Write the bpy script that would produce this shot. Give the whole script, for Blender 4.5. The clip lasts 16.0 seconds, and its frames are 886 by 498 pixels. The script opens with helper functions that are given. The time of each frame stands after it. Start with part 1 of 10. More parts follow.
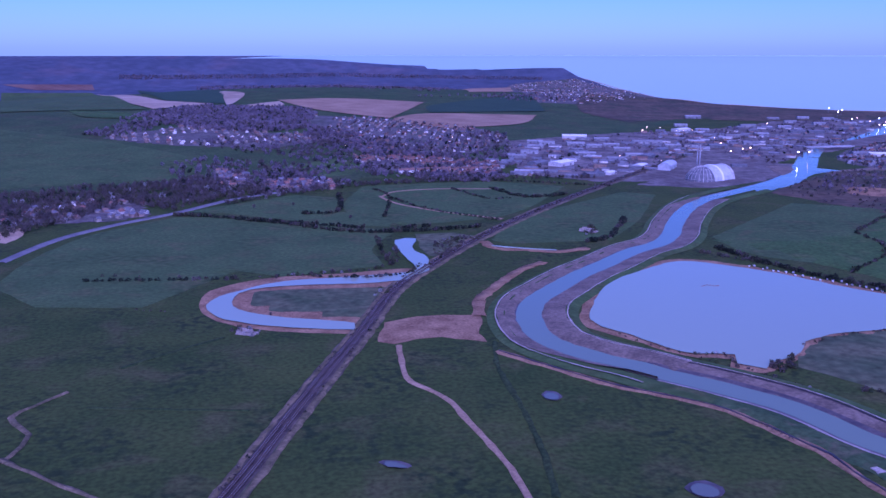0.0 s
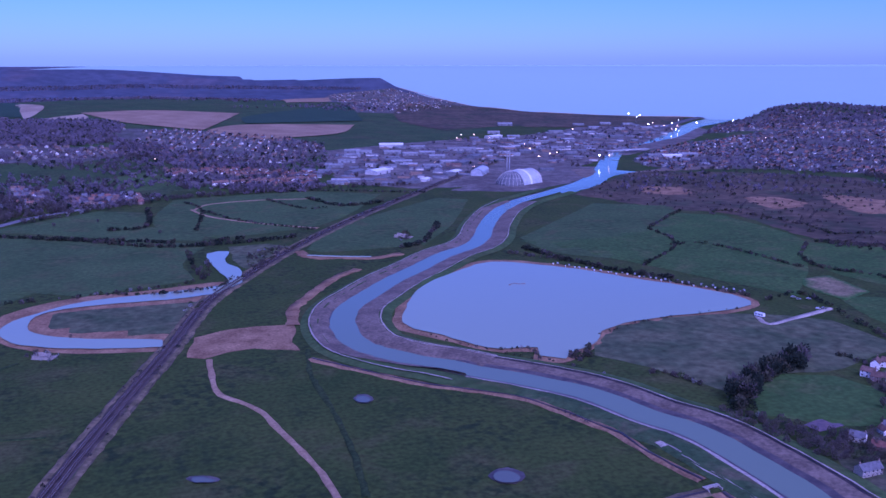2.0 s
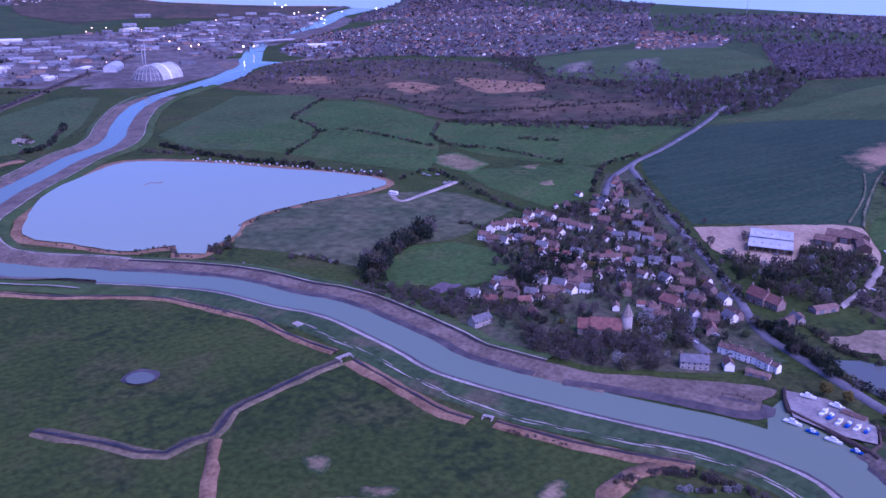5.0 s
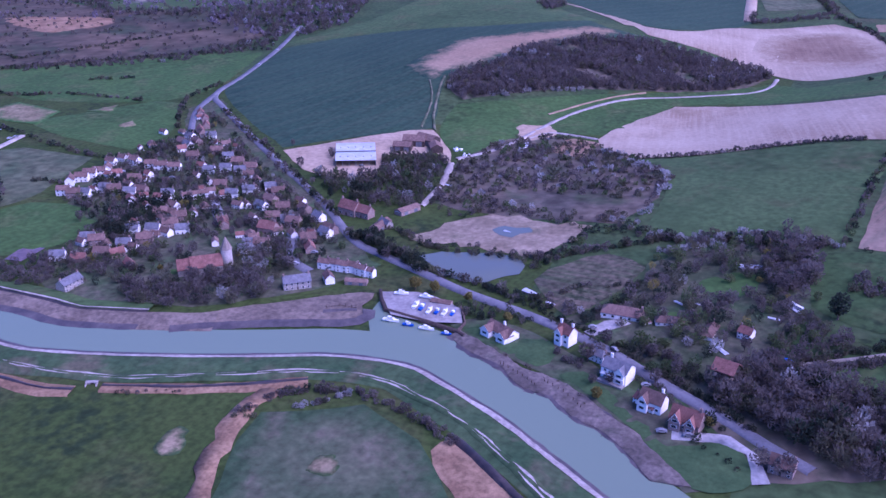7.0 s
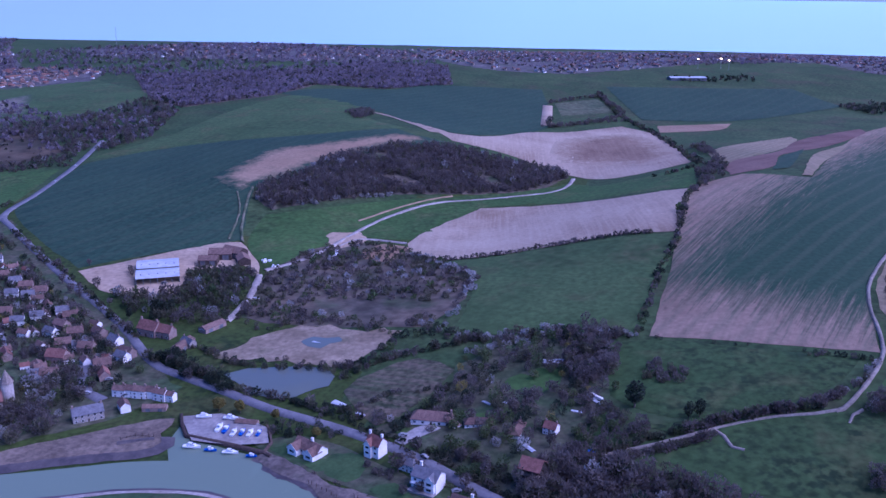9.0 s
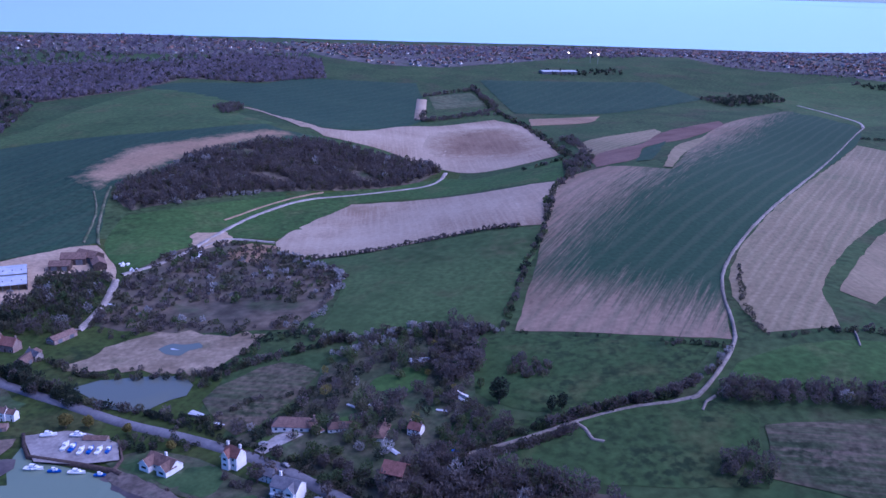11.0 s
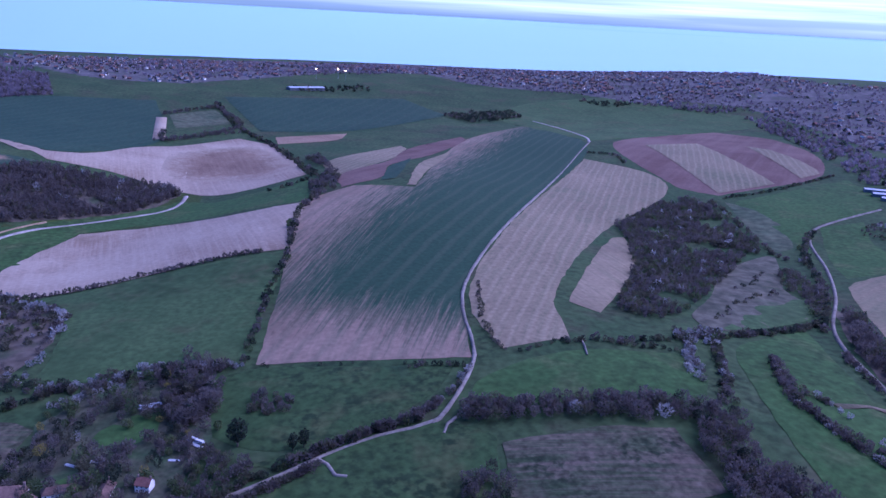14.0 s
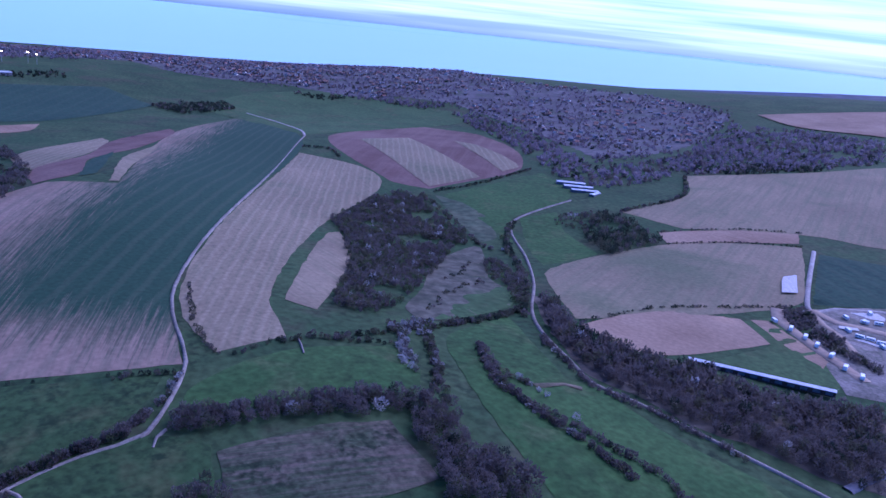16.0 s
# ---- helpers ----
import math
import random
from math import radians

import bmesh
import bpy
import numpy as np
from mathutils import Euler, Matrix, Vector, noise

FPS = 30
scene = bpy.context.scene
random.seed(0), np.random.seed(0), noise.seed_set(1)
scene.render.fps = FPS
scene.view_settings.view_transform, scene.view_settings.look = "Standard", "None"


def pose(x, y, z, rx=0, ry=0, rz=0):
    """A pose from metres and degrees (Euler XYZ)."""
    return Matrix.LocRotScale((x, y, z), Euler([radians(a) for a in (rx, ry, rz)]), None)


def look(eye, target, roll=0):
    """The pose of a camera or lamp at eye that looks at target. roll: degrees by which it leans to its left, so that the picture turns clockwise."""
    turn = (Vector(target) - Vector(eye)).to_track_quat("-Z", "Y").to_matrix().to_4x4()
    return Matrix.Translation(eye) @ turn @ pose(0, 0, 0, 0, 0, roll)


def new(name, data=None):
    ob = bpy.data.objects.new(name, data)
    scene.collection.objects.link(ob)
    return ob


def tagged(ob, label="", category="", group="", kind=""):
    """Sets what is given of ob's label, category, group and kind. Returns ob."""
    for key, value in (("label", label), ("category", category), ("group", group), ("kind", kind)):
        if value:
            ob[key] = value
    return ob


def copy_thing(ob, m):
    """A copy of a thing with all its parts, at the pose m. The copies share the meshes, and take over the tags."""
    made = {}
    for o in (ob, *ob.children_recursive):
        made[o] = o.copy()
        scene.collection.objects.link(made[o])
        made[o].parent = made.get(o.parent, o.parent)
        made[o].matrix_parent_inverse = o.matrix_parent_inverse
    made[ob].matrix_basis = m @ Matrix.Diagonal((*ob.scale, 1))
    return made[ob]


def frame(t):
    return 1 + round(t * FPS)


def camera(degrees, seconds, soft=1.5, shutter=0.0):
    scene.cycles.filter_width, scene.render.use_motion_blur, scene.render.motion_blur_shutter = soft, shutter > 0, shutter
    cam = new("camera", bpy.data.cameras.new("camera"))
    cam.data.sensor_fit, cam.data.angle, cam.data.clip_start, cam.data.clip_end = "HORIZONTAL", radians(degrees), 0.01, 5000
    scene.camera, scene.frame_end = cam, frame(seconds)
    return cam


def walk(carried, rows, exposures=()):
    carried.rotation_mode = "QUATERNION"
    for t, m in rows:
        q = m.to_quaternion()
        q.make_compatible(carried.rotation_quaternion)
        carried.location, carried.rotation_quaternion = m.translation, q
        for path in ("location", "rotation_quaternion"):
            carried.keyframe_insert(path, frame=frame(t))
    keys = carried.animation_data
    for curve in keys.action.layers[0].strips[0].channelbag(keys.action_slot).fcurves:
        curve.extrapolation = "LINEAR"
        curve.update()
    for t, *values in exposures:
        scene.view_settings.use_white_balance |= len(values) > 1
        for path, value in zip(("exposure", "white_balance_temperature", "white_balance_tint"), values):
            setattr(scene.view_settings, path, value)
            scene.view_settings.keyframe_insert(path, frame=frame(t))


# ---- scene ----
# ---- camera ----
cam = camera(53.11, 16.0)


def aim(x, y, z, heading, pitch, lean):
    """A pose from a place, a compass-like heading (clockwise from +y), a pitch and a lean to the left, in degrees."""
    a, b = radians(heading), radians(pitch)
    eye = Vector((x, y, z))
    return look(eye, eye + 100 * Vector((math.sin(a) * math.cos(b), math.cos(a) * math.cos(b), math.sin(b))), lean)


# seconds, x, y, z, heading, pitch, lean
PATH = [
    (0, 0.0, 0.0, 210.0, 6.18, -12.77, 0.07),
    (0.5, 3.9, -2.7, 209.1, 9.30, -12.95, 0.29),
    (1, 7.0, -4.7, 209.0, 12.46, -12.75, 0.56),
    (1.5, 9.8, -7.8, 209.8, 14.86, -12.34, 0.31),
    (2, 12.2, -10.6, 209.2, 17.51, -12.12, 0.03),
    (2.5, 15.0, -13.7, 209.0, 21.69, -12.45, 0.42),
    (3, 17.6, -15.9, 208.3, 26.01, -13.27, 0.70),
    (3.2, 18.4, -16.1, 209.0, 27.52, -13.67, 0.71),
    (5.3, 35.4, -24.4, 204.0, 42.75, -19.77, 1.65),
    (5.5, 36.5, -25.3, 203.9, 45.55, -20.35, 2.36),
    (6, 37.9, -28.4, 205.2, 53.93, -21.47, 2.48),
    (6.5, 40.4, -30.7, 205.5, 61.20, -22.95, 0.31),
    (7, 42.9, -33.5, 205.7, 65.29, -23.10, 0.29),
    (7.5, 44.3, -36.7, 206.5, 69.93, -20.77, -0.04),
    (8, 45.9, -39.5, 207.0, 74.43, -19.09, 1.29),
    (8.5, 49.1, -41.8, 207.2, 76.27, -17.96, 1.90),
    (9, 51.4, -44.6, 207.6, 76.87, -16.35, 0.73),
    (9.5, 54.3, -47.3, 207.8, 77.83, -15.64, 0.52),
    (10, 57.1, -49.5, 208.2, 79.93, -16.11, 1.25),
    (10.2, 58.4, -50.3, 208.2, 81.20, -16.23, 1.51),
    (12.3, 67.2, -61.1, 211.6, 87.66, -16.25, 1.63),
    (12.5, 68.6, -61.8, 212.6, 88.39, -15.90, 1.97),
    (13, 71.7, -63.5, 211.7, 92.72, -15.35, 2.23),
    (13.5, 73.6, -65.7, 212.4, 96.80, -15.22, 2.59),
    (14, 75.8, -67.6, 212.8, 100.52, -15.15, 3.17),
    (14.5, 78.7, -69.7, 212.9, 106.31, -14.78, 3.77),
    (15, 80.2, -71.8, 212.8, 111.21, -14.70, 3.61),
    (15.5, 79.0, -72.5, 214.3, 114.30, -14.74, 4.38),
    (16, 79.0, -73.2, 215.5, 118.96, -14.23, 6.16),
]
EXPOSURES = [(0, 0.76, 4136, 55), (1, 0.78, 4136, 54), (2.5, 0.57, 4110, 53), (3, 0.64, 4200, 52), (5.5, 1.18, 4423, 50), (6.5, 1.21, 4462, 43), (7.0, 1.58, 4462, 39), (7.5, 1.5, 4344, 38), (8.0, 1.26, 4275, 37), (9, 1.12, 4235, 30), (12.5, 1.12, 4265, 22), (14.5, 1.1, 4150, 29), (16, 1.02, 4045, 27)]
walk(cam, [(t, aim(*row)) for t, *row in PATH], EXPOSURES)

# ---- dusk light ----
# a clear blue evening sky, and the broad warm afterglow of the west as one very soft sun
SUN_HEADING, SUN_HEIGHT = 178.0, 46.0
world = bpy.data.worlds.new("dusk_sky")
scene.world = world
world.use_nodes = True
wn, wl = world.node_tree.nodes, world.node_tree.links
sky = wn.new("ShaderNodeTexSky")
sky.sky_type, sky.sun_disc = "NISHITA", False
sky.sun_elevation, sky.sun_rotation = radians(SUN_HEIGHT), radians(SUN_HEADING)
sky.altitude, sky.air_density, sky.dust_density, sky.ozone_density = 0.0, 1.0, 0.4, 3.0
tint = wn.new("ShaderNodeMix")
tint.data_type, tint.blend_type = "RGBA", "MULTIPLY"
tint.inputs["Factor"].default_value = 1.0
tint.inputs["B"].default_value = (0.62, 0.72, 1.0, 1.0)
wl.new(sky.outputs["Color"], tint.inputs["A"])
wl.new(tint.outputs["Result"], wn["Background"].inputs["Color"])
wn["Background"].inputs["Strength"].default_value = 0.06
sun_data = bpy.data.lights.new("sun", "SUN")
sun_data.energy, sun_data.angle, sun_data.color = 2.1, radians(70.0), (1.0, 0.74, 0.72)
sun = new("sun", sun_data)
a, b = radians(SUN_HEADING), radians(SUN_HEIGHT)
sun.matrix_world = look((0, 0, 900), (-900 * math.sin(a) * math.cos(b), -900 * math.cos(a) * math.cos(b), 900 - 900 * math.sin(b)))


# ---- the lie of the land ----
# x, y, radius, height of the swells that make up the downs
NEAR_DOWNS = [
    (520, -180, 170, 9),
    (740, -120, 170, 25),
    (1000, -130, 170, 31),
    (760, -330, 170, 4),
    (1300, -500, 260, 21),
    (860, 310, 130, 9),
    (1000, 250, 150, 16),
    (1150, 330, 180, 11),
    (1330, 450, 240, 15),
    (1450, 800, 260, 13),
    (1750, 650, 320, -0),
    (480, -560, 170, 9),
    (700, -680, 180, 13),
    (950, -740, 230, -1),
    (1250, -850, 300, 2),
    (430, -260, 110, 15),
    (900, 275, 90, 8),
    (1040, 50, 120, -31),
    (1090, 190, 100, 11),
    (650, 150, 130, -1),
    (850, 140, 120, -24),
    (1110, 950, 200, 5),
    (760, -520, 110, -7),
]
FAR_DOWNS = [
    (2500, -250, 420, 35),
    (2100, -600, 450, -21),
    (2000, 250, 420, 19),
    (2350, 950, 450, 38),
    (2600, 1650, 450, 12),
    (2350, 2100, 420, 24),
    (2120, 2200, 300, 33),
    (2030, 2450, 120, 27),
    (1700, -1300, 450, -51),
    (2200, -1250, 500, 92),
    (1350, -1250, 420, 13),
    (1700, -1950, 520, 46),
    (1300, -2250, 520, 70),
    (900, -1200, 400, 47),
    (150, 2500, 420, 9),
    (-250, 1950, 350, 15),
    (-900, 2500, 500, 40),
    (-300, 3300, 520, 47),
    (400, 3500, 520, 31),
    (1000, 3500, 400, 3),
    (-2500, 7600, 1500, 50),
    (-600, 8300, 1300, 46),
    (500, 9000, 900, 30),
    (1300, 7200, 600, 30),
    (2000, 7400, 500, 30),
    (-4500, 7000, 2000, 62),
    (-2200, 5200, 800, 40),
    (-2400, 9000, 800, 27),
    (-1000, 9200, 700, 36),
    (-300, 9200, 450, 16),
    (350, 9250, 350, -26),
    (900, 7100, 350, -11),
    (1650, 7050, 300, 4),
    (700, 8200, 300, -44),
    (1500, -3500, 900, 90),
    (3000, -5500, 1500, 110),
]
# the shore as x for a given y, from south to north
SHORE_Y = [-9000, -2500, -1500, -300, 900, 1800, 2350, 2600, 2720, 2800, 2930, 3095, 3273, 3710, 4762, 5674, 6846, 7250, 7400, 9350, 9500, 14000]
SHORE_X = [3300, 3300, 3450, 3550, 3400, 3050, 2300, 2010, 1925, 1910, 1730, 1591, 1441, 1367, 1486, 1614, 1745, 1790, 780, 775, -300, -3000]
# the level floor of the harbour valley, along its channel
CHANNEL = [(895, 1633), (1021, 1831), (1242, 2040), (1458, 2265), (1620, 2460), (1755, 2583), (1970, 2765)]
HUB = Vector((45.0, -30.0, 208.0))


def land(x, y):
    """The height of the land in metres; works on arrays too."""
    h = 0.0
    for a, b, r, s in NEAR_DOWNS + FAR_DOWNS:
        h = h + s * np.exp(-((x - a) ** 2 + (y - b) ** 2) / (2.0 * r * r))
    h = np.maximum(h - 1.0, 0.0)
    off = 1e6
    for (ax, ay), (bx, by) in zip(CHANNEL[:-1], CHANNEL[1:]):
        ex, ey = bx - ax, by - ay
        u = np.clip(((x - ax) * ex + (y - ay) * ey) / (ex * ex + ey * ey), 0.0, 1.0)
        off = np.minimum(off, np.hypot(x - ax - u * ex, y - ay - u * ey))
    h = h * np.clip((off - 55.0) / 120.0, 0.0, 1.0)
    inland = np.clip((np.interp(y, SHORE_Y, SHORE_X) - x) / 60.0, 0.0, 1.0)
    return h * inland - 6.0 * (1.0 - inland)


def drawn_in(x, y, z):
    """Draws all that lies more than 3.5 km off in along its sight line, so that the whole distance ends within 5 km; the globe's curve lowers it."""
    d = np.hypot(x - HUB.x, y - HUB.y)
    z = z - np.where(d > 3500.0, np.minimum(d, 55000.0) ** 2 - 3500.0 ** 2, 0.0) / 14.66e6
    k = np.where(d > 3500.0, (3500.0 + 1470.0 * (1.0 - 3500.0 / np.maximum(d, 3500.0))) / np.maximum(d, 1.0), 1.0)
    return HUB.x + (x - HUB.x) * k, HUB.y + (y - HUB.y) * k, HUB.z + (z - HUB.z) * k


# ---- materials ----
def material(name, low, high, scale=0.05, rough=0.95, detail=6.0, fine=0.0, fine_scale=1.0, spread=0.12, bump=0.0,
             stripes=None, clumps=None, drill=None, fade=None, verge=None, third=None, third_scale=0.01, per_piece=0.0, metal=0.0, gloss=None):
    """A matt surface that wanders between two colours in broad patches, with finer grain; stripes: (heading, metres apart, how strong)."""
    m = bpy.data.materials.new(name)
    m.use_nodes = True
    n, l = m.node_tree.nodes, m.node_tree.links
    b = n["Principled BSDF"]
    b.inputs["Roughness"].default_value, b.inputs["Metallic"].default_value = rough, metal
    b.inputs["Specular IOR Level"].default_value = 0.15 if gloss is None else gloss
    co = n.new("ShaderNodeNewGeometry").outputs["Position"]
    big = n.new("ShaderNodeTexNoise")
    big.inputs["Scale"].default_value, big.inputs["Detail"].default_value = scale, detail
    big.inputs["Roughness"].default_value = 0.62
    l.new(co, big.inputs["Vector"])
    ramp = n.new("ShaderNodeValToRGB")
    ramp.color_ramp.elements[0].position, ramp.color_ramp.elements[1].position = 0.5 - spread, 0.5 + spread
    ramp.color_ramp.elements[0].color, ramp.color_ramp.elements[1].color = (*low, 1), (*high, 1)
    l.new(big.outputs["Fac"], ramp.inputs["Fac"])
    out = ramp.outputs["Color"]

    def mix(fac, a_socket, colour, kind="MIX"):
        x = n.new("ShaderNodeMix")
        x.data_type, x.blend_type = "RGBA", kind
        l.new(fac, x.inputs["Factor"])
        l.new(a_socket, x.inputs["A"])
        x.inputs["B"].default_value = (*colour, 1)
        return x.outputs["Result"]

    def ranged(value, a0, a1, b0, b1):
        r = n.new("ShaderNodeMapRange")
        r.inputs["From Min"].default_value, r.inputs["From Max"].default_value = a0, a1
        r.inputs["To Min"].default_value, r.inputs["To Max"].default_value = b0, b1
        l.new(value, r.inputs["Value"])
        return r.outputs["Result"]

    if third is not None:
        t = n.new("ShaderNodeTexNoise")
        t.inputs["Scale"].default_value, t.inputs["Detail"].default_value = third_scale, 8.0
        t.inputs["Roughness"].default_value, t.inputs["Distortion"].default_value = 0.6, 0.4
        l.new(co, t.inputs["Vector"])
        out = mix(ranged(t.outputs["Fac"], 0.52, 0.66, 0.0, 0.9), out, third)
    if stripes is not None:
        heading, apart, strong, colour = stripes
        turn = n.new("ShaderNodeMapping")
        turn.vector_type = "TEXTURE"
        turn.inputs["Rotation"].default_value = (0, 0, radians(heading - 90.0))
        turn.inputs["Scale"].default_value = (apart, apart * 30.0, 1000.0)
        l.new(co, turn.inputs["Vector"])
        s = n.new("ShaderNodeTexNoise")
        s.inputs["Scale"].default_value, s.inputs["Detail"].default_value, s.inputs["Roughness"].default_value = 1.0, 5.0, 0.7
        l.new(turn.outputs["Vector"], s.inputs["Vector"])
        out = mix(ranged(s.outputs["Fac"], 0.45, 0.62, 0.0, strong), out, colour)
    if clumps is not None:
        # rushes and rank tussocks in loose drifts: (size of a clump's spacing, colour)
        drift, dot = n.new("ShaderNodeTexNoise"), n.new("ShaderNodeTexNoise")
        drift.inputs["Scale"].default_value, drift.inputs["Detail"].default_value = 0.1 / clumps[0], 5.0
        dot.inputs["Scale"].default_value, dot.inputs["Detail"].default_value = 1.0 / clumps[0], 3.0
        both = n.new("ShaderNodeMath")
        both.operation = "MULTIPLY"
        for tex, socket in ((drift, 0), (dot, 1)):
            l.new(co, tex.inputs["Vector"])
            l.new(ranged(tex.outputs["Fac"], 0.44, 0.62, 0.0, 1.0), both.inputs[socket])
        out = mix(both.outputs[0], out, clumps[1])
    if verge is not None:
        # towards the sheet's edge the surrounding growth takes over in a ragged line
        at_edge = n.new("ShaderNodeAttribute")
        at_edge.attribute_name = "inward"
        w = n.new("ShaderNodeTexNoise")
        w.inputs["Scale"].default_value, w.inputs["Detail"].default_value, w.inputs["Roughness"].default_value = 0.07, 10.0, 0.78
        l.new(co, w.inputs["Vector"])
        sm = n.new("ShaderNodeMath")
        sm.operation = "ADD"
        l.new(at_edge.outputs["Fac"], sm.inputs[0])
        l.new(ranged(w.outputs["Fac"], 0.3, 0.7, -0.55, 0.45), sm.inputs[1])
        out = mix(ranged(sm.outputs[0], 0.12, 0.85, 1.0, 0.0), out, verge)
    if fade is not None:
        # a second colour that sets in across lines on the ground: rows of (x, y, offset) and the colour
        lines, colour, streak = fade
        least = None
        for fx, fy, fc in lines:
            dot = n.new("ShaderNodeVectorMath")
            dot.operation = "DOT_PRODUCT"
            dot.inputs[1].default_value = (fx, fy, 0.0)
            l.new(co, dot.inputs[0])
            sub = n.new("ShaderNodeMath")
            sub.operation = "SUBTRACT"
            sub.inputs[1].default_value = fc
            l.new(dot.outputs["Value"], sub.inputs[0])
            if least is None:
                least = sub.outputs[0]
            else:
                mn = n.new("ShaderNodeMath")
                mn.operation = "MINIMUM"
                l.new(least, mn.inputs[0])
                l.new(sub.outputs[0], mn.inputs[1])
                least = mn.outputs[0]
        turn = n.new("ShaderNodeMapping")
        turn.vector_type = "TEXTURE"
        turn.inputs["Rotation"].default_value = (0, 0, radians(streak - 90.0))
        turn.inputs["Scale"].default_value = (2.6, 75.0, 1000.0)
        l.new(co, turn.inputs["Vector"])
        s = n.new("ShaderNodeTexNoise")
        s.inputs["Scale"].default_value, s.inputs["Detail"].default_value, s.inputs["Roughness"].default_value = 1.0, 8.0, 0.78
        l.new(turn.outputs["Vector"], s.inputs["Vector"])
        add = n.new("ShaderNodeMath")
        add.operation = "ADD"
        l.new(least, add.inputs[0])
        l.new(ranged(s.outputs["Fac"], 0.32, 0.68, -42.0, 42.0), add.inputs[1])
        out = mix(ranged(add.outputs[0], -26.0, 34.0, 0.0, 0.95), out, colour)
    if drill is not None:
        # pale wheel lines of the drill, evenly apart
        heading, apart, strong, colour = drill
        turn = n.new("ShaderNodeMapping")
        turn.vector_type = "TEXTURE"
        turn.inputs["Rotation"].default_value = (0, 0, radians(heading))
        l.new(co, turn.inputs["Vector"])
        wave = n.new("ShaderNodeTexWave")
        wave.bands_direction = "Y"
        wave.inputs["Scale"].default_value = math.tau / 20.0 / apart
        wave.inputs["Distortion"].default_value, wave.inputs["Detail"].default_value, wave.inputs["Detail Scale"].default_value = 2.2, 3.0, 0.6
        l.new(turn.outputs["Vector"], wave.inputs["Vector"])
        out = mix(ranged(wave.outputs["Fac"], 0.62, 1.0, 0.0, strong), out, colour)
    if fine > 0:
        f = n.new("ShaderNodeTexNoise")
        f.inputs["Scale"].default_value, f.inputs["Detail"].default_value = fine_scale, 5.0
        l.new(co, f.inputs["Vector"])
        x = n.new("ShaderNodeMix")
        x.data_type, x.blend_type = "RGBA", "MULTIPLY"
        x.inputs["Factor"].default_value = 1.0
        grey = n.new("ShaderNodeCombineColor")
        v = ranged(f.outputs["Fac"], 0.3, 0.7, 1.0 - fine, 1.0 + fine)
        for k in ("Red", "Green", "Blue"):
            l.new(v, grey.inputs[k])
        l.new(out, x.inputs["A"])
        l.new(grey.outputs["Color"], x.inputs["B"])
        out = x.outputs["Result"]
        if bump > 0:
            bp = n.new("ShaderNodeBump")
            bp.inputs["Strength"].default_value, bp.inputs["Distance"].default_value = bump, 0.3 / fine_scale
            l.new(f.outputs["Fac"], bp.inputs["Height"])
            l.new(bp.outputs["Normal"], b.inputs["Normal"])
    if per_piece > 0:
        info = n.new("ShaderNodeObjectInfo").outputs["Random"]
        isl = n.new("ShaderNodeNewGeometry").outputs["Random Per Island"]
        add = n.new("ShaderNodeMath")
        add.operation = "ADD"
        l.new(info, add.inputs[0])
        l.new(isl, add.inputs[1])
        h = n.new("ShaderNodeHueSaturation")
        l.new(ranged(add.outputs[0], 0.0, 2.0, 1.0 - per_piece, 1.0 + per_piece), h.inputs["Value"])
        l.new(ranged(isl, 0.0, 1.0, 0.485, 0.515), h.inputs["Hue"])
        l.new(out, h.inputs["Color"])
        out = h.outputs["Color"]
    l.new(out, b.inputs["Base Color"])
    return m


def water_material(name, colour, ripple, rough, west=None):
    m = bpy.data.materials.new(name)
    m.use_nodes = True
    n, l = m.node_tree.nodes, m.node_tree.links
    b = n["Principled BSDF"]
    b.inputs["Base Color"].default_value, b.inputs["Roughness"].default_value = (*colour, 1), rough
    b.inputs["IOR"].default_value = 1.33
    co = n.new("ShaderNodeNewGeometry").outputs["Position"]
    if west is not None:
        # greener and paler westward: the brighter sky's reflection there, put into the colour
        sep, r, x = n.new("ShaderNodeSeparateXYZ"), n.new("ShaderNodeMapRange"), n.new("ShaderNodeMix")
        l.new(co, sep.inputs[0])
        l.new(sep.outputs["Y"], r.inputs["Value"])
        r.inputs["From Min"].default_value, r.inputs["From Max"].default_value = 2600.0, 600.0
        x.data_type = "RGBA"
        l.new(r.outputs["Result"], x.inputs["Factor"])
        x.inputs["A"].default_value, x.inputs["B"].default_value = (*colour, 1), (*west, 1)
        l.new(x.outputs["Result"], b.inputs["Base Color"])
    t = n.new("ShaderNodeTexNoise")
    t.inputs["Scale"].default_value, t.inputs["Detail"].default_value = ripple, 4.0
    l.new(co, t.inputs["Vector"])
    bp = n.new("ShaderNodeBump")
    bp.inputs["Strength"].default_value, bp.inputs["Distance"].default_value = 0.25, 0.25
    l.new(t.outputs["Fac"], bp.inputs["Height"])
    l.new(bp.outputs["Normal"], b.inputs["Normal"])
    return m


def lamp_material(name, colour, strength):
    m = bpy.data.materials.new(name)
    m.use_nodes = True
    b = m.node_tree.nodes["Principled BSDF"]
    b.inputs["Base Color"].default_value = (*colour, 1)
    b.inputs["Emission Color"].default_value, b.inputs["Emission Strength"].default_value = (*colour, 1), strength
    return m


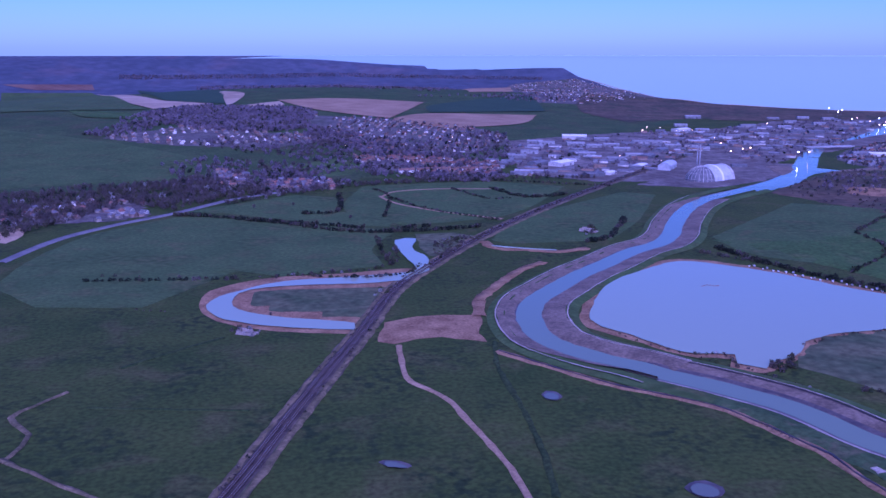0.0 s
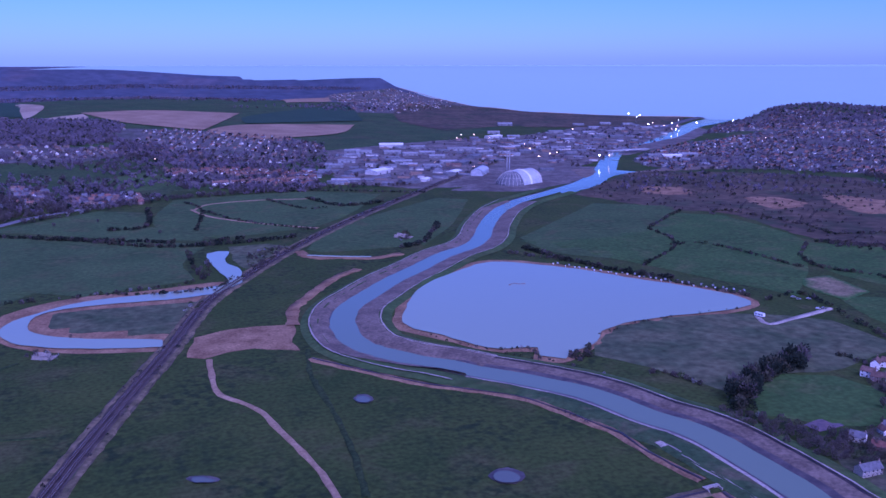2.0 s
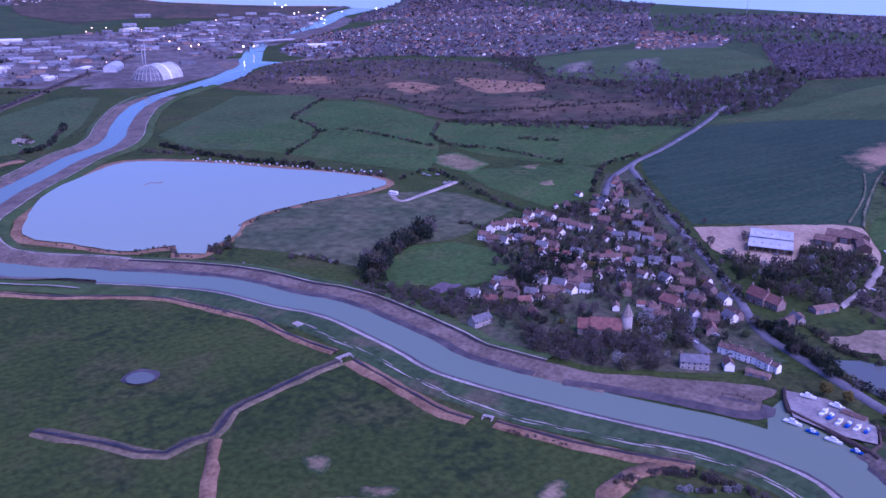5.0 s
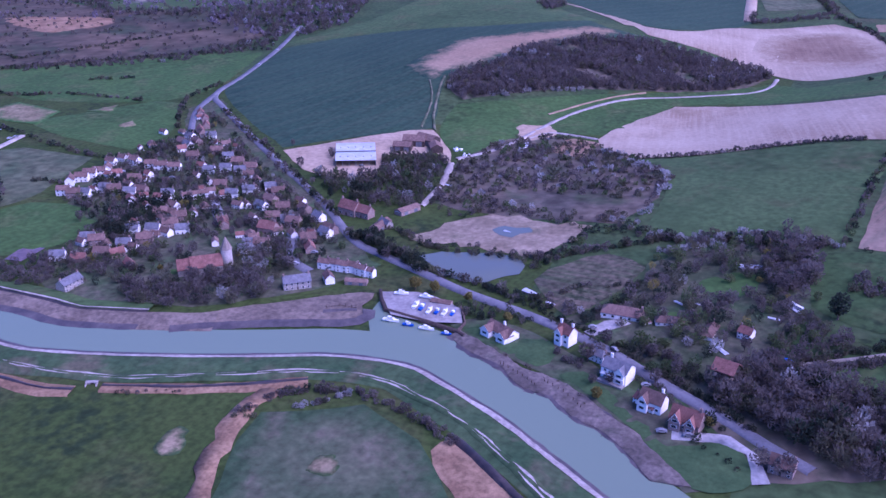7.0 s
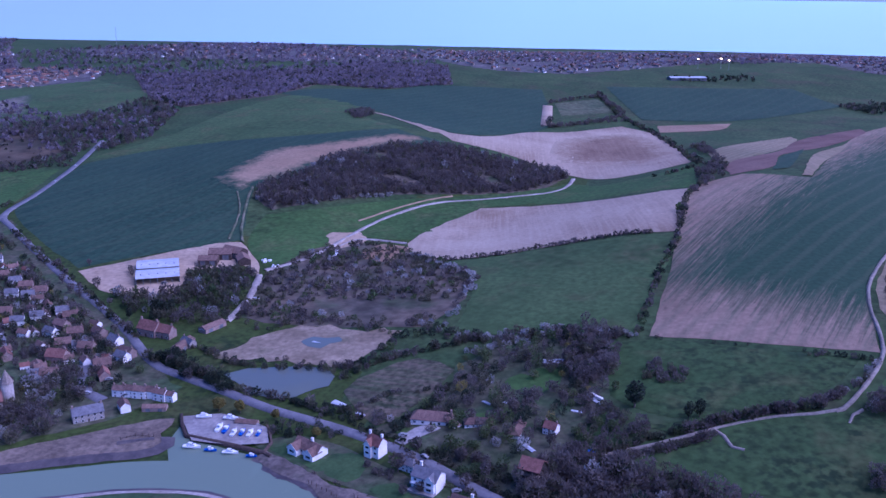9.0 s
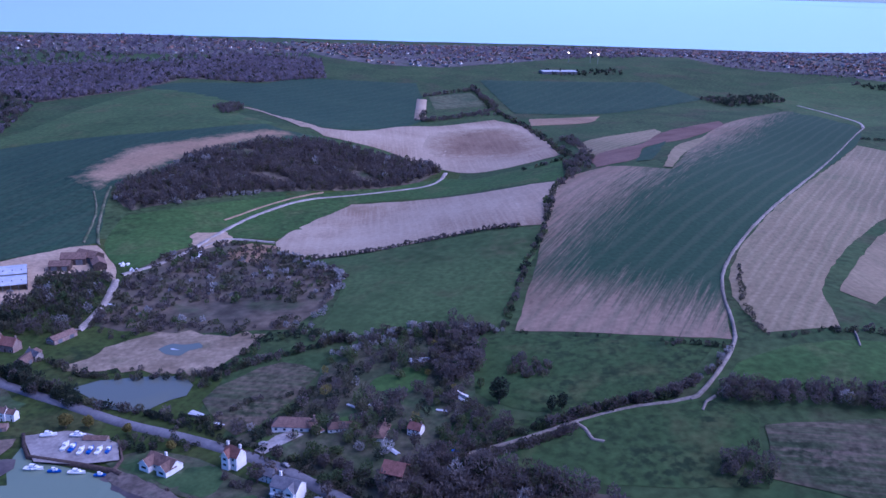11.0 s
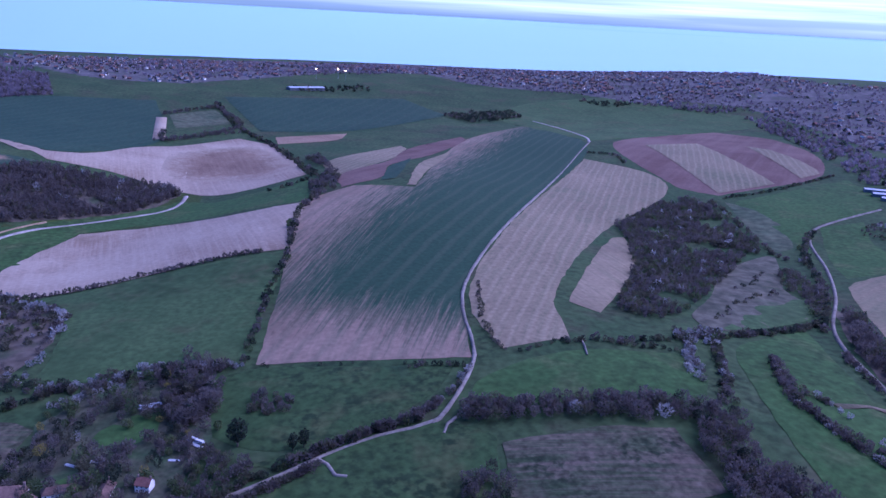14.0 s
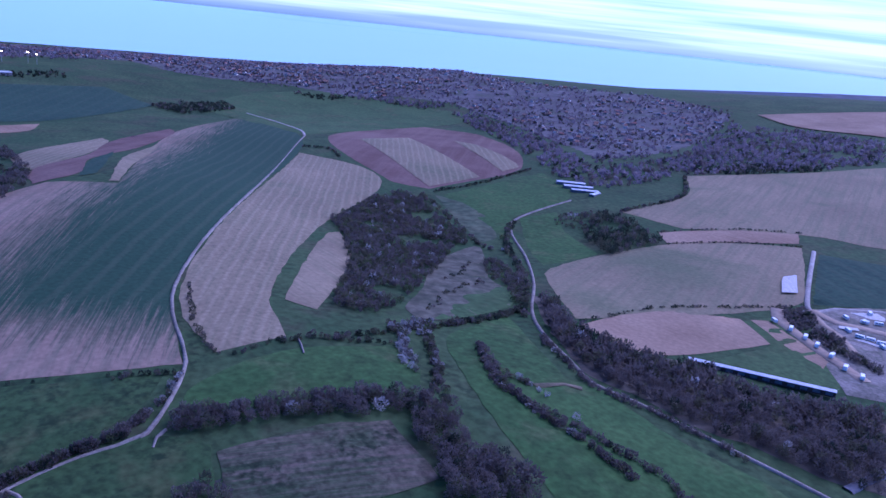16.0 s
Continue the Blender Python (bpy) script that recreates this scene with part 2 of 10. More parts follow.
MEADOW = material("marsh_meadow", (0.030, 0.052, 0.012), (0.050, 0.072, 0.017), 0.012, fine=0.34, fine_scale=0.3, spread=0.18, third=(0.062, 0.070, 0.026), third_scale=0.02, clumps=(7.0, (0.020, 0.034, 0.012)))
DOWNLAND = material("downland_turf", (0.036, 0.066, 0.023), (0.055, 0.083, 0.031), 0.012, fine=0.32, fine_scale=0.2, third=(0.058, 0.062, 0.032), third_scale=0.014, clumps=(6.0, (0.026, 0.042, 0.017)))
# turf of the far downs, blued to paint in the haze of distance
HAZED_DOWNS_TURF = material("hazed_downs_turf", (0.058, 0.07, 0.10), (0.074, 0.083, 0.118), 0.0025, fine=0.2, fine_scale=0.02, third=(0.095, 0.088, 0.115), third_scale=0.004)
PASTURE = material("lush_pasture", (0.040, 0.082, 0.022), (0.058, 0.105, 0.029), 0.02, fine=0.28, fine_scale=0.25, spread=0.2, third=(0.075, 0.10, 0.036), third_scale=0.03, clumps=(9.0, (0.034, 0.062, 0.018)))
DIM_PASTURE = material("dull_valley_pasture", (0.034, 0.064, 0.020), (0.049, 0.082, 0.027), 0.02, fine=0.32, fine_scale=0.25, spread=0.2, third=(0.064, 0.080, 0.030), third_scale=0.03, clumps=(5.0, (0.022, 0.038, 0.015)))
GRAZED = material("grazed_green_field", (0.047, 0.083, 0.028), (0.066, 0.104, 0.037), 0.02, fine=0.28, fine_scale=0.25, spread=0.2, third=(0.078, 0.090, 0.038), third_scale=0.025, clumps=(8.0, (0.035, 0.060, 0.020)))
CROP = material("dark_winter_crop", (0.022, 0.05, 0.030), (0.034, 0.066, 0.037), 0.012, fine=0.22, fine_scale=0.2, spread=0.2, stripes=(0, 3.0, 0.3, (0.055, 0.075, 0.045)), drill=(-20, 24.0, 0.25, (0.06, 0.08, 0.05)))
CHALK = material("ploughed_chalk", (0.22, 0.167, 0.118), (0.4, 0.335, 0.248), 0.007, fine=0.12, fine_scale=0.3, spread=0.2, stripes=(10, 3.5, 0.35, (0.42, 0.36, 0.269)), third=(0.19, 0.138, 0.0924), third_scale=0.006)
BROWN = material("ploughed_earth", (0.2, 0.138, 0.0882), (0.29, 0.212, 0.139), 0.010, fine=0.14, fine_scale=0.3, stripes=(20, 2.5, 0.3, (0.33, 0.256, 0.168)))
RED_EARTH = material("red_ploughed_earth", (0.105, 0.062, 0.05), (0.165, 0.11, 0.088), 0.006, fine=0.12, fine_scale=0.3, stripes=(-35, 12.0, 0.3, (0.2, 0.145, 0.115)))
STUBBLE = material("stubble_with_rows", (0.19, 0.153, 0.0966), (0.27, 0.222, 0.139), 0.008, fine=0.14, fine_scale=0.3, stripes=(10, 3.0, 0.5, (0.13, 0.133, 0.0714)))
STUBBLE_PALE = material("pale_drilled_earth", (0.16, 0.133, 0.0823), (0.245, 0.203, 0.126), 0.007, fine=0.2, fine_scale=0.3, spread=0.2, stripes=(-24, 4.0, 0.6, (0.15, 0.143, 0.0823)), third=(0.13, 0.133, 0.0714), third_scale=0.006, drill=(-24, 9.0, 0.35, (0.3, 0.256, 0.168)))
DRILLED = material("broad_drilled_field", (0.175, 0.143, 0.0882), (0.26, 0.213, 0.13), 0.007, fine=0.16, fine_scale=0.3, spread=0.2, stripes=(-55, 6.0, 0.6, (0.135, 0.138, 0.0756)), third=(0.12, 0.133, 0.0672), third_scale=0.006)
BROWN_SHOULDER = material("bare_shoulder_in_crop", (0.2, 0.138, 0.0882), (0.3, 0.222, 0.143), 0.010, fine=0.14, fine_scale=0.3, spread=0.2, verge=(0.027, 0.057, 0.035))
WORN = material("worn_patch_in_meadow", (0.15, 0.123, 0.0714), (0.27, 0.217, 0.134), 0.06, fine=0.3, fine_scale=0.4, verge=(0.037, 0.063, 0.0235))
WORN_PASTURE = material("worn_patch_in_pasture", (0.13, 0.113, 0.063), (0.22, 0.187, 0.109), 0.05, fine=0.3, fine_scale=0.3, verge=(0.05, 0.108, 0.0302))
CHALK_SLOPE = material("worn_chalk_slope", (0.15, 0.135, 0.11), (0.24, 0.215, 0.18), 0.03, fine=0.3, fine_scale=0.2, stripes=(100, 8.0, 0.4, (0.08, 0.09, 0.06)), verge=(0.05, 0.078, 0.038))

ROUGH = material("rough_tussock_grass", (0.062, 0.082, 0.043), (0.10, 0.108, 0.06), 0.02, fine=0.4, fine_scale=0.12, third=(0.05, 0.075, 0.035), third_scale=0.025)
DRY_GRASS = material("dry_hillside_grass", (0.068, 0.071, 0.045), (0.112, 0.105, 0.072), 0.03, fine=0.35, fine_scale=0.12, third=(0.07, 0.09, 0.045), third_scale=0.02)
SCRUB_FLOOR = material("scrub_floor", (0.075, 0.07, 0.055), (0.115, 0.095, 0.07), 0.02, fine=0.4, fine_scale=0.12, third=(0.045, 0.06, 0.03), third_scale=0.03)
GARDENS = material("gardens_and_yards", (0.045, 0.060, 0.030), (0.090, 0.086, 0.060), 0.05, fine=0.35, fine_scale=0.3, third=(0.05, 0.085, 0.035), third_scale=0.04)
BROOKS = material("dead_reed_and_brook", (0.052, 0.048, 0.034), (0.10, 0.077, 0.052), 0.008, fine=0.4, fine_scale=0.06, third=(0.042, 0.056, 0.030), third_scale=0.012)
REED = material("dry_reed", (0.165, 0.105, 0.062), (0.27, 0.182, 0.108), 0.05, fine=0.3, fine_scale=0.5)
REED_DULL = material("trodden_reed_bank", (0.085, 0.0788, 0.0462), (0.17, 0.138, 0.0882), 0.06, fine=0.3, fine_scale=0.4)
BANK_TURF = material("floodbank_turf", (0.035, 0.066, 0.028), (0.055, 0.088, 0.038), 0.05, fine=0.3, fine_scale=0.3, third=(0.10, 0.095, 0.06), third_scale=0.04)
TRACK_TURF = material("turf_between_wheel_ruts", (0.05, 0.075, 0.035), (0.15, 0.145, 0.10), 0.07, fine=0.3, fine_scale=0.5)
LAWN = material("mown_lawn", (0.04, 0.075, 0.028), (0.055, 0.094, 0.035), 0.05, fine=0.2, fine_scale=0.5)
HARDSTANDING = material("boatyard_gravel", (0.20, 0.185, 0.18), (0.28, 0.265, 0.25), 0.08, fine=0.2, fine_scale=0.5)
WEEDY_MUD = material("weedy_mud", (0.08, 0.068, 0.056), (0.155, 0.13, 0.112), 0.06, rough=0.75, fine=0.35, fine_scale=0.5, gloss=0.3, third=(0.05, 0.052, 0.036), third_scale=0.06)
DITCH = material("dark_ditch_water_and_mud", (0.022, 0.018, 0.018), (0.05, 0.038, 0.034), 0.1, rough=0.5, fine=0.3, fine_scale=0.5, gloss=0.4)
PALE_MEADOW = material("pale_tussock_meadow", (0.05, 0.072, 0.036), (0.085, 0.098, 0.055), 0.03, fine=0.3, fine_scale=0.25, third=(0.11, 0.10, 0.07), third_scale=0.04, verge=(0.037, 0.064, 0.028))
MUD = material("tidal_mud", (0.105, 0.083, 0.062), (0.18, 0.145, 0.11), 0.05, rough=0.7, fine=0.28, fine_scale=0.4, bump=0.3, gloss=0.3)
DARK_MUD = material("wet_mud", (0.055, 0.047, 0.05), (0.10, 0.085, 0.08), 0.08, rough=0.55, fine=0.2, fine_scale=0.5, gloss=0.4)
SAND = material("pale_sandy_ground", (0.29, 0.222, 0.151), (0.4, 0.32, 0.227), 0.03, fine=0.2, fine_scale=0.3, spread=0.2)
TRACK = material("chalk_track", (0.25, 0.225, 0.20), (0.36, 0.33, 0.295), 0.05, fine=0.3, fine_scale=0.6)
PATHWAY = material("worn_earth_path", (0.23, 0.163, 0.101), (0.31, 0.227, 0.147), 0.05, fine=0.25, fine_scale=0.5)
ASPHALT = material("road_asphalt", (0.12, 0.12, 0.135), (0.17, 0.17, 0.185), 0.05, fine=0.12, fine_scale=0.8)
BALLAST = material("railway_ballast", (0.05, 0.042, 0.041), (0.09, 0.074, 0.068), 0.06, fine=0.3, fine_scale=0.6)
YARD = material("yard_hardstanding", (0.25, 0.24, 0.235), (0.36, 0.345, 0.33), 0.05, fine=0.2, fine_scale=0.5)
TOWN_FLOOR = material("gardens_and_streets", (0.075, 0.07, 0.07), (0.13, 0.12, 0.118), 0.03, fine=0.35, fine_scale=0.15, third=(0.06, 0.072, 0.045), third_scale=0.02)
WORKS_FLOOR = material("worn_concrete_yards", (0.09, 0.082, 0.078), (0.17, 0.155, 0.148), 0.02, fine=0.3, fine_scale=0.1, third=(0.09, 0.075, 0.07), third_scale=0.015)
WATER = water_material("river_water", (0.155, 0.20, 0.14), 0.25, 0.15)
LAKE_WATER = water_material("still_lake_water", (0.27, 0.325, 0.235), 0.2, 0.15)
POND_WATER = water_material("dark_pond_water", (0.12, 0.14, 0.12), 0.2, 0.1)
# both pale sea colours hold the sky's reflection, painted into the base
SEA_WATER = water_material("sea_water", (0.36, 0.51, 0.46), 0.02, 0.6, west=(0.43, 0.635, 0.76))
LANE = material("worn_pale_lane", (0.165, 0.148, 0.125), (0.245, 0.222, 0.19), 0.06, fine=0.25, fine_scale=0.6)
STANDING = material("trodden_gravel_and_grass", (0.11, 0.105, 0.08), (0.24, 0.215, 0.185), 0.04, fine=0.3, fine_scale=0.4, third=(0.07, 0.085, 0.05), third_scale=0.03)
RANK = material("dark_rank_grass", (0.024, 0.043, 0.014), (0.036, 0.055, 0.019), 0.05, fine=0.35, fine_scale=0.4)
TUSSOCK = material("dead_tussock_streaks", (0.040, 0.058, 0.026), (0.070, 0.078, 0.042), 0.03, fine=0.4, fine_scale=0.3, stripes=(82, 5.0, 0.75, (0.125, 0.10, 0.075)), third=(0.10, 0.082, 0.062), third_scale=0.02, clumps=(4.0, (0.024, 0.034, 0.017)))


def cloud_material():
    """Thin streaks of evening cloud, clear between them."""
    m = bpy.data.materials.new("evening_cloud")
    m.use_nodes = True
    n, l = m.node_tree.nodes, m.node_tree.links
    n.remove(n["Principled BSDF"])
    co = n.new("ShaderNodeNewGeometry").outputs["Position"]
    turn = n.new("ShaderNodeMapping")
    turn.vector_type = "TEXTURE"
    turn.inputs["Scale"].default_value = (2600.0, 2600.0, 60.0)
    l.new(co, turn.inputs["Vector"])
    t = n.new("ShaderNodeTexNoise")
    t.inputs["Scale"].default_value, t.inputs["Detail"].default_value, t.inputs["Roughness"].default_value = 1.0, 5.0, 0.55
    l.new(turn.outputs["Vector"], t.inputs["Vector"])
    sep = n.new("ShaderNodeSeparateXYZ")
    l.new(co, sep.inputs[0])

    def ranged(value, a0, a1, b0, b1):
        r = n.new("ShaderNodeMapRange")
        for key, number in (("From Min", a0), ("From Max", a1), ("To Min", b0), ("To Max", b1)):
            r.inputs[key].default_value = number
        l.new(value, r.inputs["Value"])
        return r.outputs["Result"]

    def times(a0, b0):
        x = n.new("ShaderNodeMath")
        x.operation = "MULTIPLY"
        l.new(a0, x.inputs[0])
        l.new(b0, x.inputs[1])
        return x.outputs[0]

    west = ranged(sep.outputs["Y"], 2200.0, -1600.0, 0.0, 1.0)
    high = ranged(sep.outputs["Z"], 172.0, 250.0, 0.0, 1.0)
    fac = times(times(ranged(t.outputs["Fac"], 0.38, 0.60, 0.15, 0.95), west), high)
    e, c, x = n.new("ShaderNodeEmission"), n.new("ShaderNodeBsdfTransparent"), n.new("ShaderNodeMixShader")
    e.inputs["Color"].default_value, e.inputs["Strength"].default_value = (1.0, 0.93, 0.88, 1.0), 0.68
    l.new(fac, x.inputs["Fac"])
    l.new(c.outputs["BSDF"], x.inputs[1])
    l.new(e.outputs["Emission"], x.inputs[2])
    l.new(x.outputs["Shader"], n["Material Output"].inputs["Surface"])
    return m


CLOUD = cloud_material()


# ---- ground ----
from mathutils.geometry import delaunay_2d_cdt


def mesh_from(name, verts, faces, mat, smooth=True):
    me = bpy.data.meshes.new(name)
    me.from_pydata(verts, [], faces)
    me.materials.append(mat)
    me.update()
    if smooth:
        me.polygons.foreach_set("use_smooth", [True] * len(me.polygons))
    return me


def spaced(stops):
    """Grid lines: (from, to, step) stretches joined."""
    out = []
    for a0, a1, step in stops:
        out += list(np.arange(a0, a1, step))
    return np.array(out + [stops[-1][1]], dtype=float)


def rnd(k):
    return random.Random(k)


gx = spaced([(-16000, -4000, 1000), (-4000, -600, 120), (-600, 2700, 20), (2700, 3800, 40), (3800, 16000, 800)])
gy = spaced([(-16000, -4000, 1000), (-4000, -1600, 80), (-1600, 2600, 20), (2600, 4200, 50), (4200, 12000, 150), (12000, 40000, 3000)])
X, Y = np.meshgrid(gx, gy)
Z = land(X, Y)
Z = np.where(Z < -2.0, Z - 60.0, Z)
X, Y, Z = drawn_in(X, Y, Z)
nx, ny = len(gx), len(gy)
quads = [(j * nx + i, j * nx + i + 1, (j + 1) * nx + i + 1, (j + 1) * nx + i) for j in range(ny - 1) for i in range(nx - 1)]
ground = new("ground", mesh_from("ground", np.stack([X.ravel(), Y.ravel(), Z.ravel()], 1).tolist(), quads, MEADOW))
for mat in (DOWNLAND, HAZED_DOWNS_TURF):
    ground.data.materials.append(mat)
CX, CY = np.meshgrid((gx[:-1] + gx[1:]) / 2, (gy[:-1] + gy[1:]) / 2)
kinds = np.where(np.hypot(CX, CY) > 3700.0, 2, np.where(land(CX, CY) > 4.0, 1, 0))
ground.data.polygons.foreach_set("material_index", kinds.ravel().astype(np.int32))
tagged(ground, "dusky green meadow and downland reaching the coast", "ground", kind="structure")

sx = spaced([(-6000, 0, 1500), (0, 6000, 150), (6000, 60000, 6000)])
sy = spaced([(-60000, -6000, 6000), (-6000, 9000, 200), (9000, 60000, 3000)])
X, Y = np.meshgrid(sx, sy)
X, Y, Z = drawn_in(X, Y, 0.0 * X)
nx, ny = len(sx), len(sy)
quads = [(j * nx + i, j * nx + i + 1, (j + 1) * nx + i + 1, (j + 1) * nx + i) for j in range(ny - 1) for i in range(nx - 1)]
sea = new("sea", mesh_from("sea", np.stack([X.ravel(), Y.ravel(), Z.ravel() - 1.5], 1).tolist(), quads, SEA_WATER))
tagged(sea, "calm pale blue sea running out to the horizon", "sea", kind="structure")

bands, steps = 12, 60
verts = []
for j in range(bands + 1):
    for i in range(steps + 1):
        az, el = radians(40.0 + 130.0 * i / steps), radians(-0.3 + 14.0 * j / bands)
        verts.append((HUB.x + 4930 * math.sin(az), HUB.y + 4930 * math.cos(az), HUB.z + 4930 * math.tan(el)))
quads = [(j * (steps + 1) + i, j * (steps + 1) + i + 1, (j + 1) * (steps + 1) + i + 1, (j + 1) * (steps + 1) + i) for j in range(bands) for i in range(steps)]
clouds = new("cloud_backdrop", mesh_from("cloud_backdrop", verts, quads, CLOUD))
clouds.visible_shadow = False
tagged(clouds, "thin pale evening cloud streaks low in the west", "clouds", kind="structure")


def smoothed(points, step=12.0, closed=False):
    """A Catmull-Rom curve through plan points, resampled."""
    p = [Vector(q) for q in points]
    n, out = len(p), []
    for i in range(n if closed else n - 1):
        a0, b0, c0, d0 = (p[(i + k) % n] if closed else p[min(max(i + k, 0), n - 1)] for k in (-1, 0, 1, 2))
        m = max(1, int((c0 - b0).length / step))
        for j in range(m):
            u = j / m
            out.append(0.5 * (2 * b0 + (c0 - a0) * u + (2 * a0 - 5 * b0 + 4 * c0 - d0) * u * u + (3 * b0 - a0 - 3 * c0 + d0) * u ** 3))
    if not closed:
        out.append(p[-1])
    return out


def straight(outline, step):
    """An outline with soft bends where it turns a little and true corners where it turns sharply."""
    p, out = [Vector(q) for q in outline], []
    n = len(p)
    sharp = []
    for i in range(n):
        a0, b0 = p[i] - p[i - 1], p[(i + 1) % n] - p[i]
        sharp.append(a0.length < 0.01 or b0.length < 0.01 or abs(a0.angle_signed(b0)) > radians(48.0))
    for i in range(n):
        j = (i + 1) % n
        b0, c0 = p[i], p[j]
        a0 = b0 if sharp[i] else p[i - 1]
        d0 = c0 if sharp[j] else p[(j + 1) % n]
        m = max(1, int((c0 - b0).length / step))
        reach = (c0 - b0).length
        t0 = (c0 - a0).normalized() * reach
        t1 = (d0 - b0).normalized() * reach
        for k in range(m):
            u = k / m
            out.append((2 * u ** 3 - 3 * u * u + 1) * b0 + (u ** 3 - 2 * u * u + u) * t0 + (3 * u * u - 2 * u ** 3) * c0 + (u ** 3 - u * u) * t1)
    return out


def wobble(points, amount, seed):
    r = rnd(seed)
    return [q + Vector((r.uniform(-amount, amount), r.uniform(-amount, amount))) for q in points]


def inside(x, y, poly):
    hit, j = False, len(poly) - 1
    for i in range(len(poly)):
        (x0, y0), (x1, y1) = poly[i][:2], poly[j][:2]
        if (y0 > y) != (y1 > y) and x < (x1 - x0) * (y - y0) / (y1 - y0) + x0:
            hit = not hit
        j = i
    return hit


def sheet(name, outline, mat, label, category, lift=0.8, cell=20.0, step=10.0, ragged=0.8, level=None, curved=False, feather=0.0):
    """A field, pond or yard that lies on the land: its outline filled with small triangles."""
    edge = smoothed(outline, step, True) if curved else straight(outline, step)
    edge = wobble(edge, ragged, len(name) + len(edge)) if ragged else edge
    pts, n = [Vector(q) for q in edge], len(edge)
    xs, ys = [q.x for q in edge], [q.y for q in edge]
    if level is None:
        x = min(xs) + cell / 2
        while x < max(xs):
            y = min(ys) + cell / 2
            while y < max(ys):
                if inside(x, y, edge):
                    pts.append(Vector((x, y)))
                y += cell
            x += cell
    v, _, f, _, _, _ = delaunay_2d_cdt(pts, [], [list(range(n))], 1, 0.01)
    z = [level] * len(v) if level is not None else [float(h) for h in land(np.array([q.x for q in v]), np.array([q.y for q in v])) + lift]
    if level is None:
        drop = min(0.45, max(0.2, lift - 0.12)) if lift < 1.5 and name != "pond" else 0.2
        z = [h - drop if i < n else h for i, h in enumerate(z)]
    vx, vy, vz = drawn_in(np.array([q.x for q in v]), np.array([q.y for q in v]), np.array(z))
    ob = new(name, mesh_from(name, np.stack([vx, vy, vz], 1).tolist(), f, mat))
    if feather:
        ex, ey = np.array(xs), np.array(ys)
        soft = ob.data.attributes.new("inward", "FLOAT", "POINT")
        soft.data.foreach_set("value", [min(1.0, float(np.min(np.hypot(ex - q.x, ey - q.y))) / feather) for q in v])
    up = sum(pl.normal.z for pl in ob.data.polygons)
    if up < 0:
        ob.data.flip_normals()
    return tagged(ob, label, category, kind="structure")


def ribbon(name, line, mat, label, category, width=6.0, at=0.0, lift=1.2, step=8.0, ragged=0.0, profile=None, kind="structure", thin=0.0):
    """A road, bank or ditch along a plan line. profile: (distance to the line's right, height over the land) rows instead of a width."""
    c = smoothed(line, step)
    r = rnd(len(c) + len(name))
    skirt = min(0.7, 0.3 * width)
    rows = profile or [(at - width / 2 - skirt, 0.0), (at - width / 2, lift), (at + width / 2, lift), (at + width / 2 + skirt, 0.0)]
    verts, k = [], len(rows)
    for i, q in enumerate(c):
        t = c[min(i + 1, len(c) - 1)] - c[max(i - 1, 0)]
        side = Vector((t.y, -t.x)).normalized()
        share = 1.0 if not thin else min(1.0, 0.04 + i * step / thin, 0.04 + (len(c) - 1 - i) * step / thin)
        near = min((o for o, _ in rows), key=abs)
        for off, h in rows:
            off, h = near + (off - near) * share, h
            w = q + side * (off + (r.uniform(-ragged, ragged) if ragged else 0.0))
            verts.append((w.x, w.y, h))
    a3 = np.array(verts)
    a3[:, 2] += land(a3[:, 0], a3[:, 1])
    vx, vy, vz = drawn_in(a3[:, 0], a3[:, 1], a3[:, 2])
    faces = [(i * k + j, (i + 1) * k + j, (i + 1) * k + j + 1, i * k + j + 1) for i in range(len(c) - 1) for j in range(k - 1)]
    ob = new(name, mesh_from(name, np.stack([vx, vy, vz], 1).tolist(), faces, mat))
    if sum(pl.normal.z for pl in ob.data.polygons) < 0:
        ob.data.flip_normals()
    return tagged(ob, label, category, kind=kind)


ROWS_FIELD = material("greening_drilled_field", (0.195, 0.140, 0.098), (0.265, 0.20, 0.143), 0.008, fine=0.16, fine_scale=0.3, stripes=(-14, 3.0, 0.45, (0.165, 0.145, 0.095)), fade=([(-0.385, -0.923, -194.0), (0.891, -0.453, 570.0)], (0.020, 0.054, 0.027), -20), drill=(-26, 15.0, 0.28, (0.085, 0.10, 0.06)))
COURT = material("worn_tennis_court", (0.09, 0.085, 0.12), (0.15, 0.11, 0.12), 0.05, fine=0.2, fine_scale=0.4)
SAND_WORN = material("worn_sand_in_meadow", (0.25, 0.182, 0.118), (0.36, 0.271, 0.181), 0.06, fine=0.25, fine_scale=0.4, verge=(0.05, 0.065, 0.0269))
PIT = material("old_pit_floor", (0.17, 0.138, 0.0941), (0.28, 0.231, 0.164), 0.04, fine=0.25, fine_scale=0.3, third=(0.12, 0.108, 0.0672), third_scale=0.04)
CHALK_DAMP = material("damp_ploughed_chalk", (0.15, 0.103, 0.0714), (0.22, 0.158, 0.109), 0.012, fine=0.12, fine_scale=0.3, stripes=(10, 3.5, 0.3, (0.28, 0.217, 0.151)), verge=(0.3, 0.246, 0.176))

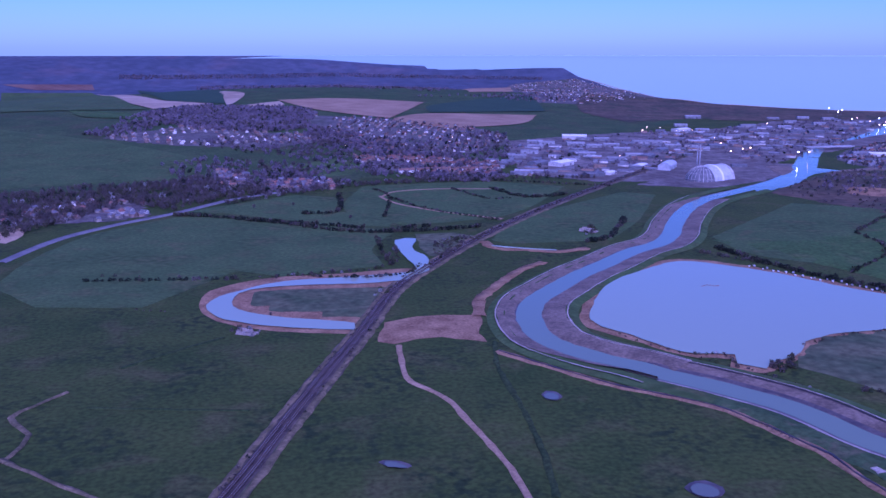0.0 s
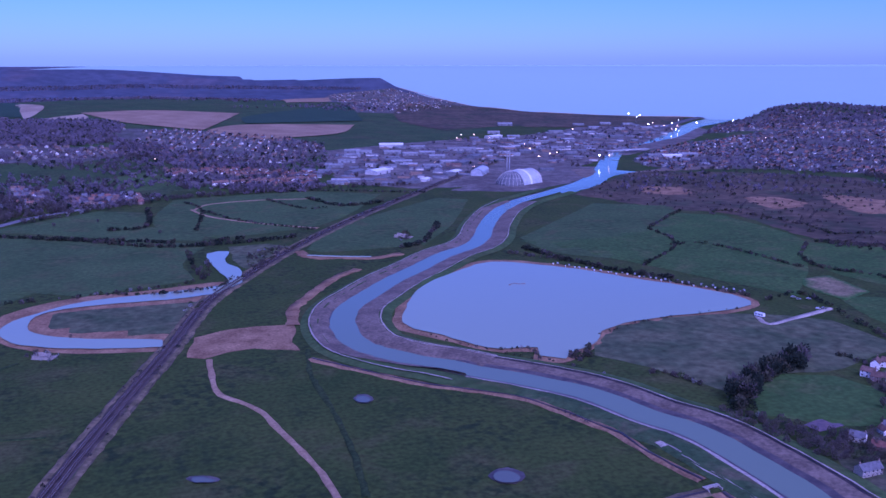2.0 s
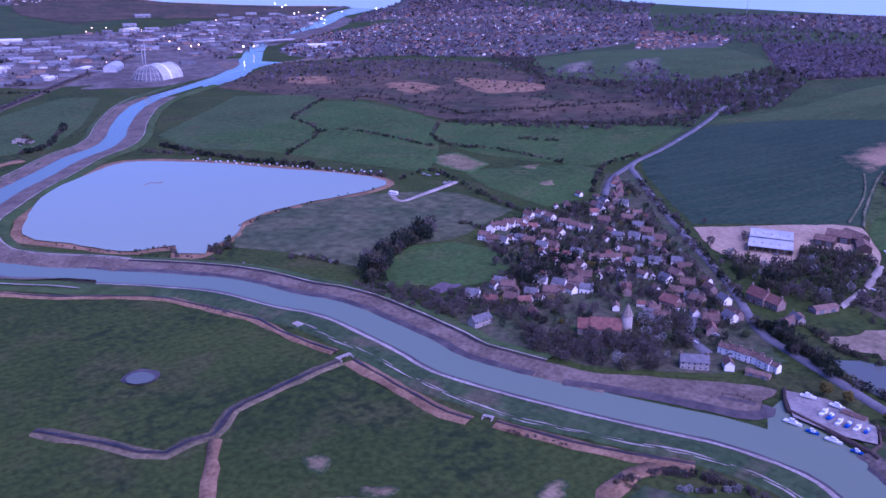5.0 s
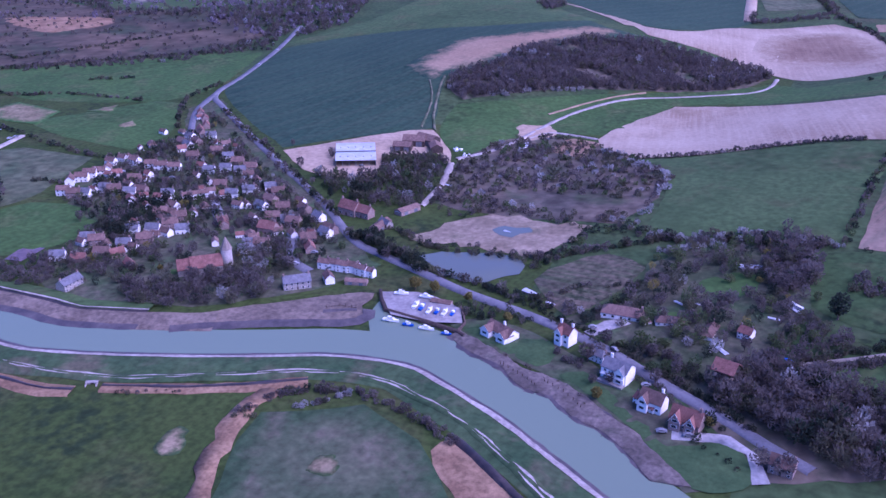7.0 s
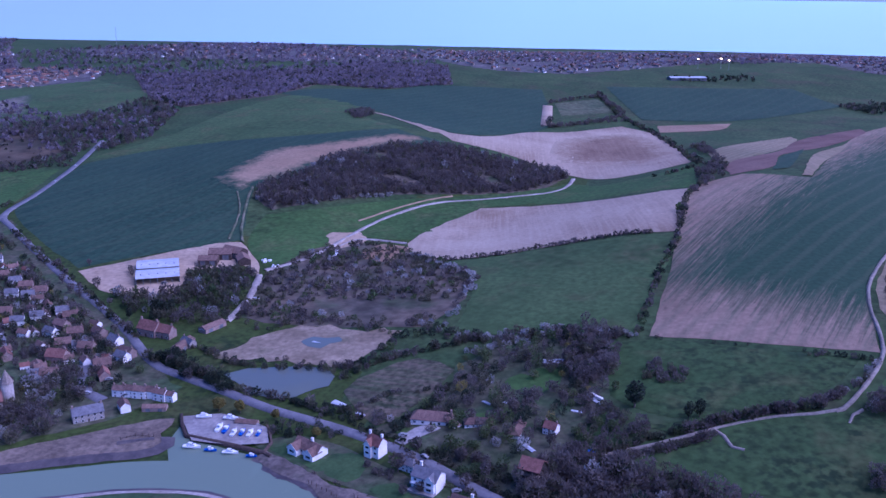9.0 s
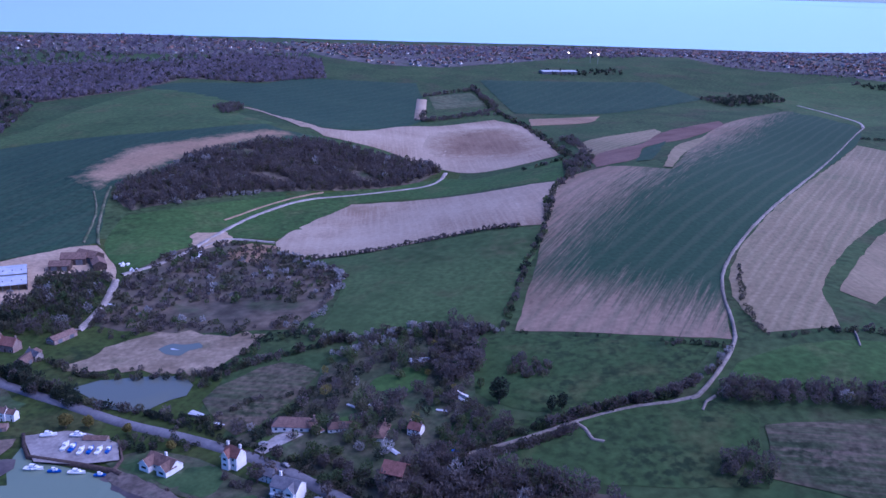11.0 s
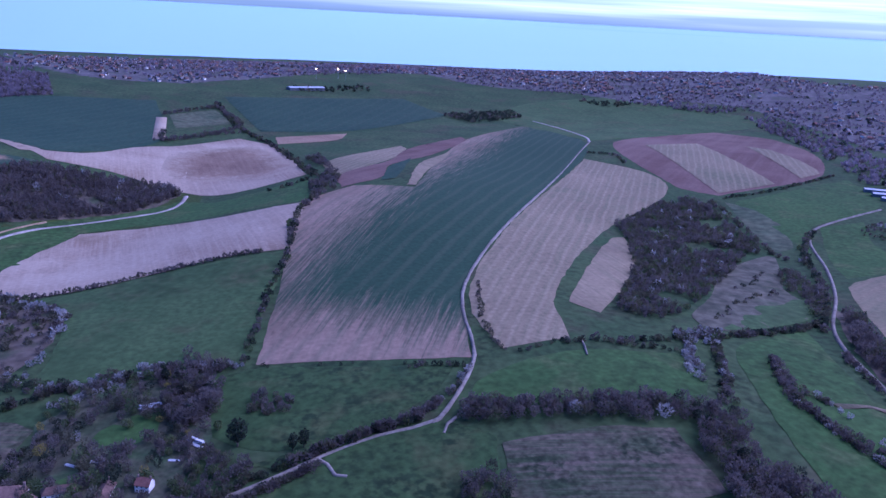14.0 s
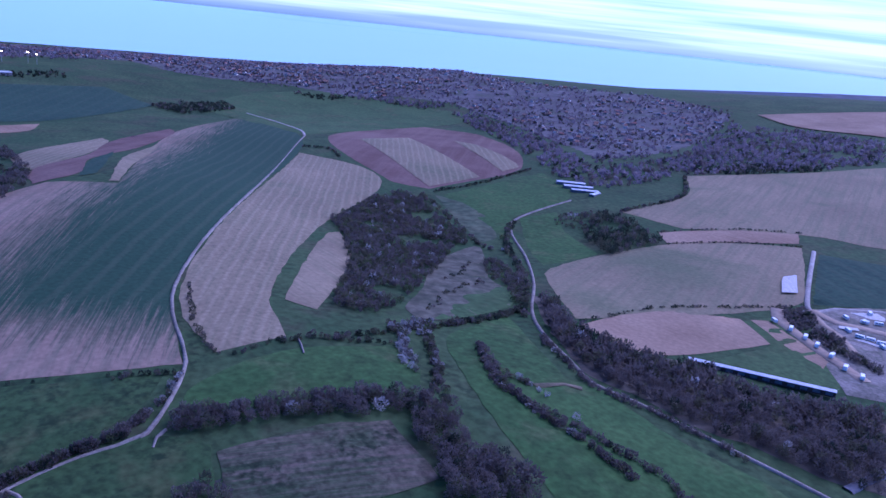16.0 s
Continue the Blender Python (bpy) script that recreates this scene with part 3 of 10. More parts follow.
# the river, its muddy banks and the floodbank paths
RIVER = [(1021, 1831), (895, 1633), (782, 1474), (697, 1369), (611, 1290), (512, 1208), (455, 1135), (401, 1038), (369, 968), (339, 923), (300, 891), (254, 838), (214, 794), (176, 743), (157, 715), (145, 684), (140, 652), (142, 615), (153, 592), (168, 572), (192, 549), (206, 532), (236, 502), (262, 469), (279, 426), (289, 409), (296, 389), (299, 364), (301, 341), (302, 318), (302, 296), (315, 257), (330, 222), (344, 193), (355, 171), (361, 149), (363, 133), (362, 117), (352, 93), (341, 69), (328, 47), (315, 26), (251, -76), (178, -195)]
ribbon("river", RIVER, WATER, "calm grey-green tidal river between mud banks", "river", profile=[(-12.5, 0.35), (12.5, 0.35)])
ribbon("mud_bank", RIVER[20:33], MUD, "bare grey-brown tidal mud bank beside the river", "mud bank", profile=[(-27, 2.0), (-22, 1.6), (-16, 0.9), (-12, 0.5), (-10.2, 0.2)], ragged=0.5)
ribbon("wet_mud_edge", RIVER[20:32], DARK_MUD, "dark wet mud at the water line", "mud bank", profile=[(-15.5, 1.0), (-13, 0.72), (-9.8, 0.22)], ragged=0.5)
ribbon("wet_mud_edge", RIVER, DARK_MUD, "dark wet mud at the water line", "mud bank", profile=[(9.8, 0.25), (11.0, 0.45), (12.6, 0.6)], ragged=0.4)
ribbon("stone_edge", RIVER[21:], TRACK, "pale stone facing along the water edge", "river edge", profile=[(12.0, 0.5), (13.0, 0.75), (14.2, 1.0), (15.2, 1.15)], ragged=0.35)
ribbon("floodbank", RIVER[4:32], GRAZED, "grassy floodbank along the river", "embankment", profile=[(-40, 0.5), (-35, 1.9), (-31, 2.3), (-26.5, 1.95)])
ribbon("floodbank", RIVER[4:23], GRAZED, "grassy floodbank along the river", "embankment", profile=[(14.8, 1.0), (20, 1.9), (25, 1.9), (34, 0.3)])
ribbon("floodbank", RIVER[22:], BANK_TURF, "grassy floodbank along the river", "embankment", profile=[(14.9, 0.95), (20, 1.5), (24.5, 1.5), (27, 1.1), (34, 0.15)])
ribbon("riverside_path", RIVER[18:32], TRACK, "worn chalk path on the floodbank", "path", profile=[(-29.6, 2.45), (-28.6, 2.45)], ragged=0.3)
ribbon("weedy_bank_foot", RIVER[18:32], DITCH, "dark weedy line at the top of the mud", "river bank", profile=[(-28.0, 2.35), (-27.2, 2.2), (-26.4, 2.0)], ragged=0.3)

# the upper bend shows wide mud on both sides
ribbon("mud_bank", [(512, 1208), (455, 1135), (401, 1038), (369, 968), (339, 923), (300, 891), (254, 838), (214, 794), (176, 743), (157, 715), (145, 684), (140, 652), (142, 615), (153, 592), (168, 572), (192, 549), (206, 532)], MUD, "wide bare mud bank on the river bend", "mud bank", profile=[(10.2, 0.3), (14, 1.2), (20, 1.9), (26, 2.3)], ragged=0.9, thin=90.0)
ribbon("mud_bank", [(512, 1208), (455, 1135), (401, 1038), (369, 968), (339, 923), (300, 891), (254, 838), (214, 794), (176, 743), (157, 715), (145, 684), (140, 652), (142, 615), (153, 592), (168, 572), (192, 549), (206, 532)], MUD, "wide bare mud bank on the river bend", "mud bank", profile=[(-30, 2.45), (-24, 2.1), (-16, 1.2), (-10.2, 0.3)], ragged=0.9)
ribbon("riverside_path", [(512, 1208), (455, 1135), (401, 1038), (369, 968), (339, 923), (300, 891), (254, 838), (214, 794), (176, 743), (157, 715), (145, 684), (140, 652), (142, 615), (153, 592), (168, 572), (192, 549), (206, 532)], TRACK, "worn chalk path on the floodbank", "path", profile=[(-31.6, 2.5), (-30.4, 2.5)], ragged=0.3)
ribbon("riverside_path", [(512, 1208), (455, 1135), (401, 1038), (369, 968), (339, 923), (300, 891), (254, 838), (214, 794), (176, 743), (157, 715), (145, 684), (140, 652), (142, 615), (153, 592), (168, 572), (192, 549), (206, 532)], TRACK, "worn chalk path on the floodbank", "path", profile=[(26.4, 2.5), (27.6, 2.5)], ragged=0.3)

# chalk track, reed ditch and drains behind the floodbank
FLOOD_TRACK = [(265, 385), (269, 359), (272, 343), (275, 318), (276, 293), (279, 270), (283, 250), (289, 233), (297, 217), (314, 187), (327, 164), (333, 145), (334, 126), (329, 110), (322, 89), (314, 75), (304, 60), (294, 46), (254, -10)]
ribbon("track", FLOOD_TRACK, BANK_TURF, "grassy track behind the floodbank", "track", profile=[(-3.2, 0.2), (-2.2, 1.3), (2.2, 1.3), (3.2, 0.2)], ragged=0.3)
FLOOD_LINE = [q.to_tuple() for q in smoothed(FLOOD_TRACK, 4.0)]
for rut, start in ((-1.2, 3), (1.2, 5)):
    draw, i = rnd(start), start
    while i < len(FLOOD_LINE) - 8:
        run = draw.randint(2, 7)
        ribbon("wheel_rut", FLOOD_LINE[i:i + run + 1], TRACK, "pale broken chalk rut in grass", "track", profile=[(rut - draw.uniform(0.3, 0.9), 1.36), (rut + draw.uniform(0.3, 0.8), 1.36)], ragged=0.35, step=2.5, thin=6.0)
        i += run + draw.choice((0, 0, 1, 1, 2, 4))
ribbon("track", [(234, 471), (239, 463)], TRACK, "bare chalk patch on the floodbank track", "track", width=4.5, lift=1.003, ragged=0.9, step=4.0)
ribbon("track", [(257, 420), (262, 412)], TRACK, "bare chalk patch on the floodbank track", "track", width=4.5, lift=1.031, ragged=0.9, step=4.0)
ribbon("track", [(265, 392), (268, 376)], TRACK, "bare chalk patch on the floodbank track", "track", width=4.5, lift=1.059, ragged=0.9, step=4.0)
ribbon("reed_ditch", [(103, 590), (129, 559), (164, 519), (190, 499), (215, 479), (230, 454), (240, 431), (250, 408), (251, 390), (256, 366), (262, 345)], REED, "reed-filled drainage ditch along the marsh", "ditch", width=5.0, lift=0.787, ragged=1.0)
ribbon("ditch", [(103, 590), (129, 559), (164, 519), (190, 499), (215, 479), (230, 454), (240, 431), (250, 408), (251, 390), (256, 366), (262, 345)], DITCH, "reed-filled drainage ditch along the marsh", "ditch", width=1.5, lift=1.04, ragged=0.6, at=-0.8)
ribbon("reed_ditch", [(263, 331), (264, 305), (265, 280), (267, 258), (271, 246)], REED, "reed-filled drainage ditch along the marsh", "ditch", width=7.5, lift=0.679, ragged=1.0)
ribbon("ditch", [(263, 331), (264, 305), (265, 280), (267, 258), (271, 246)], DITCH, "reed-filled drainage ditch along the marsh", "ditch", width=1.5, lift=0.932, ragged=0.6, at=-1.4)
ribbon("reed_ditch", [(279, 237), (290, 211), (302, 188), (311, 174), (321, 159)], REED, "reed-filled drainage ditch along the marsh", "ditch", width=6.0, lift=0.735, ragged=1.0)
ribbon("ditch", [(279, 237), (290, 211), (302, 188), (311, 174), (321, 159)], DITCH, "reed-filled drainage ditch along the marsh", "ditch", width=1.5, lift=0.988, ragged=0.6, at=-1.4)
ribbon("stream_bank", [(258, 334), (244, 333), (229, 330), (212, 326), (199, 324), (190, 321), (180, 311), (174, 306), (163, 307), (151, 304), (143, 312), (136, 324), (113, 357)], REED_DULL, "bare banks of a winding meadow stream", "stream", width=6.5, lift=0.641, ragged=0.9)
ribbon("stream", [(258, 334), (244, 333), (229, 330), (212, 326), (199, 324), (190, 321), (180, 311), (174, 306), (163, 307), (151, 304), (143, 312), (136, 324), (113, 357)], DITCH, "muddy winding stream in the meadow", "stream", width=2.2, lift=0.894, ragged=0.6)
ribbon("reed_strip", [(173, 302), (165, 289), (157, 274), (144, 250)], REED, "dry reeds along a field drain", "reeds", width=4.5, lift=0.608, ragged=1.0)
ribbon("reed_strip", [(310, 169), (299, 171), (284, 170), (270, 166), (253, 160), (237, 151), (227, 145)], REED, "dry reeds along a field drain", "reeds", width=6.8, lift=0.636, ragged=1.6, step=5.0)
sheet("reed_bed", [(298, 89), (304, 88), (309, 83), (302, 72), (288, 51), (282, 42), (271, 63), (280, 73), (288, 82)], REED, "bare tan reed ground beside the floodbank", "reeds", lift=0.424, ragged=1.0, step=5.0)
ribbon("ditch", [(310, 86), (302, 72), (287, 51), (279, 39)], DITCH, "dark drain beside the floodbank", "ditch", width=2.4, lift=1.067, ragged=0.5)
sheet("meadow", [(293, 164), (300, 150), (316, 127), (301, 96), (276, 71), (270, 63), (228, 140), (249, 151), (274, 161)], PALE_MEADOW, "paler tussocky part of the meadow", "meadow", lift=0.324, ragged=1.0, cell=8.0, feather=14.0)
sheet("bare_patch", [(174, 231), (180, 238), (190, 234), (206, 220), (200, 206), (197, 196), (168, 222)], SAND_WORN, "large sandy bare patch in the meadow", "bare patch", lift=0.52, curved=True, ragged=0.8, step=3.0, cell=2.5, feather=5.0)
sheet("bare_patch", [(198, 229), (205, 230), (212, 227), (214, 221), (208, 221), (202, 224)], WORN, "bare sandy patch worn in the meadow", "bare patch", lift=0.384, curved=True, ragged=0.8, step=3.0, cell=2.5, feather=5.0)
sheet("bare_patch", [(193, 264), (200, 266), (204, 260), (200, 252), (194, 251)], WORN, "bare sandy patch worn in the meadow", "bare patch", lift=0.412, curved=True, ragged=0.8, step=3.0, cell=2.5, feather=5.0)
sheet("bare_patch", [(253, 184), (261, 186), (268, 184), (261, 177), (253, 177)], WORN, "bare sandy patch worn in the meadow", "bare patch", lift=0.44, curved=True, ragged=0.8, step=3.0, cell=2.5, feather=5.0)
sheet("bare_patch", [(253, 185), (267, 189), (271, 184), (260, 177), (254, 177)], WORN, "bare sandy patch worn in the meadow", "bare patch", lift=0.468, curved=True, ragged=0.8, step=3.0, cell=2.5, feather=5.0)
sheet("bare_patch", [(268, 126), (276, 127), (281, 121), (273, 115), (266, 118)], WORN, "bare sandy patch worn in the meadow", "bare patch", lift=0.496, curved=True, ragged=0.8, step=3.0, cell=2.5, feather=5.0)
sheet("bare_patch", [(200, 233), (207, 231), (214, 224), (209, 220), (203, 224)], WORN, "bare sandy patch worn in the meadow", "bare patch", lift=0.524, curved=True, ragged=0.8, step=3.0, cell=2.5, feather=5.0)
sheet("bare_patch", [(222, 173), (226, 172), (227, 166), (222, 162), (219, 169)], WORN, "bare sandy patch worn in the meadow", "bare patch", lift=0.388, curved=True, ragged=0.8, step=3.0, cell=2.5, feather=5.0)

# lake, old river loop and ponds
sheet("reed_fringe", [(179, 652), (205, 727), (237, 779), (277, 817), (321, 848), (349, 848), (384, 822), (418, 784), (448, 741), (476, 701), (503, 658), (505, 625), (490, 608), (468, 603), (430, 600), (390, 599), (355, 589), (333, 577), (321, 563), (300, 545), (279, 530), (271, 528), (255, 542), (260, 558), (239, 562), (222, 576), (205, 606), (188, 629)], REED, "dry reeds round the lake shore", "reeds", lift=0.584, curved=True, ragged=1.5)
sheet("lake", [(188, 654), (211, 718), (242, 769), (278, 803), (319, 834), (344, 835), (378, 809), (412, 772), (441, 728), (470, 691), (494, 650), (496, 626), (489, 614), (472, 609), (434, 605), (394, 605), (357, 598), (330, 584), (322, 571), (305, 555), (282, 543), (276, 533), (261, 545), (267, 564), (241, 568), (224, 583), (208, 613), (192, 636)], LAKE_WATER, "still lake water mirroring the pale evening sky", "lake", lift=0.672, level=1.2, ragged=1.0, curved=True)
sheet("reed_bed", [(-127, 731), (-123, 775), (-98, 802), (-63, 819), (-5, 826), (58, 838), (66, 802), (39, 749), (18, 684), (13, 662), (8, 641), (-43, 649), (-87, 668), (-113, 694)], REED, "dry tan reeds fringing the old river loop", "reeds", lift=0.52, curved=True)
sheet("rough_grass", [(-91, 745), (-85, 771), (-51, 781), (41, 782), (53, 787), (34, 732), (13, 677), (-37, 690), (-79, 710)], ROUGH, "rough grass inside the old river loop", "rough grass", lift=0.668, curved=True)
sheet("oxbow", [(51, 966), (74, 973), (67, 922), (79, 881), (75, 826), (61, 808), (55, 794), (16, 784), (-30, 783), (-75, 778), (-97, 761), (-99, 733), (-91, 710), (-63, 690), (-27, 676), (3, 664), (3, 648), (-44, 657), (-88, 676), (-111, 700), (-119, 726), (-112, 752), (-90, 777), (-62, 798), (-10, 807), (54, 820), (65, 832), (59, 871), (52, 915)], LAKE_WATER, "narrow water of an old river loop among reeds", "oxbow lake", lift=0.756, level=1.2, ragged=0.8, curved=True)
sheet("reed_bed", [(26, 665), (54, 680), (98, 679), (109, 724), (114, 720), (97, 632), (100, 611), (66, 625), (49, 622), (32, 613), (19, 619)], REED, "tan reed bed beside the railway", "reeds", lift=0.56, ragged=1.5)
sheet("rough_grass", [(76, 1001), (120, 1006), (144, 984), (131, 943), (101, 897), (85, 885), (77, 926)], ROUGH, "rough scrubby ground by the railway", "rough ground", lift=0.588, ragged=1.5)
ribbon("reed_strip", [(148, 953), (158, 918), (187, 909), (218, 895), (255, 908)], REED, "reed-lined creek", "reeds", width=10, lift=0.826, ragged=1.5)
ribbon("creek", [(154, 929), (188, 912), (219, 901)], LAKE_WATER, "thin creek water among reeds", "creek", width=4, lift=1.079)
ribbon("reed_strip", [(102, 675), (111, 724), (133, 768), (163, 818), (193, 850)], REED, "reed-lined creek", "reeds", width=9, lift=0.882, ragged=1.5)
sheet("pond_rim", [(178, 376), (175, 372), (171, 370), (166, 371), (163, 374), (161, 378), (161, 383), (164, 387), (169, 389), (173, 389), (177, 385), (179, 381)], DARK_MUD, "trodden muddy rim of a meadow pond", "pond rim", lift=0.7, curved=True, ragged=0.8, step=4.0)
sheet("pond", [(175, 374), (173, 371), (170, 370), (166, 371), (164, 373), (162, 376), (162, 380), (164, 382), (168, 384), (171, 383), (174, 381), (175, 377)], POND_WATER, "small meadow pond", "pond", lift=0.624, level=1.3, curved=True, ragged=0.5, step=4.0)
sheet("pond_rim", [(128, 502), (126, 499), (124, 497), (121, 497), (118, 499), (117, 503), (117, 508), (118, 511), (121, 514), (124, 513), (127, 511), (128, 507)], DARK_MUD, "trodden muddy rim of a meadow pond", "pond rim", lift=0.592, curved=True, ragged=0.8, step=4.0)
sheet("pond", [(126, 500), (125, 497), (123, 496), (121, 496), (119, 498), (117, 501), (117, 504), (119, 506), (121, 508), (123, 507), (125, 506), (126, 503)], POND_WATER, "small meadow pond", "pond", lift=0.68, level=1.3, curved=True, ragged=0.5, step=4.0)
sheet("pond_rim", [(29, 419), (27, 417), (25, 417), (21, 418), (17, 420), (14, 423), (13, 426), (14, 428), (17, 428), (21, 427), (25, 425), (28, 422)], DARK_MUD, "trodden muddy rim of a meadow pond", "pond rim", lift=0.648, curved=True, ragged=0.8, step=4.0)
sheet("pond", [(27, 417), (26, 416), (24, 416), (21, 417), (18, 418), (16, 420), (15, 422), (16, 424), (18, 424), (21, 423), (24, 421), (26, 419)], POND_WATER, "small meadow pond", "pond", lift=0.736, level=1.3, curved=True, ragged=0.5, step=4.0)
ribbon("stream", [(-182, 444), (-178, 465), (-180, 480), (-198, 505), (-190, 521), (-177, 542)], REED_DULL, "narrow meandering meadow stream between dead grass", "stream", width=1.8, lift=0.9, ragged=0.8)
ribbon("stream", [(-184, 449), (-161, 431), (-143, 416), (-120, 400)], REED_DULL, "narrow meandering meadow stream between dead grass", "stream", width=1.8, lift=0.928, ragged=0.8)
sheet("pond", [(463, 174), (472, 165), (479, 145), (480, 127), (471, 113), (460, 111), (454, 119), (444, 126), (440, 137), (448, 156)], POND_WATER, "dark pond among scrub", "pond", lift=0.656, ragged=1.2, step=6.0)
sheet("sandy_ground", [(489, 195), (509, 185), (524, 177), (538, 160), (543, 140), (536, 127), (541, 108), (537, 93), (519, 98), (505, 100), (490, 112), (481, 119), (487, 134), (485, 148), (488, 163), (484, 178)], PIT, "bare sandy ground of an old chalk pit", "bare ground", lift=0.684, ragged=3.5, step=7.0)
sheet("pond", [(514, 150), (522, 145), (521, 138), (524, 130), (517, 125), (513, 131), (506, 134), (507, 143)], POND_WATER, "shallow pond on bare ground", "pond", lift=0.952, curved=True, ragged=0.5, step=4.0)

ribbon("furrow", [(104, 612), (98, 552), (101, 484), (100, 422), (96, 379)], RANK, "faint rank-grass hollow across the meadow", "hollow", width=2.6, lift=0.7, ragged=0.9, step=6.0)
ribbon("furrow", [(-155, 582), (-120, 617), (-94, 641)], RANK, "faint rank-grass hollow across the meadow", "hollow", width=2.2, lift=0.7, ragged=0.8, step=6.0)
ribbon("furrow", [(-158, 515), (-100, 506), (-61, 501)], RANK, "thin rank-grass fence line across the meadow", "fence line", width=1.2, lift=0.7, ragged=0.35, step=5.0)
hedge_lines = [[(-73, 819), (-43, 820), (-7, 806), (34, 808), (58, 822), (68, 848)], [(32, 989), (35, 903), (41, 853)]]

# railway, roads and tracks
RAILWAY = [(-65, 381), (-53, 422), (-40, 473), (-16, 560), (8, 644), (40, 764), (78, 845), (149, 977), (258, 1149), (434, 1392), (598, 1609), (828, 1917), (1016, 2119)]
ribbon("railway_embankment", [(-65, 381), (-53, 422), (-40, 473), (-16, 560), (8, 644), (40, 764), (78, 845), (149, 977), (258, 1149), (434, 1392), (598, 1609), (828, 1917), (1016, 2119)], SCRUB_FLOOR, "scrubby railway embankment across the marsh", "embankment", width=17, lift=0.89, ragged=1.2)
for side in (-7.2, 7.2):
    ribbon("reed_strip", RAILWAY[:9], REED_DULL, "strip of dead grass beside the railway", "reeds", width=3.0, at=side, lift=1.0, ragged=0.9, step=6.0)
ribbon("railway", [(-65, 381), (-53, 422), (-40, 473), (-16, 560), (8, 644), (40, 764), (78, 845), (149, 977), (258, 1149), (434, 1392), (598, 1609), (828, 1917), (1016, 2119)], BALLAST, "railway line on dark ballast crossing the marsh", "railway", width=9.5, lift=0.979)
ribbon("road", [(-347, 903), (-325, 1008), (-283, 1087), (-223, 1160), (-156, 1262), (-80, 1322), (-5, 1384)], ASPHALT, "main road along the foot of the downs", "road", width=9, lift=1.007)
ribbon("road", [(1057, 644), (932, 594), (805, 551), (733, 531), (692, 490), (616, 398), (563, 331), (519, 275), (470, 223), (457, 198), (443, 164), (429, 132), (418, 97), (408, 71), (395, 44), (377, 17), (362, -8), (348, -28), (338, -45)], ASPHALT, "two-lane village road with worn asphalt", "road", width=5.0, lift=1.035)
VILLAGE_ROAD = [(1057, 644), (932, 594), (805, 551), (733, 531), (692, 490), (616, 398), (563, 331), (519, 275), (470, 223), (457, 198), (443, 164), (429, 132), (418, 97), (408, 71), (395, 44), (377, 17), (362, -8), (348, -28), (338, -45)]
VALLEY_ROAD = [(893, -684), (845, -585), (800, -547), (715, -510), (641, -470), (576, -426), (532, -406), (485, -395), (453, -389), (427, -401), (397, -412), (373, -421), (350, -430), (325, -438)]
ribbon("lane", [(733, 531), (674, 507), (616, 466)], ASPHALT, "narrow village lane", "lane", width=5, lift=1.063)
ribbon("lane", [(494, 346), (457, 312)], ASPHALT, "narrow village lane", "lane", width=6, lift=1.091)
ribbon("lane", [(456, 258), (425, 235), (419, 221)], ASPHALT, "narrow village lane", "lane", width=6, lift=1.119)
ribbon("path", [(34, 610), (34, 577), (35, 546), (42, 531), (57, 508), (66, 473), (76, 431), (81, 402), (83, 371)], PATHWAY, "worn earth footpath across the meadow", "path", width=2.8, lift=0.758, ragged=0.5)
ribbon("track", [(47, 1257), (70, 1304), (140, 1325), (217, 1320)], PATHWAY, "worn earth track across pasture", "track", width=4, lift=0.786)
ribbon("track", [(45, 1267), (58, 1224), (79, 1188), (134, 1128), (193, 1083)], PATHWAY, "worn earth track across pasture", "track", width=4, lift=0.814)
ribbon("track", [(704, 279), (742, 298), (809, 323), (835, 330)], TRACK_TURF, "rutted pale chalk farm track", "track", width=1.6, lift=1.067, ragged=0.5)
ribbon("track", [(706, 293), (774, 315), (821, 340)], TRACK_TURF, "rutted pale chalk farm track", "track", width=1.4, lift=1.095, ragged=0.5)
ribbon("track", [(632, 231), (581, 216), (538, 211)], TRACK, "rutted pale chalk farm track", "track", width=4, lift=1.123, ragged=0.5)
ribbon("track", [(644, 232), (680, 214), (734, 205), (763, 202), (825, 188), (894, 155), (944, 94), (989, 46), (1047, 37)], TRACK, "rutted pale chalk farm track", "track", width=3.2, lift=0.987, ragged=0.5)
ribbon("track", [(722, 201), (749, 190), (747, 149)], TRACK, "rutted pale chalk farm track", "track", width=1.8, lift=1.015)
ribbon("track", [(798, 209), (850, 189), (894, 167), (921, 149)], PATHWAY, "faint worn wheel marks in grass", "track", width=1.6, lift=1.043, ragged=0.5)
ribbon("lane", [(1380, -530), (932, -322), (740, -232), (643, -191), (592, -178), (533, -173), (505, -166), (475, -152), (457, -141), (454, -137)], LANE, "pale country lane winding up the down", "lane", width=1.5, lift=1.071, ragged=0.3)
ribbon("lane", [(455, -138), (451, -127), (448, -111), (437, -85), (422, -59), (409, -33)], LANE, "narrow lane between hedges", "lane", width=1.3, lift=1.099)
ribbon("lane", [(1380, -530), (1469, -551), (1619, -554), (1733, -537)], TRACK, "pale country lane over the down", "lane", width=3.5, lift=1.127)
ribbon("track", [(456, -149), (451, -144), (443, -141)], LANE, "rutted pale chalk farm track", "track", width=1.0, lift=0.991)
ribbon("track", [(435, -83), (430, -87), (421, -90), (419, -95)], LANE, "rutted pale chalk farm track", "track", width=1.2, lift=1.019)
ribbon("track", [(536, -237), (526, -236), (512, -233)], LANE, "rutted pale chalk farm track", "track", width=0.7, lift=1.047)
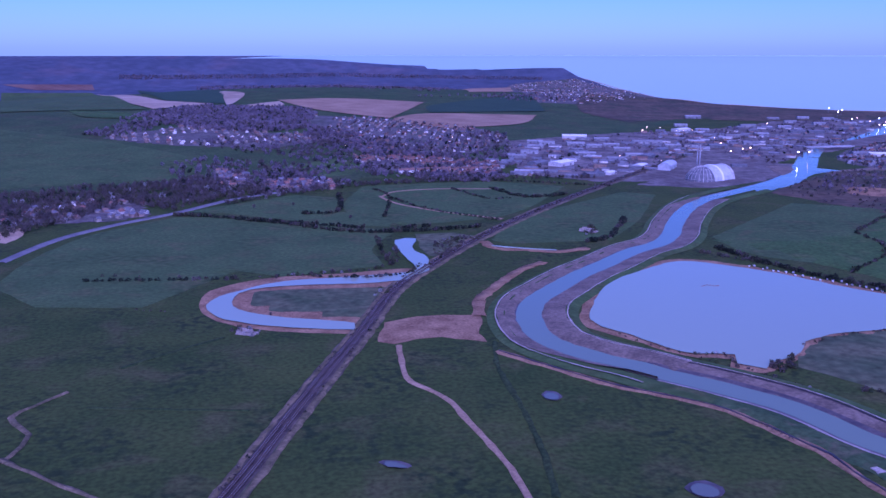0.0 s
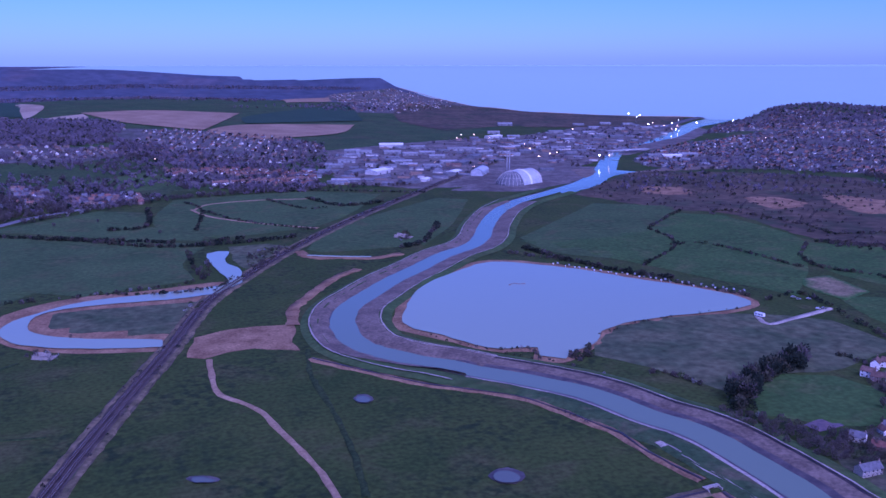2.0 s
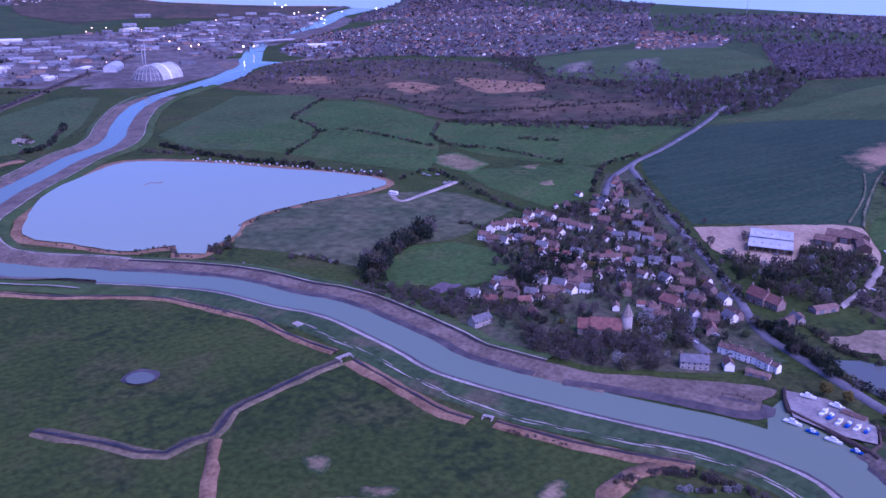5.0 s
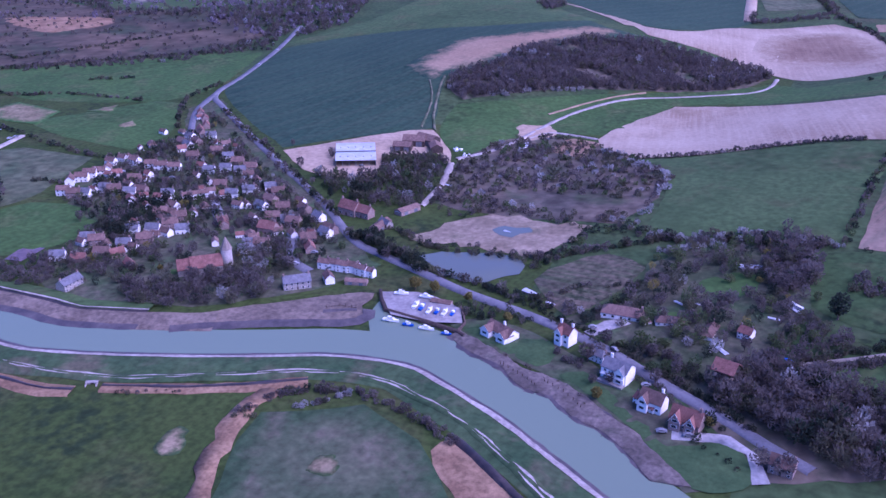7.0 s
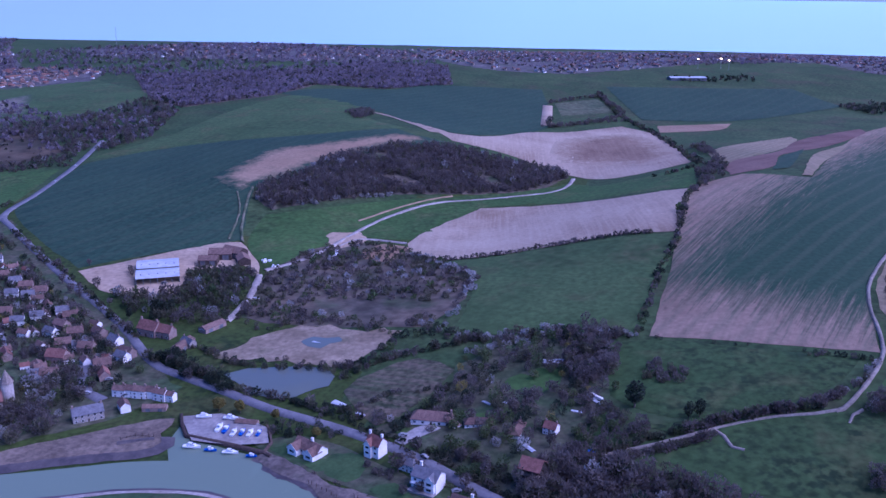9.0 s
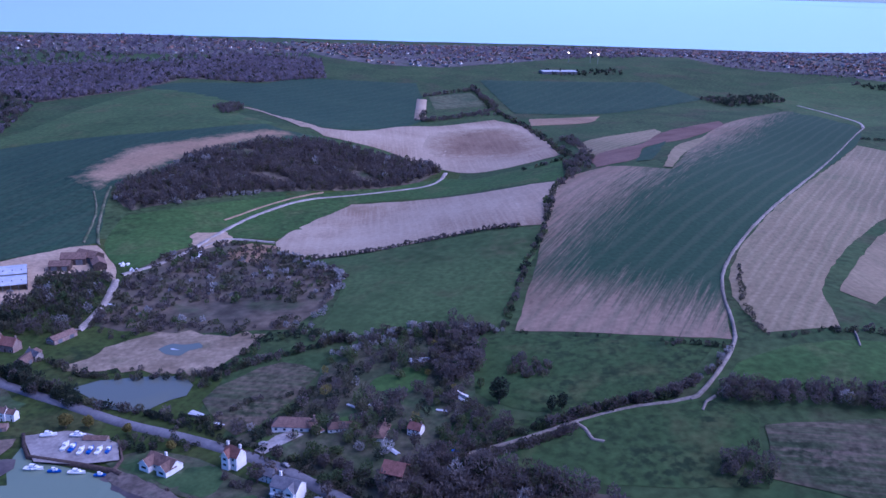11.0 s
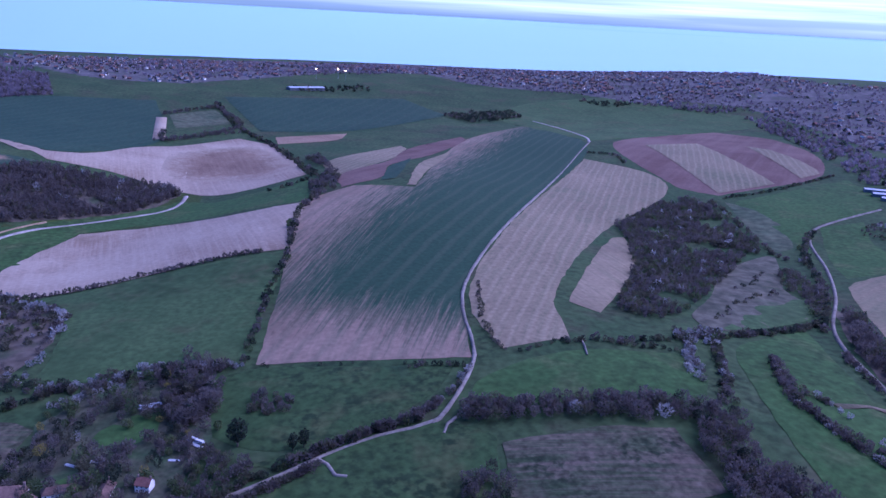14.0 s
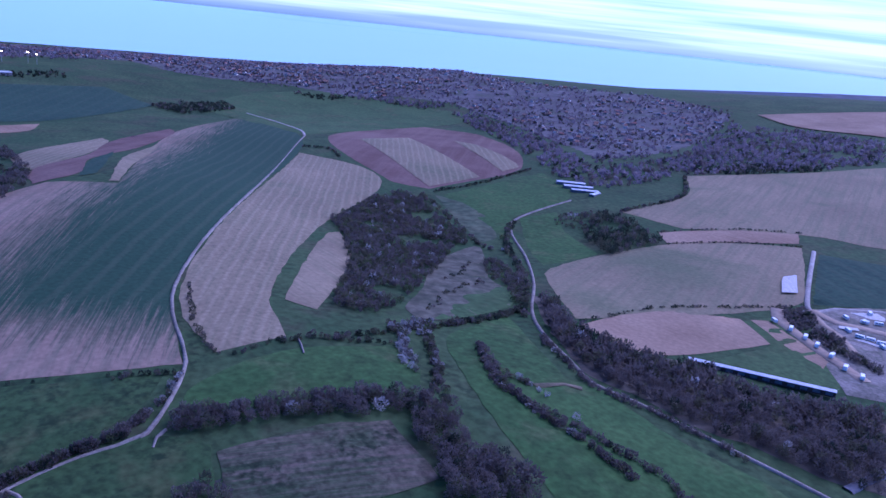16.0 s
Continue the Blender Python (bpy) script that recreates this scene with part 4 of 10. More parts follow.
ribbon("road", [(893, -684), (845, -585), (800, -547), (715, -510), (641, -470), (576, -426), (532, -406), (485, -395), (453, -389), (427, -401), (397, -412), (373, -421), (350, -430), (325, -438)], LANE, "narrow country road along the valley", "road", width=1.7, lift=1.075)
ribbon("road", [(329, -455), (335, -492), (343, -569)], ASPHALT, "narrow country road", "road", width=5, lift=1.103)
ribbon("track", [(648, -801), (529, -656), (521, -679), (506, -720)], TRACK, "rutted pale chalk farm track", "track", width=3, lift=1.131)
ribbon("track", [(533, -626), (512, -608), (471, -594), (443, -588), (417, -582)], CHALK, "pale gravel drive of a caravan site", "track", width=9, lift=0.995)
ribbon("track", [(525, -654), (498, -637), (480, -632), (453, -617)], CHALK, "pale gravel lane across a yard", "track", width=5, lift=0.995)
ribbon("track", [(523, -653), (498, -652), (486, -664), (472, -675)], CHALK, "pale gravel lane across a yard", "track", width=9, lift=1.195)
ribbon("track", [(453, -347), (453, -368), (447, -376)], REED_DULL, "worn muddy gateway between pastures", "track", width=4, lift=1.023, ragged=1.2)
ribbon("track", [(475, 588), (468, 563), (507, 574), (549, 587)], TRACK, "rutted pale chalk farm track", "track", width=4, lift=0.976)
ribbon("beach", [(1745, 6846), (1600, 5674), (1472, 4762), (1352, 3710), (1425, 3273), (1577, 3080), (1716, 2915), (1880, 2800)], SAND, "pale shingle beach along the bay", "beach", width=34, lift=2.104)

# fields on the marsh side
sheet("field", [(404, 936), (588, 957), (674, 1054), (735, 1016), (727, 844), (639, 724), (550, 630), (511, 715), (481, 782)], PASTURE, "green pasture divided by hedges", "field", lift=0.612)
sheet("field", [(721, 826), (868, 688), (913, 601), (767, 551), (712, 551), (682, 577), (645, 702)], PASTURE, "green pasture divided by hedges", "field", lift=0.64)
sheet("field", [(583, 620), (691, 570), (694, 535), (600, 479), (557, 478), (562, 555)], PASTURE, "green pasture divided by hedges", "field", lift=0.504)
sheet("field", [(345, 409), (364, 442), (404, 464), (435, 451), (452, 402), (411, 376), (378, 382)], PASTURE, "green pasture divided by hedges", "field", lift=0.532)
sheet("field", [(299, 538), (323, 577), (383, 609), (477, 593), (525, 558), (528, 489), (442, 459), (404, 464), (349, 446), (323, 504)], ROUGH, "rough pale grass beside the lake", "field", lift=0.56)
sheet("field", [(599, 684), (631, 685), (622, 622), (580, 603), (579, 658)], WORN_PASTURE, "pale bare corner of a pasture", "field", lift=0.768, cell=6.0, feather=12.0)
sheet("bare_patch", [(632, 600), (664, 592), (642, 578)], WORN_PASTURE, "spread of pale chalk on grass", "bare patch", lift=0.916, cell=4.0, feather=5.0)
sheet("bare_patch", [(610, 541), (627, 539), (615, 524), (601, 529)], WORN_PASTURE, "bare worn patch in a pasture", "bare patch", lift=0.78, cell=4.0, feather=6.0)
sheet("tennis_court", [(359, 388), (378, 394), (381, 380), (361, 377)], COURT, "hard tennis court beside the playing field", "court", lift=0.808, ragged=0.1)
sheet("brooks", [(853, 1477), (1056, 1396), (1186, 1252), (1086, 1003), (1121, 842), (1003, 650), (873, 692), (750, 828), (749, 1023), (694, 1081), (626, 1248)], BROOKS, "purplish dead reed and scrub of the brooks", "scrubland", lift=0.416, ragged=3.0)
sheet("reed_bed", [(847, 1129), (904, 1124), (908, 1045), (829, 1026)], REED, "dead tan reed bed in the brooks", "reeds", lift=0.684, curved=True, ragged=3.0)
sheet("reed_bed", [(979, 1104), (1030, 972), (994, 911), (912, 958)], REED, "dead tan reed bed in the brooks", "reeds", lift=0.712, curved=True, ragged=3.0)
sheet("reed_bed", [(768, 1288), (830, 1270), (804, 1195), (738, 1218)], REED, "dead tan reed bed in the brooks", "reeds", lift=0.74, curved=True, ragged=3.0)
sheet("field", [(-169, 1129), (-40, 1081), (54, 1019), (25, 931), (34, 854), (-63, 819), (-108, 846), (-172, 728), (-261, 737), (-319, 825), (-299, 1023), (-218, 1134)], GRAZED, "green pasture divided by hedges", "field", lift=0.484)
sheet("field", [(-211, 1171), (-78, 1289), (-13, 1261), (-12, 1154), (59, 1108), (49, 1047), (-40, 1081), (-143, 1146)], GRAZED, "green pasture divided by hedges", "field", lift=0.512)
sheet("field", [(21, 1357), (220, 1392), (336, 1340), (206, 1113), (70, 1052), (-5, 1166)], GRAZED, "green pasture divided by hedges", "field", lift=0.54)
sheet("field", [(196, 1057), (274, 1148), (408, 1278), (449, 1248), (361, 1058), (292, 947), (174, 939), (159, 961)], GRAZED, "green pasture divided by hedges", "field", lift=0.568)
sheet("field", [(412, 951), (613, 1158), (718, 1103), (516, 781), (480, 808), (419, 864)], GRAZED, "green pasture divided by hedges", "field", lift=0.596)
sheet("field", [(-761, 2060), (-494, 1864), (-332, 1711), (-265, 1615), (-253, 1421), (-360, 1404), (-515, 1370)], GRAZED, "open green down above the road", "field", lift=0.624)
sheet("field", [(-129, 1524), (-15, 1652), (25, 1588), (4, 1466), (-104, 1424)], GRAZED, "small green field among houses", "field", lift=0.488)
sheet("sandy_ground", [(-408, 1072), (-390, 1090), (-371, 1037), (-375, 995), (-383, 1002)], SAND, "bare brown ground of a works yard", "bare ground", lift=0.516)
sheet("field", [(-210, 2786), (-22, 2879), (246, 2847), (115, 2383), (41, 2432), (-83, 2544)], BROWN, "pinkish ploughed field on the far downs", "field", lift=2.064, cell=50.0)
sheet("field", [(131, 2387), (235, 2533), (557, 2583), (458, 2336), (244, 2181), (140, 2294)], BROWN, "pinkish ploughed field on the far downs", "field", lift=2.092, cell=50.0)
sheet("field", [(-1051, 3937), (-558, 2758), (-376, 2637), (-516, 2469), (-629, 2677)], CHALK, "pale chalky field on the far downs", "field", lift=2.12, cell=50.0)
sheet("field", [(-441, 3176), (-340, 3044), (-323, 2732), (-336, 2594)], CHALK, "pale chalky field on the far downs", "field", lift=2.148, cell=50.0)
sheet("field", [(-293, 2603), (-200, 2754), (-183, 2627), (-268, 2513)], CHALK, "pale chalky field on the far downs", "field", lift=2.012, cell=50.0)
sheet("field", [(-1646, 4518), (-1268, 4664), (-1153, 4280), (-1399, 4234)], RED_EARTH, "pinkish ploughed field on the far downs", "field", lift=2.04, cell=50.0)
sheet("field", [(-720, 2420), (-554, 2377), (-515, 2235), (-638, 2272)], PASTURE, "yellow-green field on the far downs", "field", lift=2.068, cell=50.0)
sheet("field", [(256, 2753), (694, 3330), (611, 2713), (238, 2564)], CROP, "dark green field on the far downs", "field", lift=2.096, cell=50.0)
sheet("field", [(-1478, 4048), (-1105, 4055), (-608, 2617), (-527, 2453), (-883, 2403)], GRAZED, "green field on the far downs", "field", lift=2.124, cell=50.0)
sheet("field", [(-970, 4307), (-471, 3323), (-345, 2642), (-541, 2757)], CROP, "dark green field on the far downs", "field", lift=2.152, cell=50.0)
sheet("field", [(598, 4562), (879, 4822), (663, 3634), (460, 3346)], BROWN, "pinkish ploughed field on the far downs", "field", lift=2.016, cell=50.0)

# fields on the downs
sheet("field", [(743, 528), (803, 554), (939, 588), (1010, 536), (1047, 464), (1066, 353), (1131, 271), (1098, 236), (981, 267), (920, 296), (873, 327), (824, 325), (710, 282), (678, 311), (647, 343), (613, 370), (650, 422)], CROP, "dark green winter crop on a rounded down", "field", lift=0.524)
sheet("field", [(855, 387), (912, 383), (974, 372), (1028, 310), (1099, 262), (1097, 218), (1095, 197), (1023, 240), (955, 271), (890, 298), (863, 311), (839, 330), (818, 338)], BROWN_SHOULDER, "bare brown earth on the shoulder of the crop", "field", lift=0.792, cell=8.0, feather=30.0)
sheet("field", [(961, 603), (1093, 568), (1260, 570), (1405, 563), (1569, 548), (1368, 395), (1224, 331), (1141, 259), (1066, 353), (1039, 475)], GRAZED, "green turf on the crest of the down", "field", lift=0.58)
sheet("field", [(1500, 594), (1587, 555), (1640, 420), (1746, 405), (1777, 165), (1349, 102), (1184, 172), (1146, 231), (1343, 369), (1407, 446)], CROP, "dark green crop field on the far slope", "field", lift=0.728)
sheet("field", [(1319, 366), (1231, 284), (1108, 192), (1110, 122), (1067, 48), (1038, 2), (1047, -47), (1075, -92), (1332, -55), (1407, -1), (1309, 74), (1277, 118), (1175, 170), (1146, 231), (1288, 326)], CHALK, "pale ploughed chalky field in a dry valley", "field", lift=0.876)
sheet("field", [(1234, 77), (1307, 26), (1337, -28), (1246, -66), (1131, -88), (1083, -47), (1105, -1), (1100, 38), (1135, 73)], CHALK_DAMP, "damp brown part of a ploughed chalky field", "field", lift=0.98, cell=10.0, feather=45.0)
sheet("field", [(1274, 321), (1137, 228), (1163, 168), (1150, 202), (1231, 284)], CHALK_DAMP, "damp brown part of a ploughed chalky field", "field", lift=1.008, cell=10.0, feather=20.0)
sheet("field", [(718, 280), (775, 290), (808, 254), (872, 196), (921, 149), (1027, 38), (999, 5), (1017, -47), (1055, -92), (884, -90), (919, 56), (892, 114), (762, 143), (751, 181), (712, 217), (661, 225), (668, 250)], PASTURE, "bright green grass in the valley bottom", "field", lift=0.556)
sheet("bare_patch", [(743, 224), (765, 221), (772, 203), (750, 185), (719, 200)], SAND, "worn bare ground where tracks meet", "bare patch", lift=0.824, curved=True, ragged=2.0)
sheet("field", [(748, 148), (888, 113), (910, 55), (887, -22), (876, -88), (723, -68), (726, -20), (710, 30), (698, 72), (691, 111)], CHALK, "pale ploughed chalky field", "field", lift=0.852)
sheet("field", [(687, 110), (694, 71), (710, 30), (720, -68), (695, -70), (588, -52), (539, -47), (539, -2), (533, 62), (630, 67), (675, 85)], GRAZED, "plain green grass field above the village", "field", lift=0.64)
sheet("scrub_ground", [(549, 209), (645, 227), (712, 217), (740, 187), (734, 146), (677, 94), (643, 70), (595, 68), (545, 79), (542, 121), (540, 173)], SCRUB_FLOOR, "rough ground under low scrub", "scrubland", lift=0.444, ragged=2.0)
sheet("bare_patch", [(715, 184), (742, 168), (735, 143), (679, 139), (668, 159)], BROWN, "bare brown earth in the scrub", "bare patch", lift=0.712, ragged=2.0)
sheet("field", [(454, 102), (470, 99), (479, 93), (492, 84), (500, 74), (497, 60), (488, 50), (470, 53), (451, 58), (438, 64), (430, 66), (421, 74), (436, 88)], TUSSOCK, "rough pale paddock by the road", "field", lift=0.68)
sheet("farmyard", [(607, 366), (638, 342), (663, 323), (694, 299), (704, 279), (668, 250), (630, 230), (652, 254), (628, 288), (581, 267), (571, 283), (569, 317), (587, 343)], SAND, "pale sandy farmyard round the barns", "farmyard", lift=0.828, ragged=1.5)
sheet("field", [(535, -53), (636, -64), (870, -82), (936, -134), (914, -192), (1398, -336), (1708, -540), (1343, -513), (932, -322), (708, -218), (617, -183), (541, -172), (518, -169)], ROWS_FIELD, "tan field greening with thin crop rows", "field", lift=0.676)
sheet("field", [(1207, -464), (1103, -514), (1001, -493), (828, -363), (623, -248), (539, -231), (527, -188), (592, -183), (681, -209), (917, -318)], STUBBLE_PALE, "bare tan field beside the lane", "field", lift=0.6)
sheet("field", [(783, -347), (789, -360), (735, -349), (648, -308), (583, -265), (603, -251), (664, -281)], STUBBLE, "small pale tan field", "field", lift=0.748)
sheet("field", [(486, -25), (524, -31), (530, -53), (518, -118), (511, -159), (487, -146), (466, -124), (451, -85), (446, -64), (457, -42)], DIM_PASTURE, "scrubby paddock below the fields", "field", lift=0.536)
sheet("field", [(406, -40), (433, -74), (444, -111), (449, -138), (440, -162), (392, -159), (385, -157), (390, -37)], DIM_PASTURE, "green pasture below the hedge", "field", lift=0.564)
sheet("field", [(489, -166), (519, -223), (516, -287), (484, -290), (456, -278), (451, -258), (456, -221), (459, -182), (463, -157)], PASTURE, "bright green pasture in the valley", "field", lift=0.592)
sheet("field", [(525, -329), (546, -357), (567, -400), (523, -389), (462, -375), (446, -387), (388, -396), (343, -415), (324, -417), (349, -296), (401, -299), (459, -309)], PASTURE, "bright green pasture in the valley", "field", lift=0.62)
sheet("field", [(954, -550), (1053, -751), (932, -712), (884, -662), (847, -579), (763, -525), (825, -533)], PASTURE, "bright green pasture up the valley", "field", lift=0.484)
sheet("field", [(845, -585), (852, -637), (781, -599), (701, -580), (686, -509), (741, -530)], PASTURE, "bright green pasture up the valley", "field", lift=0.512)
sheet("field", [(955, -540), (900, -561), (785, -522), (769, -494), (872, -518)], ROUGH, "pale rough grass slope", "field", lift=0.54)
sheet("field", [(697, -407), (742, -456), (753, -485), (659, -438), (626, -436), (585, -411), (560, -341), (582, -328), (634, -367)], DRY_GRASS, "dry tussocky clearing on the valley side", "field", lift=0.748, curved=True)
sheet("field", [(621, -398), (631, -440), (586, -414), (560, -341), (586, -363)], GRAZED, "green foot of the valley slope", "field", lift=0.948, curved=True)
sheet("field", [(849, -470), (822, -482), (781, -453), (789, -443)], DRY_GRASS, "small glade in the scrub", "field", lift=0.848, curved=True)
sheet("field", [(430, -166), (435, -213), (430, -248), (402, -250), (380, -251), (376, -202), (391, -160)], TUSSOCK, "rough tussocky field", "field", lift=0.716)
sheet("field", [(437, -51), (455, -108), (453, -145), (436, -164), (392, -158)], DIM_PASTURE, "green pasture below the hedge", "field", lift=0.684)
sheet("field", [(1030, -517), (1357, -559), (1508, -688), (1602, -834), (1466, -892), (1097, -747), (983, -547)], RED_EARTH, "red-brown ploughed field", "field", lift=0.488)
sheet("field", [(1350, -609), (1388, -711), (1036, -645), (994, -551)], STUBBLE_PALE, "pale unploughed land between red-brown earth", "field", lift=1.29)
sheet("field", [(1361, -780), (1308, -792), (1102, -744), (1065, -696)], STUBBLE_PALE, "pale strip in a red-brown field", "field", lift=1.29)
sheet("field", [(676, -511), (704, -649), (689, -728), (661, -799), (577, -707), (534, -643), (555, -450), (610, -471)], DRILLED, "broad pale drilled field", "field", lift=0.636)
sheet("field", [(544, -445), (558, -519), (524, -578), (481, -564), (483, -476), (497, -449)], BROWN, "red-brown bare field", "field", lift=0.664)
sheet("field", [(880, -847), (986, -938), (960, -1161), (973, -1339), (969, -1518), (628, -1004), (643, -903), (692, -852), (745, -720), (827, -705)], DRILLED, "wide brown field on the hill", "field", lift=0.692)
sheet("field", [(741, -684), (727, -766), (700, -839), (671, -807), (706, -664)], BROWN, "strip of bare earth between hedges", "field", lift=0.9)
sheet("field", [(640, -799), (601, -847), (563, -905), (489, -792), (512, -729), (533, -667)], CROP, "green crop field", "field", lift=0.628)
sheet("field", [(520, -574), (521, -616), (421, -563), (411, -541), (470, -493), (479, -563)], GRAZED, "grass beside the caravan site", "field", lift=0.52)
sheet("yard", [(525, -658), (515, -733), (503, -814), (366, -604), (408, -553), (473, -598)], STANDING, "gravelled yard of a caravan and storage site", "yard", lift=0.668)
sheet("field", [(520, -585), (515, -598), (447, -583), (441, -569), (468, -570)], BROWN, "bare verge beside caravans", "field", lift=0.83)
sheet("field", [(1741, -1035), (2048, -786), (1998, -613), (1811, -458), (1390, -534), (1546, -760), (1661, -977)], GRAZED, "green field below the hilltop town", "field", lift=0.816)
sheet("field", [(1874, 50), (1996, -318), (1786, -379), (1530, -177), (1489, -30), (1611, -6)], CROP, "dark green crop on the plateau", "field", lift=0.844)
sheet("field", [(1162, -118), (1344, -232), (1301, -235), (1144, -189), (1028, -126)], STUBBLE_PALE, "pale fallow strip", "field", lift=0.732)
sheet("field", [(1028, -126), (1130, -187), (1310, -242), (1454, -343), (1401, -339), (1221, -256), (1093, -189), (979, -166), (932, -122)], RED_EARTH, "red-brown earth strip", "field", lift=0.836)
sheet("field", [(957, -163), (1081, -189), (1179, -226), (1099, -209), (971, -180)], CROP, "narrow dark green strip", "field", lift=1.06)
sheet("field", [(925, -186), (1122, -230), (1273, -293), (1199, -274), (1049, -228), (924, -194)], STUBBLE, "narrow tan headland strip", "field", lift=1.16)
sheet("field", [(1531, -1646), (1361, -1597), (1214, -1663), (1427, -1941)], BROWN, "brown ploughed field on the far hill", "field", lift=2.012, cell=50.0)
sheet("field", [(1374, -1463), (1243, -1474), (1175, -1426), (1249, -1364)], GRAZED, "green slip among suburban trees", "field", lift=1.612, cell=30.0)
sheet("field", [(1511, -931), (1324, -909), (1264, -864), (1418, -899)], GRAZED, "green slip below the suburb", "field", lift=1.4, cell=30.0)
sheet("field", [(1433, -53), (1492, -165), (1413, -143), (1359, -58)], BROWN, "bare brown strip", "field", lift=0.884)
sheet("field", [(1620, 123), (1708, 55), (1556, 15), (1478, 97)], ROUGH, "square of fallow grass within hedges", "field", lift=0.82)
ribbon("track", [(1581, 131), (1353, 106)], CHALK, "pale chalk strip beside a hedge", "track", width=16, lift=1.103)
sheet("field", [(1252, 1197), (1471, 1218), (1683, 1070), (1397, 774), (1203, 775), (1118, 908), (1101, 1017)], GRAZED, "green hill field streaked with chalk", "field", lift=0.636)
sheet("chalk_slope", [(1240, 1111), (1340, 1110), (1163, 973), (1129, 1018)], CHALK_SLOPE, "pale worn chalk slope", "bare slope", lift=0.74, cell=10.0, feather=30.0)
sheet("chalk_slope", [(1310, 1036), (1466, 1053), (1228, 882), (1183, 893)], CHALK_SLOPE, "pale worn chalk slope", "bare slope", lift=0.768, cell=10.0, feather=30.0)
sheet("mud_spit", [(341, 246), (353, 243), (382, 212), (399, 193), (407, 182), (409, 174), (402, 172), (394, 173), (389, 170), (384, 167), (377, 168), (372, 176), (360, 200), (348, 222), (335, 242)], MUD, "rounded sandy mud spit beside the slipway", "mud bank", lift=1.216, curved=True, ragged=0.6, step=5.0)
ribbon("wet_mud_edge", [(333, 246), (346, 226), (358, 206), (368, 186), (373, 173), (378, 167), (385, 165), (391, 168)], DARK_MUD, "dark wet foot of the mud spit", "mud bank", profile=[(-2.6, 1.42), (0.5, 0.95), (3.2, 0.3)], ragged=0.5, step=4.0)
ribbon("mud_ridge", [(380, 188), (384, 181), (388, 173)], DARK_MUD, "weedy ridge on the mud spit", "mud ridge", profile=[(-1.6, 1.0), (-0.5, 1.7), (0.6, 1.6), (1.6, 1.0)], ragged=0.5, step=4.0)
sheet("river_inlet", [(371, 156), (388, 166), (403, 168), (398, 162), (391, 156), (390, 145), (386, 129), (382, 114), (369, 101), (351, 84), (351, 106), (355, 128), (354, 147), (354, 167), (365, 174)], WATER, "sheltered river water below the quay", "river", lift=0.476, ragged=0.3, step=6.0)
sheet("wet_mud_edge", [(380, 121), (369, 103), (362, 85), (353, 76), (348, 59), (339, 48), (332, 30), (321, 18), (311, 8), (314, -6), (325, 4), (337, 18), (348, 33), (356, 45), (365, 60), (367, 73), (379, 95), (389, 116)], DARK_MUD, "dark weedy mud at the water line", "mud bank", lift=0.732, ragged=1.0, step=5.0, cell=6.0)
sheet("mud_bank", [(383, 120), (371, 102), (364, 84), (355, 75), (350, 58), (341, 46), (334, 29), (322, 17), (313, 7), (314, -6), (325, 4), (337, 18), (348, 33), (356, 45), (365, 60), (367, 73), (379, 95), (389, 116)], WEEDY_MUD, "weedy brown mud bank below the gardens", "mud bank", lift=1.12, ragged=1.0, step=5.0, cell=6.0)
sheet("boatyard", [(411, 172), (418, 154), (409, 125), (395, 118), (390, 133), (390, 155)], HARDSTANDING, "boatyard hardstanding behind a quay wall", "boatyard", lift=1.5, ragged=0.2)
sheet("riverside_gardens", [(395, 127), (405, 113), (400, 83), (388, 60), (371, 30), (353, 3), (340, -17), (327, -30), (310, -5), (323, 5), (347, 33), (364, 59), (378, 95), (387, 116)], GARDENS, "riverside gardens between road and mud bank", "gardens", lift=0.652, ragged=0.8, cell=10.0)
sheet("lawn", [(392, 118), (399, 111), (387, 93), (396, 77), (383, 65), (372, 71), (382, 97)], LAWN, "mown garden lawn near the river", "lawn", lift=0.98, ragged=0.7, curved=True, step=5.0, cell=8.0)
sheet("lawn", [(368, 61), (375, 51), (367, 42), (363, 34), (353, 27), (345, 16), (335, 7), (342, -5), (342, -20), (323, -26), (314, -7), (335, 15), (351, 34), (362, 50)], LAWN, "mown garden lawn near the river", "lawn", lift=1.008, ragged=0.7, curved=True, step=5.0, cell=8.0)
sheet("lawn", [(328, 295), (345, 291), (345, 279), (328, 286)], LAWN, "mown garden lawn near the river", "lawn", lift=1.036, ragged=0.7, curved=True, step=5.0, cell=8.0)
sheet("drive", [(345, 13), (345, 7), (349, -11), (349, -15), (341, -26), (326, -32), (323, -26), (340, -22), (343, -12), (339, 6)], YARD, "paved drive in front of houses", "drive", lift=1.08, ragged=0.3, cell=8.0)
sheet("drive", [(409, 61), (422, 55), (428, 48), (424, 42), (414, 50), (406, 56)], YARD, "gravel drive of a bungalow", "drive", lift=0.988, ragged=0.3, cell=8.0)
sheet("lawn", [(382, 305), (397, 306), (411, 301), (391, 282), (398, 258), (387, 272), (376, 290)], PASTURE, "mown churchyard grass", "lawn", lift=0.596, curved=True, ragged=0.7)
sheet("lawn", [(476, 23), (493, 12), (496, -9), (474, -12), (461, 1), (461, 17)], PASTURE, "small green garden lawn among trees", "lawn", lift=0.804, curved=True, ragged=0.8)
sheet("lawn", [(418, 64), (424, 56), (421, 49), (412, 56)], PASTURE, "small green garden lawn among trees", "lawn", lift=0.832, curved=True, ragged=0.8)
sheet("lawn", [(439, 31), (445, 19), (440, 13), (431, 24)], PASTURE, "small green garden lawn among trees", "lawn", lift=0.86, curved=True, ragged=0.8)
